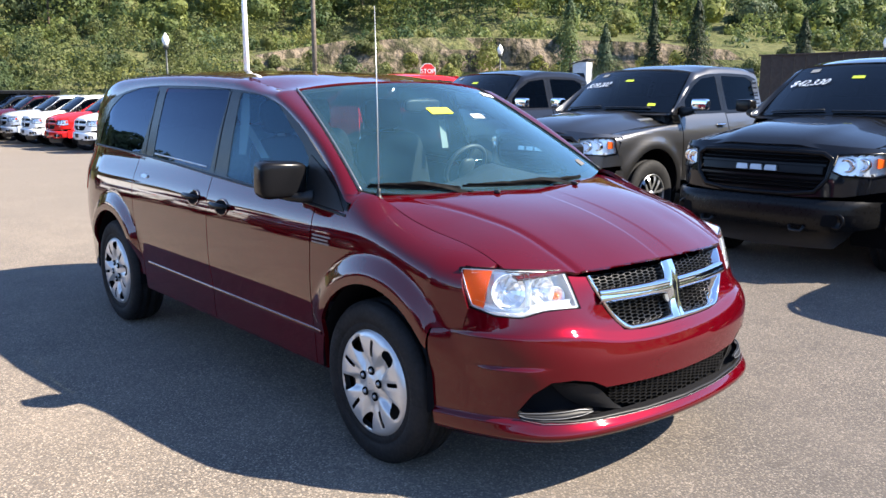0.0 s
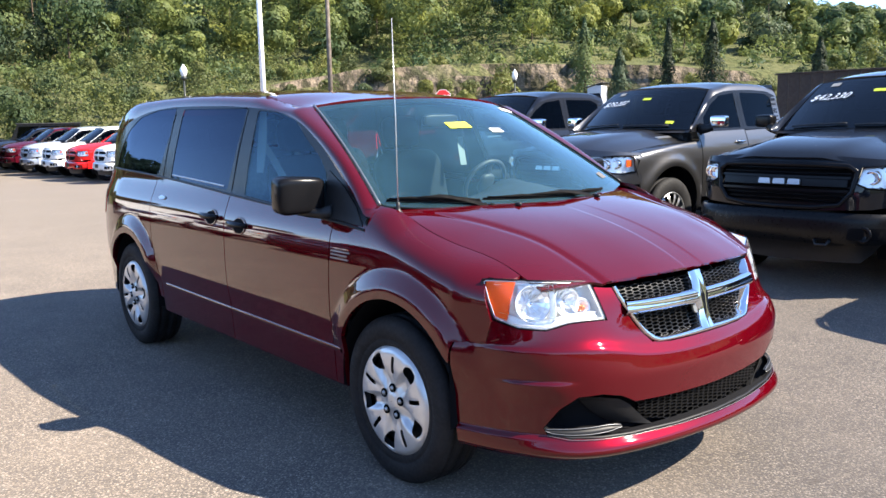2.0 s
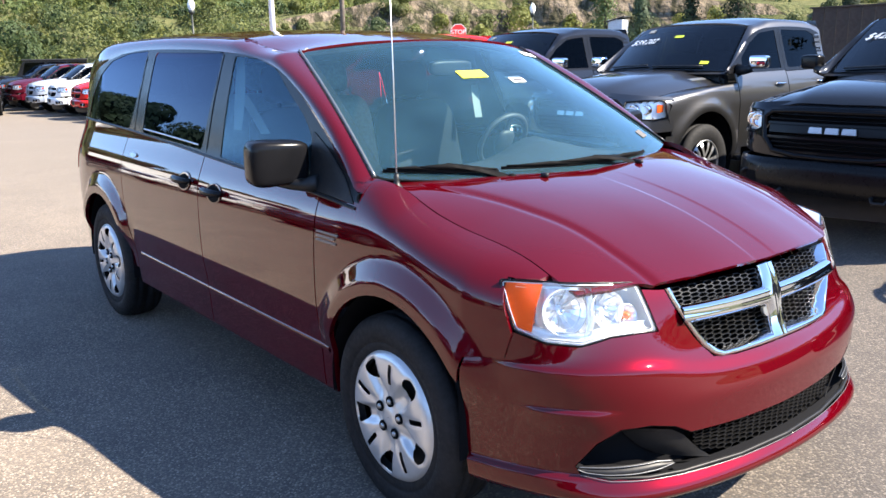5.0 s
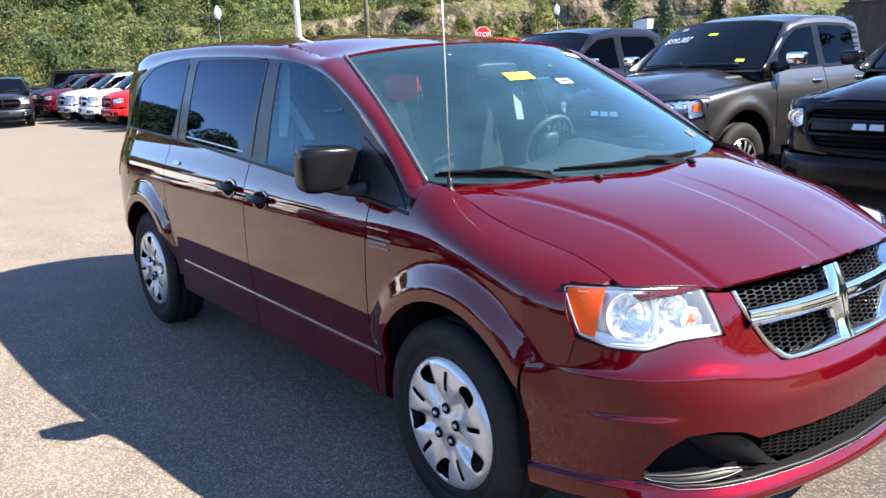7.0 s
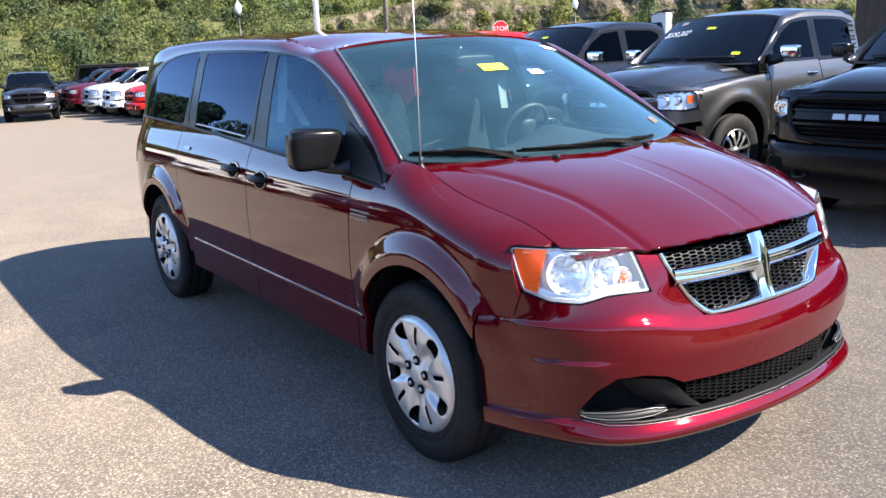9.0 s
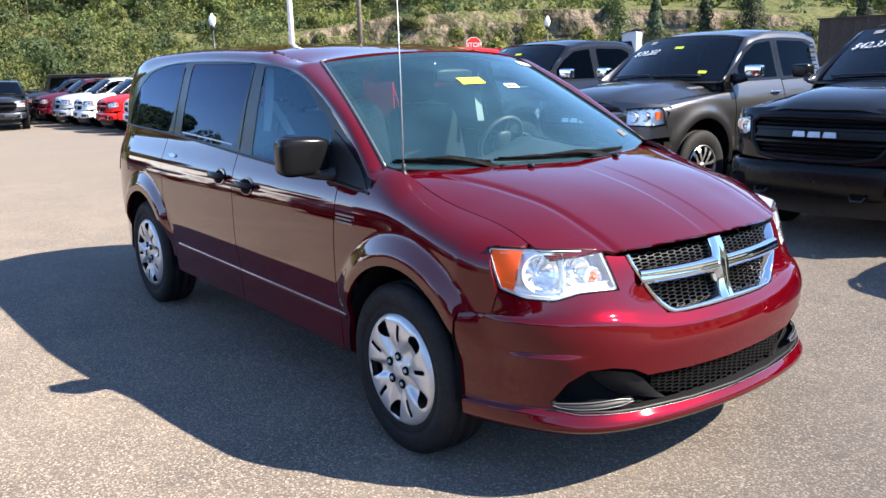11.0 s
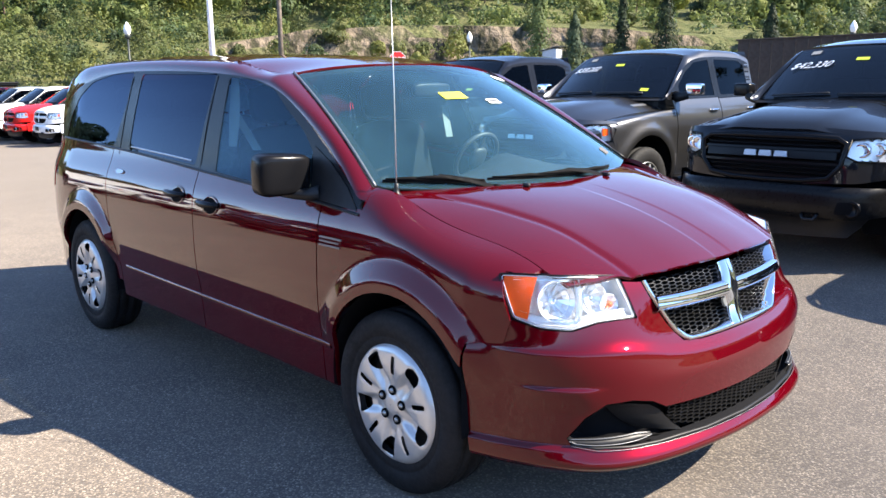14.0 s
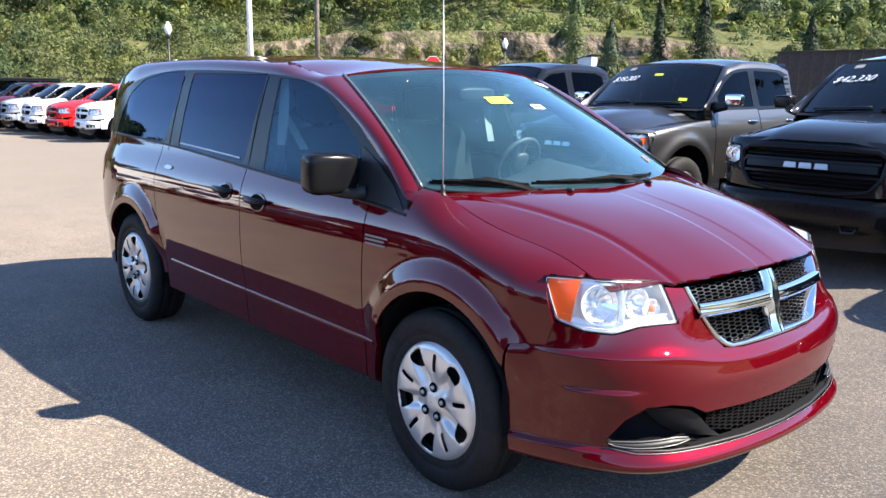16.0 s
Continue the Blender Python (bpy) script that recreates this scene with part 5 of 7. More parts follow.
def faceted_bowl(r, depth, n=18):
    """A reflector pressed into flat leaves, each its own slope."""
    verts, faces = [], []
    for k in range(n):
        a0, a1 = 2 * math.pi * k / n, 2 * math.pi * (k + 1) / n
        o = len(verts)
        for t, e in ((0.2, 0), (0.6, 1 if k % 2 else -1), (1.0, 0)):
            for a in (a0, a1):
                verts.append(Vector((-depth * (1 - t * t) + 0.004 * e, r * t * math.cos(a), r * t * math.sin(a))))
        faces += [[o, o + 1, o + 3, o + 2], [o + 2, o + 3, o + 5, o + 4]]
    return verts, faces, False


def lamp_back(s, z):
    """The lamp's silvered inside, stepped so that it breaks up what it mirrors."""
    p = Vector(off_nose(-0.045)(s, z))
    p.x = 0.43 + 0.82 * (p.x - 0.43)
    p.x += 0.006 * math.sin(s * 90) * ease((s - 0.45) / 0.05)
    return p


for sg in (1, -1):
    fl = (lambda m: m) if sg > 0 else mirrored
    back = patch(lamp_back, HEADLIGHT, 0.014, 0.02, 0.0, (1, -0.6, 0))
    lamp = part("headlight", fl(back), REFLECTOR, van, "clear headlight with chrome bowls and an amber corner")
    rim_in = [Vector(nose_pt(s, z, -0.004)) for s, z in HEADLIGHT]
    rim_back = [Vector(lamp_back(s, z)) for s, z in HEADLIGHT]
    part("lamp_wall", fl(sheet([rim_in + rim_in[:1], rim_back + rim_back[:1]])), REFLECTOR, lamp)
    part("lens", fl(patch(off_nose(0.001), HEADLIGHT, 0.025, 0.02, 0.0, (1, -0.6, 0))), LENS, lamp)
    part("lens_rim", fl(tube([nose_pt(s, z, -0.002) for s, z in HEADLIGHT + HEADLIGHT[:1]], 0.0025, 6)), BLACK_GLOSS, lamp)
    cs_, cz_ = 0.68, 0.857
    inner = [(cs_ + (s - cs_) * 0.965, cz_ + (z - cz_) * 0.93) for s, z in HEADLIGHT]
    part("lens_edge", fl(tube([nose_pt(s, z, -0.006) for s, z in inner + inner[:1]], 0.0018, 6)), REFLECTOR, lamp)
    amb = [(0.886, 0.938), (0.864, 0.86), (0.845, 0.802), (0.806, 0.788), (0.802, 0.83), (0.797, 0.87), (0.782, 0.937)]
    part("amber_reflector", fl(patch(off_nose(-0.012), amb, 0.02, 0.016, 0.02, (1, -0.6, 0))), AMBER, lamp)
    for s, z, r, dp, d in ((0.722, 0.858, 0.068, 0.05, -0.022), (0.59, 0.864, 0.056, 0.045, -0.03)):
        mx = lamp_axis(s, z, d)
        part("reflector_bowl", fl(moved(faceted_bowl(r, dp), mx)), BOWL, lamp)
        ring = [mx @ Vector((0.002, r * math.cos(a), r * math.sin(a))) for a in np.linspace(0, 2 * math.pi, 41)]
        part("bowl_ring", fl(tube(ring, 0.0026, 8, False)), BOWL, lamp)
        mid_ring = [mx @ Vector((-0.012, r * 0.8 * math.cos(a), r * 0.8 * math.sin(a))) for a in np.linspace(0, 2 * math.pi, 41)]
        part("bowl_ring", fl(tube(mid_ring, 0.0015, 6, False)), BOWL, lamp)
        part("bulb_shield", fl(moved(revolve([(0.0, 0.012), (0.008, 0.01), (0.013, 0.0), (0.013, -0.03)], 16, "x"), mx @ pose(-dp + 0.028, 0, 0))), CHROME, lamp)
    mx = lamp_axis(0.525, 0.838, -0.03)
    part("turn_bowl", fl(moved(revolve([(0.006, -0.03), (0.02, -0.022), (0.032, -0.002), (0.036, 0.002), (0.036, -0.012)], 22, "x"), mx)), BOWL, lamp)
    part("amber_bulb", fl(moved(pillow((-0.012, 0, 0), (0.04, 0.026, 0.026), 1.0, 12, 8), mx)), AMBER_BULB, lamp)
    brow = [(0.835, 0.806), (0.76, 0.785), (0.68, 0.779), (0.60, 0.797), (0.48, 0.799)]
    part("chrome_sill", fl(ribbon(off_nose, [(s, z + 0.008) for s, z in brow], 0.012, -0.016, 4)), REFLECTOR, lamp)
    part("chrome_brow", fl(ribbon(off_nose, [(0.85, 0.93), (0.7, 0.926), (0.52, 0.908)], 0.004, -0.01, 3)), REFLECTOR, lamp)
    part("lamp_divider", fl(ribbon(off_nose, [(0.66, 0.79), (0.652, 0.83), (0.652, 0.88), (0.66, 0.925)], 0.009, -0.03, 4)), REFLECTOR, lamp)

grille_full = GRILLE_R + [(-s, z) for s, z in GRILLE_R[::-1]][1:-1]
grille = part("grille", patch(off_nose(-0.06), grille_full, 0.05, 0.04, 0.0, (1, 0, 0)), CAVITY, van, "black honeycomb grille with a chrome crosshair frame")
ins = in_poly([(s * 0.985, z) for s, z in grille_full])
part("honeycomb", hex_lattice(lambda u, v, d: nose_pt(u, v, -0.022 + d), ins, -0.42, 0.42, 0.664, 0.9, 0.0205, 0.36, 0.17, 0.02), MESH_BLACK, grille)
walls = [Vector(nose_pt(s, z, -0.002)) for s, z in grille_full]
walls2 = [Vector(nose_pt(s, z, -0.06)) for s, z in grille_full]
part("grille_wall", sheet([walls + walls[:1], walls2 + walls2[:1]]), BLACK_GLOSS, grille)


def bevelled_bar(path, half, section):
    """A bar along a path on the nose; section: (across, out) with across from -1 to 1."""
    rows = []
    for i, (u, v) in enumerate(path):
        a, b = path[max(0, i - 1)], path[min(len(path) - 1, i + 1)]
        t = Vector((b[0] - a[0], b[1] - a[1])).normalized()
        h = half(i / (len(path) - 1)) if callable(half) else half
        rows.append([Vector(nose_pt(u - t.y * h * w, v + t.x * h * w, d)) for w, d in section])
    return sheet(rows)


BAR = [(-1, -0.03), (-1, -0.004), (-0.97, 0.004), (-0.9, 0.008), (-0.55, 0.021), (-0.45, 0.0225), (-0.2, 0.0205), (0, 0.02), (0.2, 0.0205), (0.45, 0.0225), (0.55, 0.021), (0.9, 0.008), (0.97, 0.004), (1, -0.004), (1, -0.03)]
# frame: a narrow face and a deep flank that slopes in to the mesh
rim_out = fine([(0.402, 0.891), (0.39, 0.855), (0.374, 0.82), (0.354, 0.782), (0.332, 0.745), (0.306, 0.707), (0.279, 0.68), (0.255, 0.669), (0.2, 0.6655), (0.1, 0.664), (0.0, 0.664)], 60)
for sg in (1, -1):
    fl = (lambda m: m) if sg > 0 else mirrored
    rows = []
    for s, z in rim_out:
        gs, gz = ((0.0 - s) * 1.0, 0.9 - z)
        k = math.hypot(gs, gz)
        inw = (gs / k, gz / k)
        bottom = ease((0.76 - z) / 0.08)
        rows.append([nose_pt(s + inw[0] * w, z + inw[1] * w, d) for w, d in ((-0.001, -0.006), (0.001, 0.006), (0.004, 0.0105), (0.008 + 0.004 * bottom, 0.0105), (0.011 + 0.006 * bottom, 0.007), (0.026 + 0.01 * bottom, -0.026), (0.028 + 0.01 * bottom, -0.032))])
    part("chrome_frame", fl(sheet(rows)), CHROME, grille)
    part("crossbar", fl(bevelled_bar(fine([(0.373, 0.8125), (0.3, 0.8095), (0.2, 0.807), (0.1, 0.806), (0.0, 0.806)], 20), lambda t: 0.0285 + 0.002 * t, BAR)), CHROME, grille)
part("upright_bar", bevelled_bar(fine([(0.0, 0.897), (0.0, 0.86), (0.0, 0.806), (0.0, 0.76), (0.0, 0.71), (0.0, 0.672)], 30), lambda t: 0.031 + 0.012 * math.exp(-((t - 0.4) / 0.13) ** 2), [(w, d + 0.003) for w, d in BAR]), CHROME, grille)
shield = rounded([(0.02, 0.772), (0.05, 0.77), (0.048, 0.752), (0.036, 0.738), (0.024, 0.75)], 0.004, 2)
part("emblem", patch(off_nose(0.006), shield, 0.012, 0.012, 0.01, (1, 0, 0)), SATIN, grille, "small plain silver emblem")

intake_full = INTAKE_R + [(-s, z) for s, z in INTAKE_R[::-1]][1:-1]
intake = part("lower_intake", patch(off_nose(-0.07), intake_full, 0.05, 0.03, 0.0, (1, 0, 0)), CAVITY, van, "black lower intake with a honeycomb mesh")
iw = [Vector(nose_pt(s, z, 0.0015)) for s, z in intake_full]
iw2 = [Vector(nose_pt(s * 0.97, 0.42 + (z - 0.42) * 0.75, -0.07)) for s, z in intake_full]
part("intake_wall", sheet([iw + iw[:1], iw2 + iw2[:1]]), CAVITY, intake)
mesh_area = [(0.0, 0.446), (0.3, 0.448), (0.362, 0.444), (0.34, 0.405), (0.29, 0.371), (0.1, 0.362), (0.0, 0.362)]
mesh_full = mesh_area + [(-s, z) for s, z in mesh_area[::-1]][1:-1]
part("honeycomb", hex_lattice(lambda u, v, d: nose_pt(u, v, -0.02 + d), in_poly(mesh_full), -0.38, 0.38, 0.362, 0.46, 0.019, 0.38, 0.18, 0.02), MESH_BLACK, intake)
for sg in (1, -1):
    fl = (lambda m: m) if sg > 0 else mirrored
    # dark bezel that sweeps from the mesh into the recess
    edge_a = [(0.292, 0.36), (0.33, 0.388), (0.362, 0.422), (0.388, 0.452), (0.43, 0.482), (0.5, 0.5)]
    edge_b = [(0.45, 0.388), (0.475, 0.402), (0.505, 0.422), (0.535, 0.45), (0.56, 0.478), (0.58, 0.5)]
    rows = []
    ea, eb = fine(edge_a, 24), fine(edge_b, 24)
    for a, b in zip(ea, eb):
        rows.append([nose_pt(a[0] + (b[0] - a[0]) * t, a[1] + (b[1] - a[1]) * t, -0.014 - 0.045 * t ** 1.6) for t in np.linspace(0, 1, 9)])
    part("fog_bezel", fl(sheet(rows)), BLACK_TRIM, intake)
    # silver blade along the foot of the recess
    lo_e = [(0.681, 0.383), (0.66, 0.374), (0.6, 0.366), (0.53, 0.364), (0.47, 0.368), (0.425, 0.378)]
    hi_e = [(0.679, 0.387), (0.65, 0.388), (0.6, 0.388), (0.53, 0.389), (0.47, 0.391), (0.428, 0.384)]
    rows = []
    lo_e, hi_e = fine(lo_e, 24), fine(hi_e, 24)
    for (s0, z0), (s1, z1) in zip(lo_e, hi_e):
        rows.append([nose_pt(s0 + (s1 - s0) * t, z0 + (z1 - z0) * t, 0.004 + 0.007 * math.sin(math.pi * t) - 0.014 * t) for t in np.linspace(0, 1, 6)])
    part("silver_blade", fl(sheet(rows)), BLACK_TRIM, intake)
    part("blade_edge", fl(tube([nose_pt(s, z + 0.001, 0.0) for s, z in hi_e], 0.002, 5)), GREY_SATIN, intake)
    part("blade_edge", fl(tube([nose_pt(s, z, 0.005) for s, z in lo_e], 0.002, 5)), GREY_SATIN, intake)
    part("intake_lip", fl(ribbon(off_nose, [(0.674, 0.37), (0.6, 0.357), (0.5, 0.351), (0.4, 0.348), (0.2, 0.344), (0.0, 0.343)], 0.006, 0.01, 3)), BLACK_TRIM, intake)
    part("intake_edge", fl(tube([nose_pt(s, z - 0.007, 0.004) for s, z in fine([(0.674, 0.37), (0.6, 0.357), (0.5, 0.351), (0.4, 0.348), (0.2, 0.344), (0.0, 0.343)], 30)], 0.0013, 5)), GREY_SATIN, intake)
part("mesh_sill", sheet([[nose_pt(s, z, d) for z, d in ((0.343, -0.002), (0.352, -0.006), (0.362, -0.02))] for s in np.linspace(-0.42, 0.42, 21)]), CAVITY, intake)

# washer jets, wipers, aerial
for sg in (1, -1):
    part("washer_jet", moved(pillow((0, 0, 0), (0.035, 0.022, 0.018), 0.7, 12, 8), pose(0.065, sg * 0.272, hood_z(0.065, 0.272) + 0.008)), BLACK_TRIM, van)


def wiper(a, b, pivot):
    """A rubber blade between two points of the windshield (u, v), held by yokes under a flat arm from its pivot."""
    def on_glass(t, h):
        return Vector(s_windshield(a[0] + (b[0] - a[0]) * t, a[1] + (b[1] - a[1]) * t)) + Vector((0.5, 0, 0.86)) * h

    blade = tube([on_glass(t, 0.006) for t in np.linspace(0, 1, 12)], 0.0055, 6)
    w = part("wiper", blade, WIPER_BLACK, van)
    part("blade_spine", tube([on_glass(t, 0.016) for t in np.linspace(0.02, 0.98, 12)], 0.0035, 5), WIPER_BLACK, w)
    for t0, t1 in ((0.06, 0.42), (0.58, 0.94)):
        tm = (t0 + t1) / 2
        part("yoke", tube([on_glass(t0, 0.014), on_glass((t0 + tm) / 2, 0.018), on_glass(tm, 0.021), on_glass((t1 + tm) / 2, 0.018), on_glass(t1, 0.014)], [0.004, 0.006, 0.008, 0.006, 0.004], 6), WIPER_BLACK, w)
    part("yoke", tube([on_glass(0.24, 0.02), on_glass(0.4, 0.026), on_glass(0.5, 0.028), on_glass(0.6, 0.026), on_glass(0.76, 0.02)], [0.004, 0.008, 0.011, 0.008, 0.004], 6), WIPER_BLACK, w)
    pv, mid = Vector(pivot), on_glass(0.5, 0.032)
    rows = []
    for t in np.linspace(0, 1, 12):
        p = pv.lerp(mid, t) + Vector((0.002, 0, 0.008)) * math.sin(math.pi * t)
        side = (mid - pv).cross(Vector((0.5, 0, 0.86))).normalized() * (0.016 - 0.009 * t)
        rows.append([p - side, p - side * 0.6 + Vector((0, 0, 0.008)), p + side * 0.6 + Vector((0, 0, 0.008)), p + side])
    part("wiper_arm", sheet(rows), WIPER_BLACK, w)
    part("pivot_cap", moved(revolve([(0.0, 0.02), (0.014, 0.018), (0.02, 0.008), (0.021, -0.02)], 14, "z"), Matrix.Translation(pv)), WIPER_BLACK, w)


wiper((-0.95, 0.042), (-0.48, 0.04), (-0.02, -0.36, 1.135))
wiper((-0.455, 0.055), (0.56, 0.03), (0.03, 0.3, 1.135))
ab = Vector((-0.135, -0.802, 1.132))
aer = part("aerial", tube([ab + Vector((0, 0, 0.05)), ab + Vector((-0.006, 0.004, 0.4)), ab + Vector((-0.018, 0.006, 0.828))], [0.0026, 0.0022, 0.0016], 6), mat("pale_mast", (0.6, 0.6, 0.6), 0.3, 0.6), van)
part("aerial_base", moved(revolve([(0.0, -0.02), (0.022, -0.02), (0.02, 0.012), (0.012, 0.02), (0.009, 0.035), (0.009, 0.055), (0.0, 0.056)], 14, "z"), Matrix.Translation(ab)), BLACK_TRIM, aer)

# wheels
tyre_prof = [(0.21, -0.08), (0.24, -0.1), (0.262, -0.107), (0.266, -0.104), (0.27, -0.109), (0.3, -0.112), (0.325, -0.109), (0.346, -0.098), (0.358, -0.08), (0.361, -0.062), (0.353, -0.06), (0.353, -0.052), (0.362, -0.05), (0.363, -0.012), (0.354, -0.01), (0.354, 0.01), (0.363, 0.012), (0.362, 0.05), (0.353, 0.052), (0.353, 0.06), (0.361, 0.062), (0.358, 0.08), (0.346, 0.098), (0.325, 0.109), (0.29, 0.113), (0.24, 0.1), (0.21, 0.08)]
SECT = math.pi / 5
cover_h = cv([(0.0, 0.012), (0.03, 0.0115), (0.042, 0.004), (0.075, 0.004), (0.12, 0.012), (0.16, 0.016), (0.2, 0.013), (0.22, 0.004), (0.231, -0.012)])


def s_cover(r, a):
    aa = abs(((a + SECT) % (2 * SECT)) - SECT)
    k = (SECT - aa) * r
    q = min(1, max(0, (k - 0.012) / 0.028))
    h = cover_h(r) - 0.024 * (1 - q * q * (3 - 2 * q)) * min(1, max(0, (r - 0.05) / 0.06)) * min(1, max(0, (0.214 - r) / 0.02))
    h -= 0.003 * math.exp(-(aa * r / 0.013) ** 4) * min(1, max(0, (r - 0.08) / 0.03)) * min(1, max(0, (0.205 - r) / 0.02))
    return (r * math.cos(a), -h, r * math.sin(a))


A = SECT
half_sector = [(0.002, 0.0), (0.122, 0.0), (0.123, 0.058), (0.128, 0.068), (0.15, 0.06), (0.188, 0.048), (0.194, 0.038), (0.195, 0.0), (0.231, 0.0), (0.231, A), (0.207, A), (0.205, A - 0.12), (0.199, A - 0.18), (0.185, A - 0.2), (0.166, A - 0.19), (0.149, A - 0.155), (0.14, A - 0.09), (0.138, A), (0.002, A)]
hs = patch(s_cover, half_sector, 0.008, 0.045, 0.0, (0, -1, 0))
hs_m = ([Vector((v.x, v.y, -v.z)) for v in hs[0]], [f[::-1] for f in hs[1]], True, hs[3])
cover_parts = []
for i in range(5):
    rot = Matrix.Rotation(-2 * SECT * i - radians(12), 4, "Y") @ Matrix.Scale(1.026, 4)
    cover_parts += [moved(hs, rot), moved(hs_m, rot)]
COVER = weld(join(*cover_parts))
TYRE = mesh_of("tyre", *revolve(tyre_prof, 56, "y"))
RIM = mesh_of("wheel", *moved(revolve([(0.0, 0.03), (0.18, 0.03), (0.2, 0.05), (0.212, 0.08), (0.212, -0.06), (0.19, -0.05), (0.0, -0.05)], 40, "y"), Matrix()))
LUG = join(moved(revolve([(0.02, 0.0), (0.019, -0.006), (0.0125, -0.006), (0.012, 0.002), (0.0, 0.002)], 14, "y"), Matrix()))
LUGCAP = join(moved(revolve([(0.0, -0.012), (0.006, -0.0115), (0.009, -0.008), (0.0095, 0.0)], 12, "y"), Matrix()))
for wx, wy, rz in ((-0.005, -0.845, 0), (-0.005, 0.845, 180), (-3.092, -0.845, 0), (-3.092, 0.845, 180)):
    wh = part("wheel", RIM, STEEL, van, at=pose(wx, wy, 0.362, 0, (38 if wx < -1 else 0), rz))
    part("tyre", TYRE, RUBBER, wh)
    part("wheel_cover", COVER, SILVER, wh, "silver five-spoke plastic wheel cover", at=pose(0, -0.104, 0))
    for i in range(5):
        an = radians(12) + 2 * SECT * i
        part("lug_ring", LUG, CAVITY, wh, at=pose(0.06 * math.cos(an), -0.109, 0.06 * math.sin(an)))
        part("lug_nut", LUGCAP, SATIN, wh, at=pose(0.06 * math.cos(an), -0.109, 0.06 * math.sin(an)))

# the driver's front corner sweeps back harder
for ob in [van] + list(van.children_recursive):
    if ob.type != "MESH" or ob.matrix_basis != Matrix():
        continue
    for v in ob.data.vertices:
        x, y, z = v.co
        if y > 0.42 and x > 0.3 and z > 0.6:
            k = min(1, (x - 0.3) / 0.25)
            h = min(1, (z - 0.6) / 0.15)
            v.co.x = x - 0.3 * (y - 0.42) ** 1.5 * k * k * (3 - 2 * k) * h * h * (3 - 2 * h)

# cabin seen through the glass
part("cabin_floor", box((-1.5, 0, 0.42), (2.1, 1.86, 0.14), 0.02), DASH, van)
rows = []
for y in np.linspace(-0.82, 0.82, 21):
    hump = 0.1 * math.exp(-((y - 0.38) / 0.2) ** 2)
    rows.append([(-0.1, y, 1.075), (-0.35, y, 1.12), (-0.55, y, 1.12 + hump * 0.6), (-0.68, y, 1.1 + hump), (-0.74, y, 1.02 + hump * 0.5), (-0.76, y, 0.8), (-0.7, y, 0.55)])
part("dashboard", sheet(rows), DASH, van)
part("steering_wheel", join(moved(([Vector(((0.17 + 0.016 * math.cos(b)) * math.cos(a), (0.17 + 0.016 * math.cos(b)) * math.sin(a), 0.016 * math.sin(b))) for a in np.linspace(0, 2 * math.pi, 36, endpoint=False) for b in np.linspace(0, 2 * math.pi, 8, endpoint=False)], [[i * 8 + j, i * 8 + (j + 1) % 8, ((i + 1) % 36) * 8 + (j + 1) % 8, ((i + 1) % 36) * 8 + j] for i in range(36) for j in range(8)], True), Matrix()), pillow((0, 0, -0.01), (0.15, 0.13, 0.05), 0.7), box((0.09, 0, 0), (0.16, 0.03, 0.02), 0.006), box((-0.09, 0, 0), (0.16, 0.03, 0.02), 0.006)), DARK_GREY, van, at=pose(-0.88, 0.38, 1.165, 0, -62, 0) @ Matrix.Scale(0.84, 4))


def van_seat(x, y, w, material):
    m = part("seat", join(pillow((x, y, 0.72), (0.52, w, 0.17), 0.4), moved(pillow((0, 0, 0.3), (0.14, w, 0.68), 0.4), pose(x - 0.24, y, 0.72, 0, -14, 0))), material, van)
    for k in ((0,) if w < 0.7 else (-0.38, 0.38)):
        part("headrest", join(moved(pillow((0, 0, 0), (0.1, 0.27, 0.2), 0.5), pose(x - 0.45, y + k, 1.46, 0, -10, 0)), tube([(x - 0.41, y + k - 0.06, 1.3), (x - 0.43, y + k - 0.06, 1.42)], 0.007), tube([(x - 0.41, y + k + 0.06, 1.3), (x - 0.43, y + k + 0.06, 1.42)], 0.007)), material, m)


van_seat(-1.25, -0.38, 0.52, CLOTH)
van_seat(-1.25, 0.38, 0.52, CLOTH)
van_seat(-2.15, -0.4, 0.5, CLOTH_GREY)
van_seat(-2.15, 0.4, 0.5, CLOTH_GREY)
van_seat(-3.05, 0.0, 1.3, CLOTH_GREY)
for sg in (1, -1):
    part("pillar_trim", sheet([[(-1.47 + 0.3 * (1.6 - z), -sg * (half_width(-1.5, z) - 0.03), z), (-1.435 + 0.3 * (1.6 - z) + 0.03 * math.sin(9 * (z - 1.25)), -sg * (half_width(-1.5, z) - 0.05), z)] for z in np.linspace(1.27, 1.6, 8)]), PALE_TRIM, van)
    belt_pts = [(-1.5, -sg * 0.72, 1.42), (-1.45, -sg * 0.69, 1.33), (-1.4, -sg * 0.665, 1.24)]
    part("seat_belt", sheet([[(p[0], p[1] - 0.022, p[2]), (p[0] + 0.01, p[1] + 0.022, p[2])] for p in belt_pts]), PALE_TRIM, van)
    part("door_liner", patch(off_side(-0.07), [(-2.6, 0.5), (-0.4, 0.5), (-0.4, 1.06), (-2.6, 1.16)], 0.2, 0.1, 0.0, (0, -1, 0), sg), DASH, van)
part("headliner", sheet([[(x, y, s_roof(x, y)[2] - 0.04) for y in np.linspace(-0.6, 0.6, 9)] for x in np.linspace(-1.1, -3.8, 12)]), PALE_TRIM, van)
part("rear_view_mirror", moved(pillow((0, 0, 0), (0.04, 0.24, 0.07), 0.5), pose(-0.82, 0.0, 1.53, 0, 8, 0)), BLACK_TRIM, van)

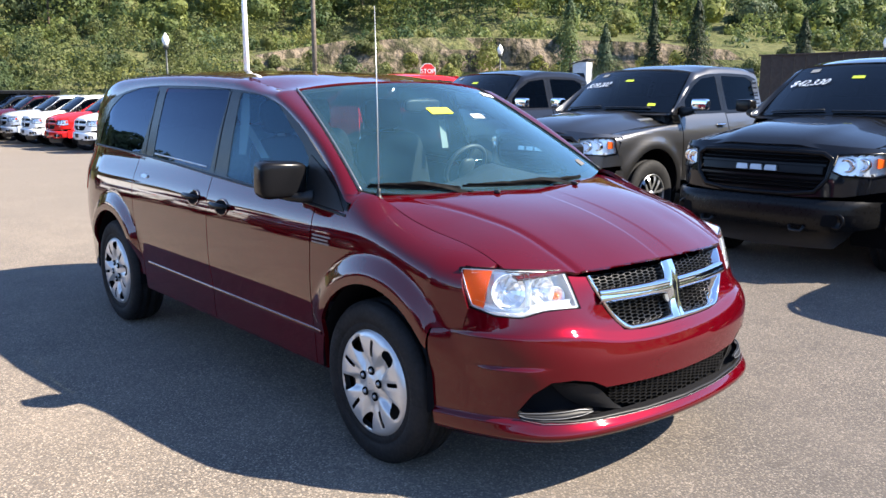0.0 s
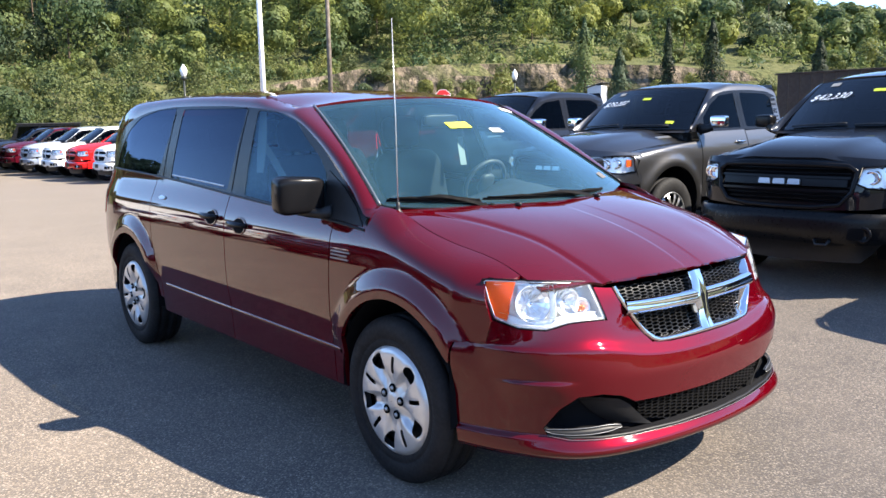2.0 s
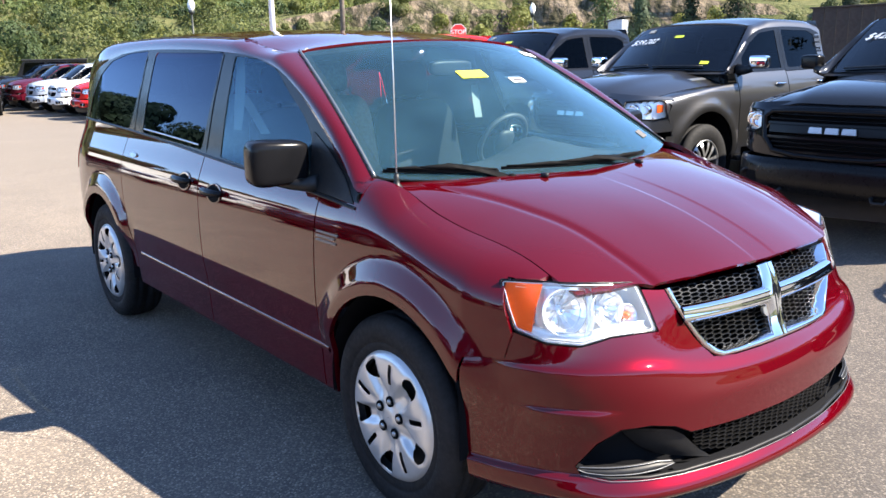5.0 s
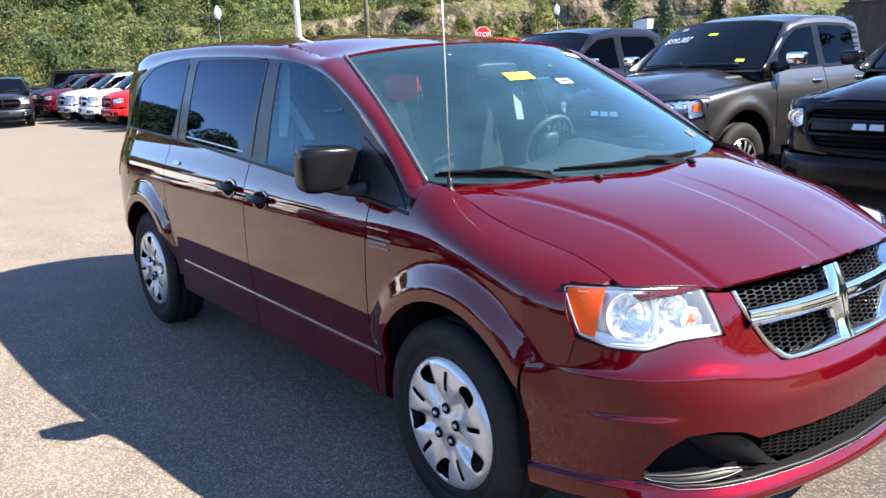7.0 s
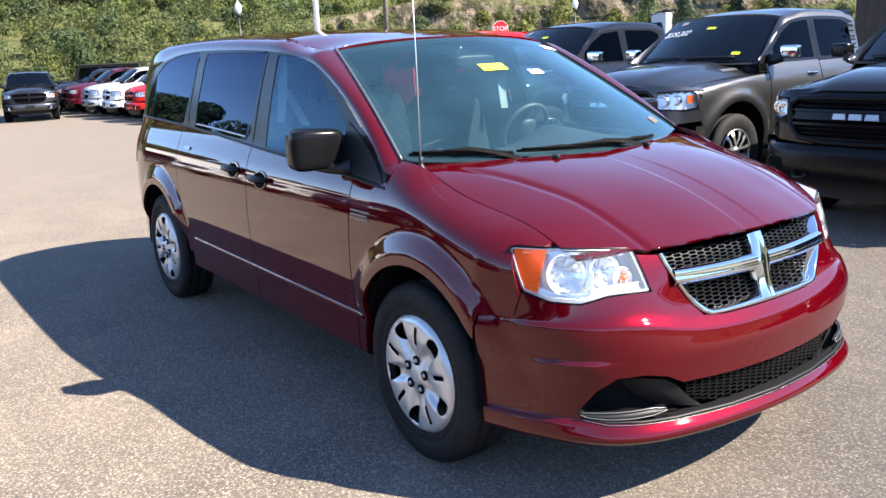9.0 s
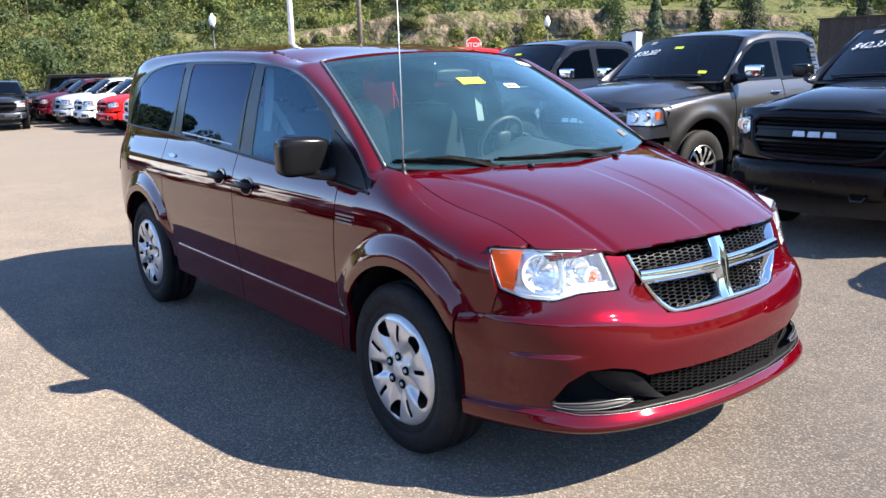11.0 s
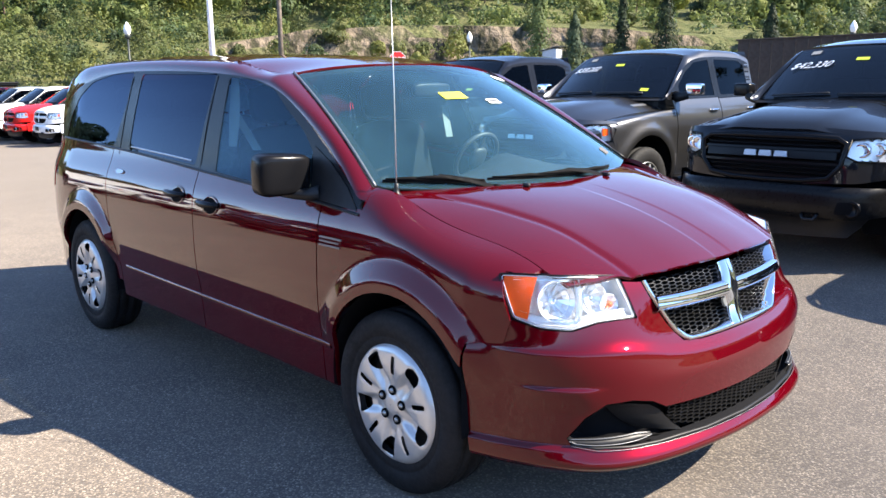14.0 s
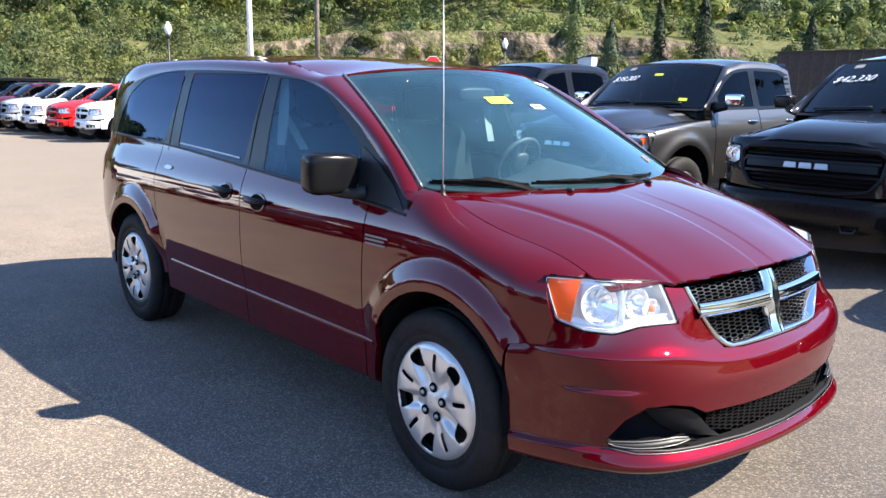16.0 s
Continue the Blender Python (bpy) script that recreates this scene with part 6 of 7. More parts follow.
# papers on the windshield
def ws_tag(u0, u1, v0, v1, material, nm, label, lift=0.004):
    def f(u, v):
        p = Vector(s_windshield(u, v))
        return p + Vector((0.6, 0, 0.8)) * lift
    return part(nm, patch(f, [(u0, v0), (u1, v0), (u1, v1), (u0, v1)], 0.1, 0.1, 0.0, (1, 0, 1)), material, van, label)


ws_tag(-0.18, 0.01, 0.625, 0.685, YELLOW, "windshield_tag", "yellow stock tag")
ws_tag(0.79, 0.985, 0.87, 0.915, PAPER, "windshield_tag", "white paper strip")
st = ws_tag(0.16, 0.28, 0.575, 0.615, PAPER, "windshield_tag", "small white sticker with dark print")
ws_tag(0.175, 0.265, 0.588, 0.602, INK, "print_bar", "dark print bar", 0.006)
ws_tag(0.77, 0.86, 0.09, 0.14, STICKER, "inspection_sticker", "faded grey sticker", 0.003)


# ---------------------------------------------------------------- pickup trucks: x ahead from the front axle, y to the left
t_half = cv([(0.4, 0.93), (0.5, 0.975), (0.62, 0.995), (0.8, 1.01), (1.0, 1.012), (1.12, 1.0), (1.2, 0.98), (1.28, 0.955), (1.34, 0.93), (1.6, 0.85), (1.82, 0.79), (1.95, 0.74)])
t_belt = cv([(-0.9, 1.335), (-1.6, 1.335), (-3.0, 1.35)])
t_wtop = cv([(-0.85, 1.345), (-1.1, 1.5), (-1.35, 1.67), (-1.6, 1.785), (-1.85, 1.825), (-2.3, 1.84), (-2.75, 1.825), (-2.95, 1.77)])
t_roof = cv([(-1.45, 1.885), (-1.75, 1.94), (-2.2, 1.965), (-2.7, 1.955), (-3.0, 1.915)])
t_hood = cv([(-1.0, 1.37), (-0.65, 1.36), (-0.35, 1.34), (0.05, 1.295), (0.28, 1.245), (0.43, 1.185), (0.52, 1.11)])
t_shoulder = cv([(-1.1, 1.24), (-0.6, 1.19), (-0.2, 1.13), (0.17, 1.06)])


def t_width(x, z):
    w = t_half(z)
    for c in (-0.47, -4.1):
        r = math.hypot(x - c, z - 0.47)
        w += 0.028 * math.exp(-((r - 0.53) / 0.07) ** 2) if z < 1.2 else 0
    if x > -0.33:
        w -= 0.05 * ((x + 0.33) / 0.5) ** 2
    if x < -4.7:
        w -= 0.05 * ((-4.7 - x) / 0.6) ** 2
    return w


def ts_side(x, z):
    return (x, -t_width(x, z), z)


def t_hoodz(x, y):
    a = abs(y)
    return t_hood(x) - 0.17 * (a / 0.9) ** 3 + 0.022 * (1 / (1 + math.exp((a - 0.47 + 0.08 * max(0, x + 0.43)) / 0.03)) - 0.5)


def ts_hood(x, y):
    return (x, y, t_hoodz(x, y))


T_SEAM = 0.84


def ts_fender(x, v):
    zs = t_shoulder(x)
    if v <= zs:
        return ts_side(x, v)
    t = min(1.0, (v - zs) / 0.15)
    y0, y2, z2 = t_width(x, zs), T_SEAM + 0.006, t_hoodz(x, T_SEAM)
    y1, z1 = y0 - 0.01, z2 + 0.005
    return (x, -((1 - t) ** 2 * y0 + 2 * t * (1 - t) * y1 + t * t * y2), (1 - t) ** 2 * zs + 2 * t * (1 - t) * z1 + t * t * z2)


def t_wsedge(v):
    return (-0.98 - 0.6 * v, 0.87 - 0.155 * v, 1.35 + 0.5 * v + 0.03 * v * (1 - v))


def ts_ws(u, v):
    ex, ey, ez = t_wsedge(v)
    lx, lz, k = -0.78 - 0.7 * v, 1.372 + 0.51 * v + 0.07 * v * (1 - v), u * u
    return (lx + (ex - lx) * k, ey * u, lz + (ez - lz) * k)


def t_redge(x):
    if x > -1.58:
        v = min(1, max(0, (-0.98 - x) / 0.6))
        return t_wsedge(v)[1], t_wsedge(v)[2]
    t = min(1, (-1.58 - x) / 0.35)
    return 0.715 - 0.01 * t, 1.85 * (1 - t) + (t_roof(x) - 0.045) * t


def ts_upper(x, v):
    zt = t_wtop(x)
    if v <= zt:
        return ts_side(x, v)
    t = min(1.0, (v - zt) / 0.12)
    y0 = t_width(x, zt)
    y2, z2 = t_redge(x)
    y1, z1 = y0 - 0.25 * (y0 - y2), zt + 0.8 * (z2 - zt)
    return (x, -((1 - t) ** 2 * y0 + 2 * t * (1 - t) * y1 + t * t * y2), (1 - t) ** 2 * zt + 2 * t * (1 - t) * z1 + t * t * z2)


def ts_roof(x, y):
    yr, zr = t_redge(min(x, -1.58))
    return (x, y, t_roof(x) - (t_roof(x) - zr) * (abs(y) / yr) ** 2.6)


t_in = cv([(0.4, 0.03), (0.47, -0.05), (0.56, -0.075), (0.65, -0.07), (0.7, -0.05), (0.725, 0.0), (0.85, 0.0), (1.0, 0.02), (1.1, 0.05), (1.16, 0.1), (1.2, 0.15)])


def ts_nose(q, z):
    """q from -1 to 1 across; the truck's right side is positive."""
    a = min(1.0, abs(q))
    x = 0.55 - 0.11 * a ** 2 - 0.36 * a ** 7
    k = 1 - a ** 5
    y = 0.985 * a - (0.985 - min(0.985, t_width(0.07, z) + 0.01)) * a ** 4 + 0.02 * (t_in(z) < -0.03) * a
    return (x - t_in(z) * (0.25 + 0.75 * k), -math.copysign(y, q), z)


def t_off(base, d):
    def f(u, v):
        p = Vector(base(u, v))
        a = Vector(base(u + 0.004, v)) - Vector(base(u - 0.004, v))
        b = Vector(base(u, v + 0.004)) - Vector(base(u, v - 0.004))
        n = a.cross(b).normalized()
        if n.dot(Vector((1, -0.4 * (1 if u > 0 else -1), 0.0))) < 0:
            n = -n
        return p + n * d
    return f


def tn(d):
    return t_off(ts_nose, d)


T_GRILLE = [(0.0, 1.105), (0.3, 1.105), (0.56, 1.095), (0.635, 1.05), (0.61, 0.88), (0.52, 0.775), (0.3, 0.745), (0.0, 0.74)]
T_LAMP = [(0.665, 1.085), (0.82, 1.1), (0.94, 1.1), (0.985, 1.05), (0.97, 0.925), (0.9, 0.905), (0.72, 0.915), (0.64, 0.955)]
T_ARCH = 0.49
TRUCK = {}


def tp(key, build):
    """A truck's mesh, built once and shared."""
    if key not in TRUCK:
        m = build()
        TRUCK[key] = m if isinstance(m, bpy.types.Mesh) else join(m)
    me = TRUCK[key]
    return me


def both(full):
    return full + [(-a, b) for a, b in full[::-1] if abs(a) > 1e-6]


def fl2(m, sg):
    return m if sg > 0 else mirrored(m)


# side glass: reflections darkened by a grey-blue gloss colour
TRUCK_SIDE = glass_mat("truck_side_glass", (0.03, 0.033, 0.036), 0.0, 1.2, gloss=(0.35, 0.4, 0.46))
TRUCK_GLASS = glass_mat("truck_windshield_glass", (0.2, 0.24, 0.26), 0.0, 1.6)
TRUCK_TYRE = mesh_of("tyre", *revolve([(0.23, -0.1), (0.26, -0.13), (0.33, -0.142), (0.375, -0.138), (0.4, -0.12), (0.412, -0.1), (0.412, -0.07), (0.4, -0.066), (0.4, -0.05), (0.413, -0.046), (0.414, -0.01), (0.402, -0.006), (0.402, 0.006), (0.414, 0.01), (0.413, 0.046), (0.4, 0.05), (0.4, 0.066), (0.412, 0.07), (0.412, 0.1), (0.4, 0.12), (0.375, 0.138), (0.33, 0.142), (0.26, 0.13), (0.23, 0.1)], 48, "y"))
spk = []
for i in range(6):
    rot = Matrix.Rotation(math.pi / 3 * i, 4, "Y")
    for s2 in (-1, 1):
        spk.append(moved(sheet([[(0.05, -0.012, 0.02 * s2), (0.05, -0.012, 0.045 * s2)], [(0.15, -0.02, 0.022 * s2), (0.15, -0.02, 0.055 * s2)], [(0.225, -0.008, 0.03 * s2), (0.225, -0.008, 0.075 * s2)], [(0.226, 0.04, 0.03 * s2), (0.226, 0.04, 0.075 * s2)]]), rot))
TRUCK_RIM = join(revolve([(0.245, 0.1), (0.235, 0.02), (0.232, -0.012), (0.245, -0.02), (0.25, -0.012)], 40, "y"), moved(revolve([(0.0, -0.03), (0.04, -0.028), (0.06, -0.012), (0.065, 0.03)], 24, "y"), Matrix()), *spk)
TRUCK_BARREL = mesh_of("wheel", *revolve([(0.0, 0.06), (0.235, 0.06), (0.24, 0.1), (0.24, -0.1)], 36, "y"))


def pickup(label, at, paint, grille_paint, bumper_paint, style, group, rim=None, price="", cab="crew"):
    t = thing("pickup_truck", label, "pickup truck", at, group)
    for sg in (1, -1):
        k = str(sg)
        fen = [(-1.04, 0.42), (-0.98, 0.42)] + arc(-0.47, 0.47, T_ARCH, 186, 6, 20) + [(0.07, 0.62), (0.09, 0.76), (0.13, 0.9), (0.17, 1.0), (0.17, t_shoulder(0.17))]
        fen += [(float(x), t_shoulder(x) + 0.15) for x in np.linspace(0.17, -0.95, 14)] + [(-1.04, 1.33)]
        part("front_fender", tp("fen" + k, lambda: patch(ts_fender, fen, 0.05, 0.035, 0.02, (0, -1, 0.2), sg)), paint, t)
        for nm, xa, xb in (("front_door", -1.05, -2.06), ("rear_door", -2.067, -2.98)):
            d = [(xa - 0.004, 0.46), (xa - 0.004, 1.33), (xb + 0.004, 1.345), (xb + 0.004, 0.46)]
            dr = part(nm, tp(nm + k, lambda: patch(ts_side, d, 0.1, 0.035, 0.02, (0, -1, 0), sg)), paint, t)
            part("handle", tp("h" + nm + k, lambda: tube([(xb + 0.09 + u, -sg * (t_width(xb, 1.2) + 0.01 + 0.028 * (1 - (abs(u - 0.09) / 0.1) ** 2)), 1.2) for u in np.linspace(0, 0.18, 9)], 0.014, 8)), CHROME if style != "black" else BLACK_GLOSS, dr)
        part("running_board", tp("rb" + k, lambda: box((-2.0, -sg * 0.95, 0.42), (1.9, 0.16, 0.06), 0.02)), BLACK_TRIM, t)
        bed = [(-3.01, 0.5), (-3.01, 1.36), (-5.2, 1.36), (-5.2, 0.62)] + [(-4.75, 0.5)] + arc(-4.1, 0.47, T_ARCH, 4, 176, 18)[::-1]
        part("bed_side", tp("bed" + k, lambda: patch(ts_side, bed, 0.08, 0.035, 0.05, (0, -1, 0), sg)), paint, t)
        part("bed_liner", tp("bl" + k, lambda: sheet([[(x, -sg * (t_width(x, 1.3) - 0.06), z) for z in (1.36, 0.85)] for x in np.linspace(-3.02, -5.15, 8)])), BLACK_TRIM, t)
        # windows
        gf = rounded([(-1.2, 1.37), (-1.22, 1.5), (-1.42, 1.65), (-1.65, 1.765), (-1.98, 1.8), (-1.99, 1.37)], 0.02, 2)
        gr = rounded([(-2.13, 1.375), (-2.12, 1.805), (-2.7, 1.795), (-2.84, 1.74), (-2.86, 1.385)], 0.03, 2)
        band = [(float(x), t_belt(x)) for x in np.linspace(-0.92, -2.98, 16)] + [(float(x), t_wtop(x)) for x in np.linspace(-2.95, -0.92, 24)]
        for wi, (xa, xb, g) in enumerate(((-2.062, -0.92, gf), (-2.96, -2.066, gr))):
            part("window_surround", tp("wsr%d" % wi + k, lambda: weld(join(*[(lambda m: (m[0], m[1][:m[3]], True))(patch(ts_side, o, 0.06, 0.04, 0.01, (0, -1, 0.3), sg)) for o in framed(lambda x: t_belt(x), lambda x: t_wtop(x), xa, xb, g)]))), BLACK_GLOSS, t)
        part("door_glass", tp("gf" + k, lambda: patch(off_side(-0.004, ts_side), gf, 0.1, 0.08, 0.0, (0, -1, 0.3), sg)), TRUCK_SIDE, t)
        part("door_glass", tp("gr" + k, lambda: patch(off_side(-0.004, ts_side), gr, 0.1, 0.08, 0.0, (0, -1, 0.3), sg)), TRUCK_SIDE, t)
        frm = [(float(x), t_wtop(x)) for x in np.linspace(-0.9, -2.95, 30)] + [(-3.0, 1.7), (-3.0, 1.9)] + [(float(x), t_wtop(x) + 0.12) for x in np.linspace(-2.95, -0.9, 30)]
        part("roof_pillar", tp("rp" + k, lambda: patch(ts_upper, frm, 0.06, 0.03, 0.02, (0, -1, 0.5), sg)), paint, t)
        part("rear_pillar", tp("rpp" + k, lambda: patch(ts_side, [(-2.86, 1.35), (-2.99, 1.35), (-3.0, 1.78), (-2.9, 1.8), (-2.85, 1.7)], 0.06, 0.05, 0.02, (0, -1, 0.2), sg)), paint, t)
        # mirror
        mr = part("door_mirror", tp("mir" + k, lambda: moved(pillow((0, 0, 0), (0.13, 0.2, 0.135), 0.34, 20, 12), pose(-1.18, -sg * 1.13, 1.455, 0, 0, -sg * 10))), CHROME if style == "grey" else BLACK_GLOSS, t)
        part("mirror_foot", tp("mf" + k, lambda: tube([(-1.15, -sg * 1.06, 1.39), (-1.12, -sg * 1.0, 1.37), (-1.1, -sg * 0.92, 1.37)], [0.05, 0.05, 0.07], 8)), BLACK_TRIM, mr)
        # headlight
        lm = part("headlight", tp("lb" + k, lambda: fl2(patch(tn(-0.035), T_LAMP, 0.06, 0.05, 0.0, (1, -0.5, 0)), sg)), REFLECTOR, t)
        part("lens", tp("ll" + k, lambda: fl2(patch(tn(0.004), T_LAMP, 0.05, 0.04, 0.0, (1, -0.5, 0)), sg)), LENS, lm)
        part("lamp_surround", tp("lr" + k, lambda: fl2(tube([tn(0.002)(a, b) for a, b in T_LAMP + T_LAMP[:1]], 0.01, 6), sg)), BLACK_GLOSS, lm)
        for q0, zz, rr in ((0.74, 1.005, 0.055), (0.84, 1.01, 0.05)):
            c = Vector(tn(-0.02)(q0, zz))
            part("projector", tp("pj%s%s" % (q0, k), lambda: fl2(moved(revolve([(0.0, -0.03), (rr * 0.6, -0.02), (rr, 0.0), (rr * 1.1, -0.01), (rr * 1.1, -0.05)], 20, "x"), Matrix.Translation(c)), sg)), CHROME, lm)
        am = [(0.918, 1.06), (0.95, 1.055), (0.952, 0.985), (0.922, 0.98)]
        part("amber_marker", tp("am" + k, lambda: fl2(patch(tn(-0.012), am, 0.05, 0.04, 0.01, (1, -0.8, 0)), sg)), AMBER, lm)
        # bumper furniture
        part("fog_lamp", tp("fg" + k, lambda: fl2(moved(revolve([(0.0, 0.0), (0.045, 0.002), (0.05, 0.012), (0.065, 0.012), (0.07, 0.0)], 18, "x"), Matrix.Translation(Vector(tn(-0.004)(0.72, 0.545)))), sg)), BLACK_GLOSS if style == "black" else CHROME, t)
        part("fog_pocket", tp("fp" + k, lambda: fl2(patch(tn(0.003), rounded([(0.6, 0.5), (0.87, 0.5), (0.87, 0.6), (0.62, 0.6)], 0.02, 2), 0.1, 0.05, 0.0, (1, -0.4, 0)), sg)), CAVITY, t)
        part("tow_hook", tp("th" + k, lambda: fl2(tube([tn(0.01)(0.36, 0.49), tn(0.05)(0.38, 0.47), tn(0.05)(0.46, 0.47), tn(0.01)(0.48, 0.49)], 0.016, 6), sg)), BLACK_TRIM, t)
        for cx in (-0.47, -4.1):
            part("wheel_housing", tp("wh%s%s" % (cx, k), lambda: sheet([[(cx + (T_ARCH + 0.005) * math.cos(a), -sg * w, 0.47 + (T_ARCH + 0.005) * math.sin(a)) for w in (0.99, 0.62)] for a in np.linspace(-0.4, math.pi + 0.4, 22)])), CAVITY, t)
            whl = part("wheel", TRUCK_BARREL, CAVITY, t, at=pose(cx, -sg * 0.87, 0.412, 0, 11 if cx < -1 else 0, 0 if sg > 0 else 180))
            part("tyre", TRUCK_TYRE, RUBBER, whl)
            part("rim", TRUCK_RIM, rim or SATIN, whl, at=pose(0, -0.11, 0))
    # nose
    sk = [(0.0, 0.725), (0.4, 0.727), (0.75, 0.745), (0.93, 0.78), (1.0, 0.79), (1.0, 0.88), (0.99, 0.92)]
    sk += [(0.9, 0.898), (0.72, 0.908), (0.63, 0.95), (0.655, 1.09), (0.82, 1.107), (0.97, 1.107), (1.0, 1.1), (0.98, 1.135), (0.8, 1.15), (0.5, 1.17), (0.2, 1.185), (0.0, 1.185)]
    sk += [(0.0, 1.112), (0.3, 1.112), (0.565, 1.1), (0.642, 1.052), (0.616, 0.876), (0.524, 0.768), (0.3, 0.738), (0.0, 0.733)]
    hsk = patch(ts_nose, sk, 0.05, 0.03, 0.03, (1, -0.5, 0)) if "nose" not in TRUCK else None
    part("nose_panel", tp("nose", lambda: join(hsk, mirrored(hsk))), paint, t)
    bp = [(0.0, 0.45), (0.3, 0.45), (0.5, 0.44), (0.8, 0.46), (1.0, 0.5), (1.0, 0.7), (0.8, 0.712), (0.5, 0.716), (0.0, 0.716)]
    hb = patch(ts_nose, bp, 0.06, 0.03, 0.04, (1, -0.5, 0)) if "bump" not in TRUCK else None
    bu = part("front_bumper", tp("bump", lambda: join(hb, mirrored(hb))), bumper_paint, t)
    for sg in (1, -1):
        part("bumper_end", tp("bend%d" % sg, lambda: sheet([[(x, sg * (t_width(0.07, 0.7) + 0.005 - 0.02 * (x < 0.06)), z) for x in (0.21, 0.07, 0.01)] for z in (0.47, 0.6, 0.74)])), bumper_paint, bu)
    part("air_dam", tp("dam", lambda: patch(tn(-0.06), both([(0.0, 0.27), (0.7, 0.29), (0.9, 0.45), (0.0, 0.46)]), 0.1, 0.06, 0.02, (1, 0, 0))), BLACK_TRIM, bu)
    if style == "classic":
        part("plate_recess", tp("plr", lambda: patch(tn(0.004), rounded([(-0.17, 0.53), (0.17, 0.53), (0.17, 0.66), (-0.17, 0.66)], 0.01, 2), 0.1, 0.06, 0.0, (1, 0, 0))), BLACK_TRIM, bu)
    g = part("grille", tp("gback", lambda: patch(tn(-0.06), both(T_GRILLE), 0.1, 0.08, 0.0, (1, 0, 0))), CAVITY, t)
    part("grille_frame", tp("gfr", lambda: join(*[fl2(ribbon(tn, T_GRILLE, 0.022, 0.02, 4), sg) for sg in (1, -1)])), grille_paint, g)
    if style == "classic":
        part("crossbar", tp("cb1", lambda: ribbon(tn, [(q, 0.955) for q in np.linspace(-0.6, 0.6, 13)], 0.04, 0.014, 4)), grille_paint, g)
        part("crossbar", tp("cb2", lambda: ribbon(tn, [(0.0, z) for z in np.linspace(0.8, 1.1, 6)], 0.035, 0.016, 4)), grille_paint, g)
        for z in np.linspace(0.83, 1.07, 7):
            part("slat", tp("sl%.2f" % z, lambda: ribbon(tn, [(q, z) for q in np.linspace(-0.57, 0.57, 11)], 0.008, -0.014, 2)), BLACK_GLOSS, g)
    else:
        for i, z in enumerate(np.linspace(0.775, 1.075, 9)):
            w = 0.59 - 0.5 * max(0, 0.88 - z)
            part("slat", tp("sn%d" % i, lambda: ribbon(tn, [(q, z) for q in np.linspace(-w, w, 13)], 0.0095, 0.0 if i in (0, 3, 6) else -0.018, 3)), BLACK_GLOSS, g)
        # emblem: three plain chrome blocks
        for i, c in enumerate((-0.135, 0.0, 0.135)):
            blk = rounded([(c - 0.058, 0.932), (c + 0.058, 0.932), (c + 0.05, 0.977), (c - 0.05, 0.977)], 0.006, 2)
            part("emblem_block", tp("em%d" % i, lambda: patch(tn(0.022), blk, 0.04, 0.02, 0.02, (1, 0, 0))), SATIN, g)
        part("emblem_bar", tp("emb", lambda: ribbon(tn, [(q, 0.955) for q in np.linspace(-0.57, 0.57, 13)], 0.03, 0.0, 3)), BLACK_GLOSS, g)
    # hood, cowl, glass, roof
    ho = [(-0.80 - 0.17 * (y / 0.84) ** 2, y) for y in np.linspace(0.836, -0.836, 13)] + [(0.07, -0.836), (0.19, -0.82)]
    ho += [(ts_nose(q, 1.15)[0] + 0.02, ts_nose(q, 1.15)[1]) for q in (0.8, 0.6, 0.4, 0.2, 0.0)]
    ho = [tuple(map(float, p)) for p in ho]
    ho += [(x, -y) for x, y in ho[13:][::-1][1:]]
    part("hood", tp("hood", lambda: patch(ts_hood, ho, 0.06, 0.05, 0.03, (0, 0, 1))), paint, t)
    part("windshield", tp("ws", lambda: patch(ts_ws, rounded([(-0.98, 0.01), (0.98, 0.01), (0.98, 0.985), (-0.98, 0.985)], 0.05, 3), 0.1, 0.08, 0.0, (1, 0, 1))), TRUCK_GLASS, t)
    part("windshield_border", tp("wsb", lambda: join(*[sheet([[Vector(ts_ws(u * 0.99, a)) - Vector((0.006, 0, 0.006)), Vector(ts_ws(u * 0.99, b)) - Vector((0.006, 0, 0.006))] for u in np.linspace(-1, 1, 17)]) for a, b in ((0.0, 0.06), (0.94, 0.99))])), CAVITY, t)
    part("cowl", tp("cowl", lambda: sheet([[(-0.74 - 0.17 * (y / 0.84) ** 2, y, 1.33), (-0.86 - 0.2 * (y / 0.86) ** 2, y, 1.375)] for y in np.linspace(-0.88, 0.88, 13)])), BLACK_TRIM, t)
    for a, b in ((-0.8, -0.1), (0.0, 0.7)):
        part("wiper", tp("wip%s" % a, lambda: tube([Vector(ts_ws(a + (b - a) * s, 0.05 + 0.02 * s)) + Vector((0.01, 0, 0.015)) for s in np.linspace(0, 1, 6)], 0.01, 6)), BLACK_TRIM, t)
    ro = [(-1.49 - 0.09 * (y / 0.71) ** 2, y) for y in np.linspace(0.71, -0.71, 13)] + [(-2.0, -0.705), (-3.0, -0.705), (-3.0, 0.705), (-2.0, 0.705)]
    part("roof", tp("roof", lambda: patch(ts_roof, [tuple(map(float, p)) for p in ro], 0.1, 0.07, 0.02, (0, 0, 1))), paint, t)
    part("cab_back", tp("cback", lambda: sheet([[(-3.0, t_width(-2.9, min(z, 1.85)) * s * (1 if z < 1.86 else 0.95), z) for s in np.linspace(-1, 1, 9)] for z in np.linspace(0.6, 1.915, 10)])), paint, t)
    part("bed_floor", tp("bfl", lambda: box((-4.1, 0, 0.84), (2.15, 1.85, 0.05), 0.01)), BLACK_TRIM, t)
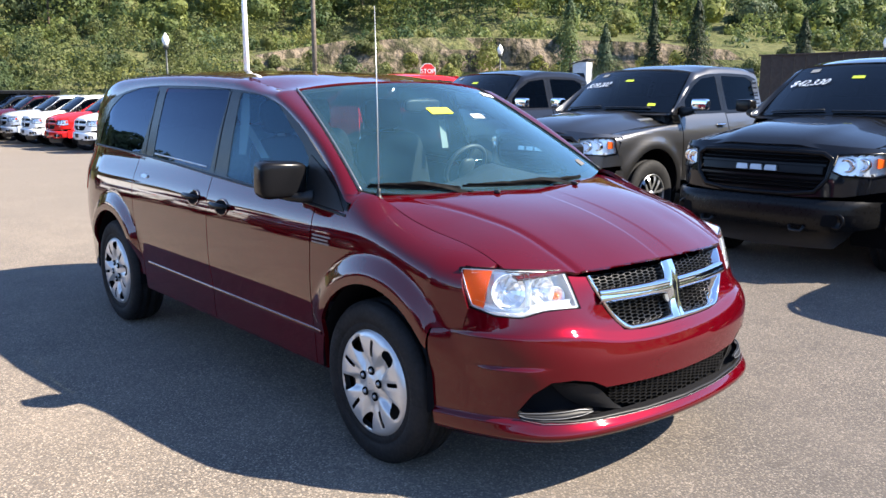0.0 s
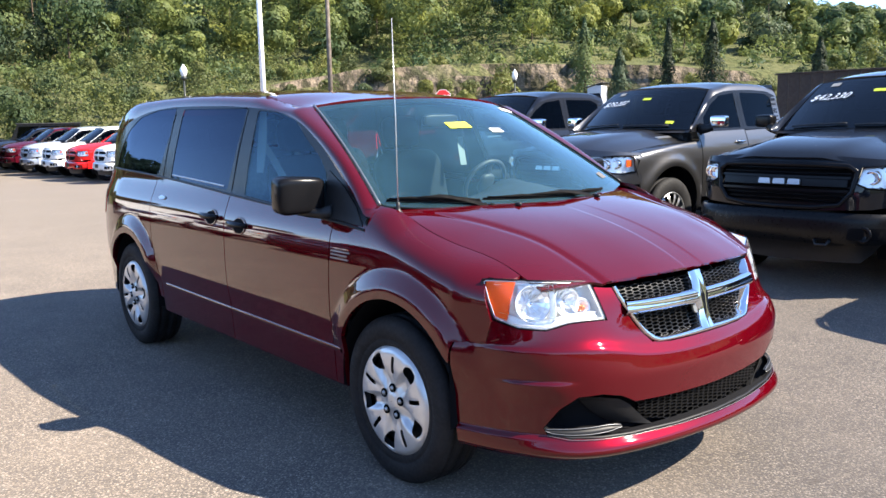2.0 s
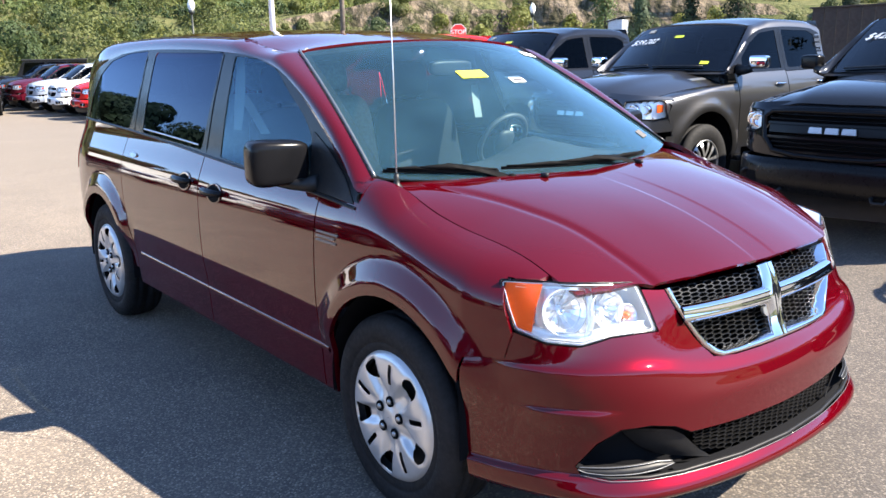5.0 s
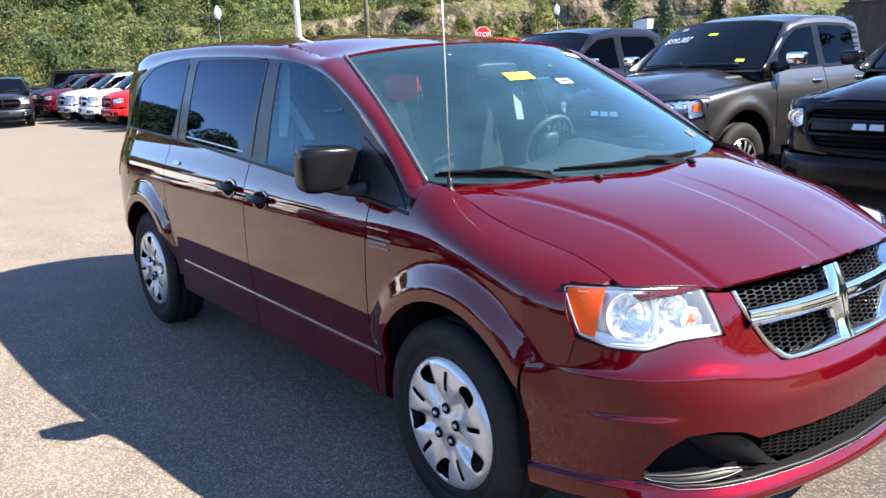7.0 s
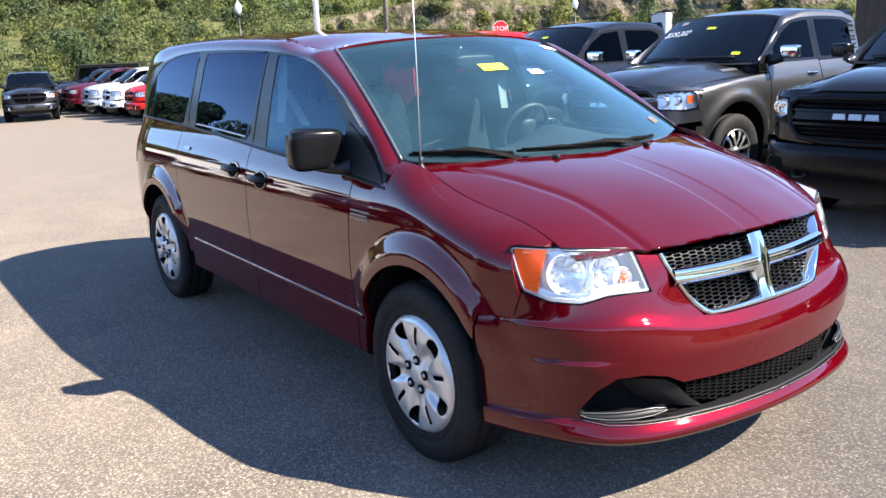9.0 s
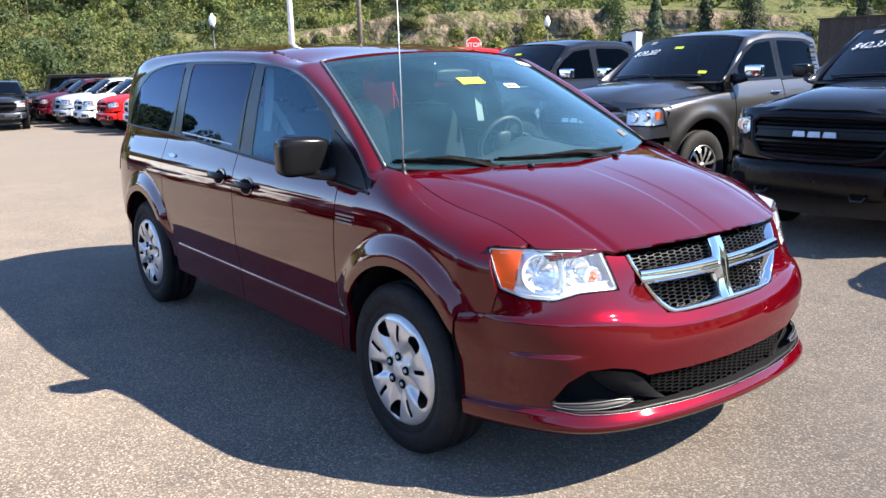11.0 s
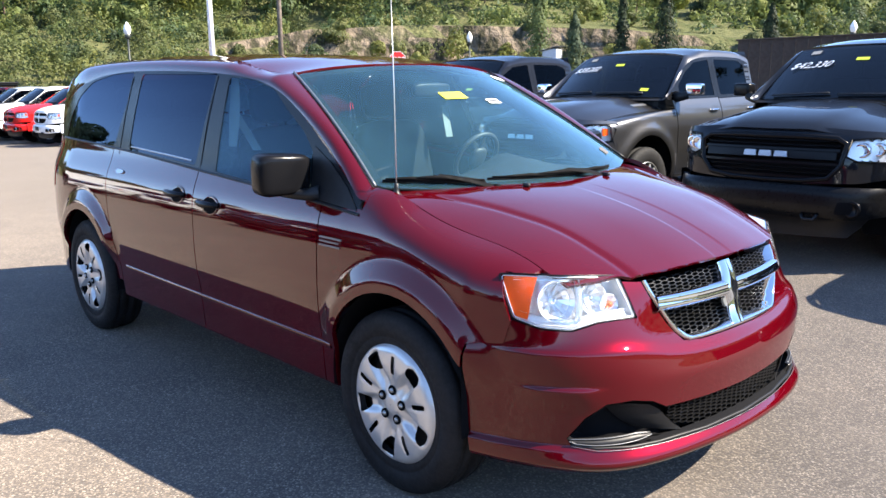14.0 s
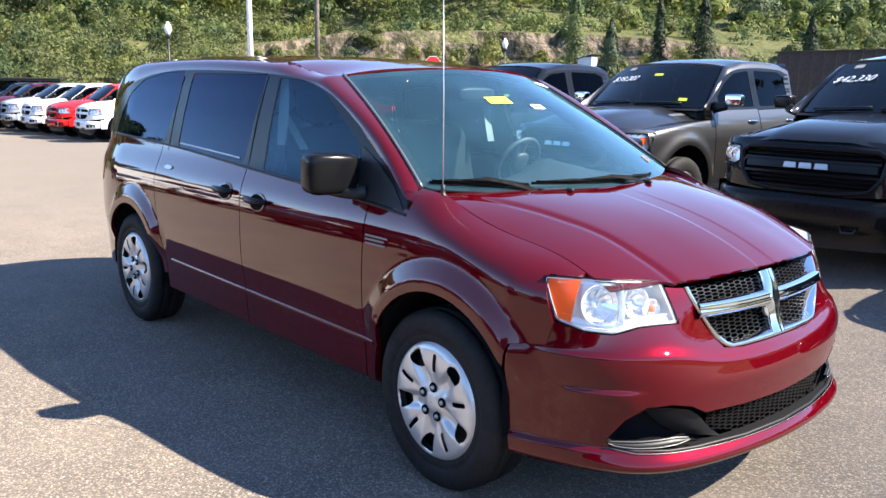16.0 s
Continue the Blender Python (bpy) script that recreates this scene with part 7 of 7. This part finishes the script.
    part("tailgate", tp("tg", lambda: box((-5.2, 0, 1.03), (0.06, 1.86, 0.66), 0.02)), paint, t)
    part("frame", tp("frame", lambda: box((-2.5, 0, 0.5), (5.2, 1.2, 0.2), 0.04)), CAVITY, t)
    part("cabin", tp("cabin", lambda: join(box((-1.25, 0, 1.2), (0.6, 1.6, 0.3), 0.08), box((-2.2, 0, 0.75), (1.5, 1.7, 0.2), 0.05))), DASH, t)
    for x, y in ((-1.95, -0.4), (-1.95, 0.4), (-2.75, -0.4), (-2.75, 0.4)):
        part("seat", tp("st%s%s" % (x, y), lambda: join(pillow((x + 0.2, y, 0.98), (0.5, 0.56, 0.18), 0.4), pillow((x, y, 1.25), (0.16, 0.54, 0.6), 0.4), pillow((x - 0.02, y, 1.65), (0.1, 0.28, 0.18), 0.5))), CLOTH, t)
    # tags on the glass
    if style != "classic":
        def ws_card(nm, u0, u1, v0, v1, material, lb):
            part(nm, tp("tag%s%s" % (u0, v0), lambda: patch(lambda u, v: Vector(ts_ws(u, v)) + Vector((0.004, 0, 0.005)), [(u0, v0), (u1, v0), (u1, v1), (u0, v1)], 0.2, 0.2, 0.0, (1, 0, 1))), material, t, lb)
        ws_card("windshield_tag", -0.05, 0.11, 0.67, 0.725, LIME, "lime yellow stock tag")
        ws_card("windshield_tag", -0.76, -0.62, 0.85, 0.92, PALE_TRIM, "white paper label")
        if style == "grey":
            ws_card("inspection_sticker", 0.63, 0.74, 0.13, 0.185, LIME, "yellow sticker")
            part("hood_badge", tp("hbadge", lambda: patch(lambda x, y: (x, y, t_hoodz(x, y) + 0.008), [(-0.84, 0.66), (-0.58, 0.66), (-0.58, 0.71), (-0.84, 0.71)], 0.1, 0.05, 0.006, (0, 0, 1))), SATIN, t, "plain silver badge block")
    if price:
        cu = bpy.data.curves.new("price_lettering", "FONT")
        cu.body, cu.size, cu.shear, cu.align_x, cu.align_y = price, 0.135, 0.35, "CENTER", "CENTER"
        cu.materials.append(WHITE_MARKER)
        ob = new("price_lettering", cu)
        ob.parent = t
        c, e1, e2 = Vector(ts_ws(-0.6, 0.6)), Vector(ts_ws(-0.46, 0.55)) - Vector(ts_ws(-0.66, 0.55)), Vector(ts_ws(-0.56, 0.6)) - Vector(ts_ws(-0.56, 0.5))
        e1.normalize()
        n = e1.cross(e2).normalized()
        e2 = n.cross(e1)
        ob.matrix_basis = Matrix(((e1.x, e2.x, n.x, c.x + n.x * 0.012), (e1.y, e2.y, n.y, c.y + n.y * 0.012), (e1.z, e2.z, n.z, c.z + n.z * 0.012), (0, 0, 0, 1)))
        ob["label"] = "white marker price on the glass"
    return t


GREY_PAINT = car_paint("granite_grey_paint", (0.1, 0.1, 0.105), 0.95, 0.37, 1.48)
BLACK_PAINT = car_paint("black_paint", (0.009, 0.01, 0.013), 0.3, 0.42, 1.42)
NAVY_PAINT = car_paint("dark_navy_paint", (0.009, 0.01, 0.014), 0.2, 0.4, 1.45)
WHITE_PAINT = car_paint("white_paint", (0.78, 0.78, 0.77), 0.0, 0.4)
SILVER_PAINT = car_paint("silver_paint", (0.55, 0.58, 0.63), 0.5, 0.35)
RED_PAINT = car_paint("bright_red_paint", (0.55, 0.012, 0.012), 0.0, 0.4)
WINE_PAINT = car_paint("wine_red_paint", (0.075, 0.004, 0.012), 0.3, 0.4)
ROW = "pickup trucks parked in a row"
pickup("black pickup truck, black grille, white marker price on its windshield", pose(-0.98, 4.45, 0, 0, 0, -90), BLACK_PAINT, BLACK_GLOSS, SATIN_BLACK, "black", ROW, STEEL, "$42,330")
pickup("dark granite grey pickup truck with chrome mirrors and a marker price", pose(-4.0, 4.75, 0, 0, 0, -90), GREY_PAINT, BLACK_GLOSS, GREY_PAINT, "grey", ROW, SATIN, "$39,202")
pickup("very dark pickup truck behind the grey one", pose(-7.0, 4.8, 0, 0, 0, -90), NAVY_PAINT, CHROME, CHROME, "grey", ROW)
pickup("bright red pickup truck mostly hidden behind the others", pose(-10.3, 5.0, 0, 0, 0, -90), RED_PAINT, CHROME, CHROME, "classic", ROW)
FAR = "pickup trucks parked far off across the lot"
far_row = [("white pickup truck with a crosshair grille", WHITE_PAINT, -26.6, 6.65), ("bright red pickup truck with a crosshair grille", RED_PAINT, -29.4, 6.5), ("white pickup truck with dark grille openings", WHITE_PAINT, -32.2, 6.4), ("silver white pickup truck", SILVER_PAINT, -35.0, 6.25), ("wine red pickup truck in the far row", WINE_PAINT, -38.2, 6.1), ("dark navy pickup truck in the far row", NAVY_PAINT, -41.2, 6.1)]
for lb, pt, x, y in far_row:
    pickup(lb + " far across the lot", pose(x, y, ground_z(x, y), 0, 0, -90), pt, pt if pt is not NAVY_PAINT else CHROME, pt, "classic", FAR)
pickup("dark grey pickup truck facing across the lot", pose(-34.6, 3.55, ground_z(-34, 2), 0, 0, -12), GREY_PAINT, BLACK_GLOSS, GREY_PAINT, "classic", FAR)
pickup("dark pickup truck facing across the lot", pose(-31.8, -0.6, ground_z(-31, 0), 0, 0, -12), BLACK_PAINT, CHROME, CHROME, "classic", FAR)
pickup("dark pickup truck at the end of the near row", pose(1.75, 3.97, 0, 0, 0, -90), BLACK_PAINT, BLACK_GLOSS, SATIN_BLACK, "black", ROW, STEEL)


def boxy_suv(label, at, paint):
    t = thing("boxy_suv", label, "suv", at)
    part("body", box((-1.5, 0, 0.88), (4.2, 1.8, 0.66), 0.07, 3), paint, t)
    part("lower_cladding", box((-1.5, 0, 0.62), (4.22, 1.83, 0.3), 0.04, 2), BLACK_TRIM, t)
    part("hood", box((0.1, 0, 1.18), (1.2, 1.5, 0.12), 0.04, 3), paint, t)
    cab = [(-0.75, 1.18), (-1.05, 1.8), (-3.45, 1.82), (-3.55, 1.18)]
    part("cabin_shell", plate(cab, lambda u, v, d: (u, 0.76 - d, v), 1.52), paint, t)
    part("roof", box((-2.25, 0, 1.84), (2.5, 1.56, 0.07), 0.03, 2), BLACK_TRIM, t)
    for sg in (1, -1):
        for xa, xb in ((-1.0, -1.85), (-1.95, -2.65), (-2.75, -3.42)):
            part("window", plate(rounded([(xa, 1.27), (xa - 0.12 * (xa > -1.5), 1.74), (xb, 1.74), (xb, 1.27)], 0.03, 2), lambda u, v, d: (u, sg * (0.77 - d), v), 0.012), TINTED, t)
        for cx in (0.05, -2.75):
            part("wheel_flare", moved(revolve([(0.42, -0.1), (0.5, -0.1), (0.5, 0.1), (0.42, 0.1)], 30, "y"), pose(cx, -sg * 0.88, 0.5)), BLACK_TRIM, t)
            wh = part("wheel", TRUCK_BARREL, CAVITY, t, at=pose(cx, -sg * 0.82, 0.412, 0, 0, 0 if sg > 0 else 180))
            part("tyre", TRUCK_TYRE, RUBBER, wh)
            part("rim", TRUCK_RIM, SATIN, wh, at=pose(0, -0.11, 0))
        part("headlight", moved(revolve([(0.0, 0.02), (0.09, 0.012), (0.1, 0.0)], 20, "x"), pose(0.6, sg * 0.6, 1.0)), CHROME, t)
    part("windshield", plate([(-0.68, 1.24), (0.68, 1.24), (0.64, 1.76), (-0.64, 1.76)], lambda u, v, d: (-0.755 - (v - 1.2) * 0.49 - d, u, v), 0.01), TRUCK_GLASS, t)
    part("front_bumper", box((0.72, 0, 0.6), (0.24, 1.7, 0.2), 0.04, 2), BLACK_TRIM, t)
    part("rear_bumper", box((-3.68, 0, 0.6), (0.2, 1.7, 0.2), 0.04, 2), BLACK_TRIM, t)
    grl = part("grille", box((0.605, 0, 1.0), (0.03, 0.8, 0.3), 0.01, 1), BLACK_GLOSS, t)
    for i in range(7):
        part("slot", box((0.625, -0.3 + 0.1 * i, 1.0), (0.02, 0.05, 0.24), 0.005, 1), CAVITY, grl)


sv = spot(169.0, 46.0)
boxy_suv("boxy black off-road vehicle parked behind the far row", pose(sv.x, sv.y, ground_z(sv.x, sv.y), 0, 0, -103) @ Matrix.Scale(1.16, 4), BLACK_PAINT)
MIRRORED = "pickup trucks across the lane"
for x, y, pt, lb in ((7.0, -7.0, NAVY_PAINT, "dark navy pickup truck across the lane"), (3.0, -6.8, BLACK_PAINT, "black pickup truck across the lane"), (-1.0, -6.5, BLACK_PAINT, "black pickup truck across the lane"), (-5.0, -6.3, NAVY_PAINT, "dark navy pickup truck across the lane"), (-9.2, -6.3, BLACK_PAINT, "black pickup truck across the lane"), (-13.6, -6.9, WHITE_PAINT, "white pickup truck across the lane"), (-17.8, -6.8, WHITE_PAINT, "white pickup truck across the lane")):
    pickup(lb, pose(x, y, ground_z(x, y), 0, 0, 70), pt, CHROME, pt, "classic", MIRRORED)

boxy_suv("boxy black off-road vehicle standing sideways across the lane", pose(-22.5, -8.6, ground_z(-22.5, -8.6), 0, 0, -68), BLACK_PAINT)


def box_trailer(label, at):
    """A long white cargo trailer with ribbed sides on two axles."""
    t = thing("cargo_trailer", label, "trailer", at)
    part("body", box((0, 0, 2.0), (9.5, 2.4, 2.5), 0.05, 2), WHITE_PAINT, t)
    part("lower_rail", box((0, 0, 0.7), (9.5, 2.44, 0.14), 0.02, 1), GALV, t)
    part("roof_rail", box((0, 0, 3.26), (9.55, 2.46, 0.08), 0.02, 1), GALV, t)
    for sg in (1, -1):
        for i in range(9):
            part("rib", box((-4.2 + 1.05 * i, sg * 1.21, 2.0), (0.05, 0.03, 2.4), 0.008, 1), WHITE_PAINT, t)
        for cx in (-1.6, -0.6):
            wh = part("wheel", TRUCK_BARREL, CAVITY, t, at=pose(cx, -sg * 1.05, 0.412, 0, 0, 0 if sg > 0 else 180))
            part("tyre", TRUCK_TYRE, RUBBER, wh)
            part("rim", TRUCK_RIM, SATIN, wh, at=pose(0, -0.11, 0))
    part("landing_leg", box((3.4, 0.6, 0.35), (0.12, 0.12, 0.7), 0.01, 1), STEEL, t)
    part("landing_leg", box((3.4, -0.6, 0.35), (0.12, 0.12, 0.7), 0.01, 1), STEEL, t)


# unseen; added so that the van's side mirrors a white strip
box_trailer("long white cargo trailer out of view, added for the van's reflections", pose(-28.0, -12.5, ground_z(-28, -12.5), 0, 0, 112))
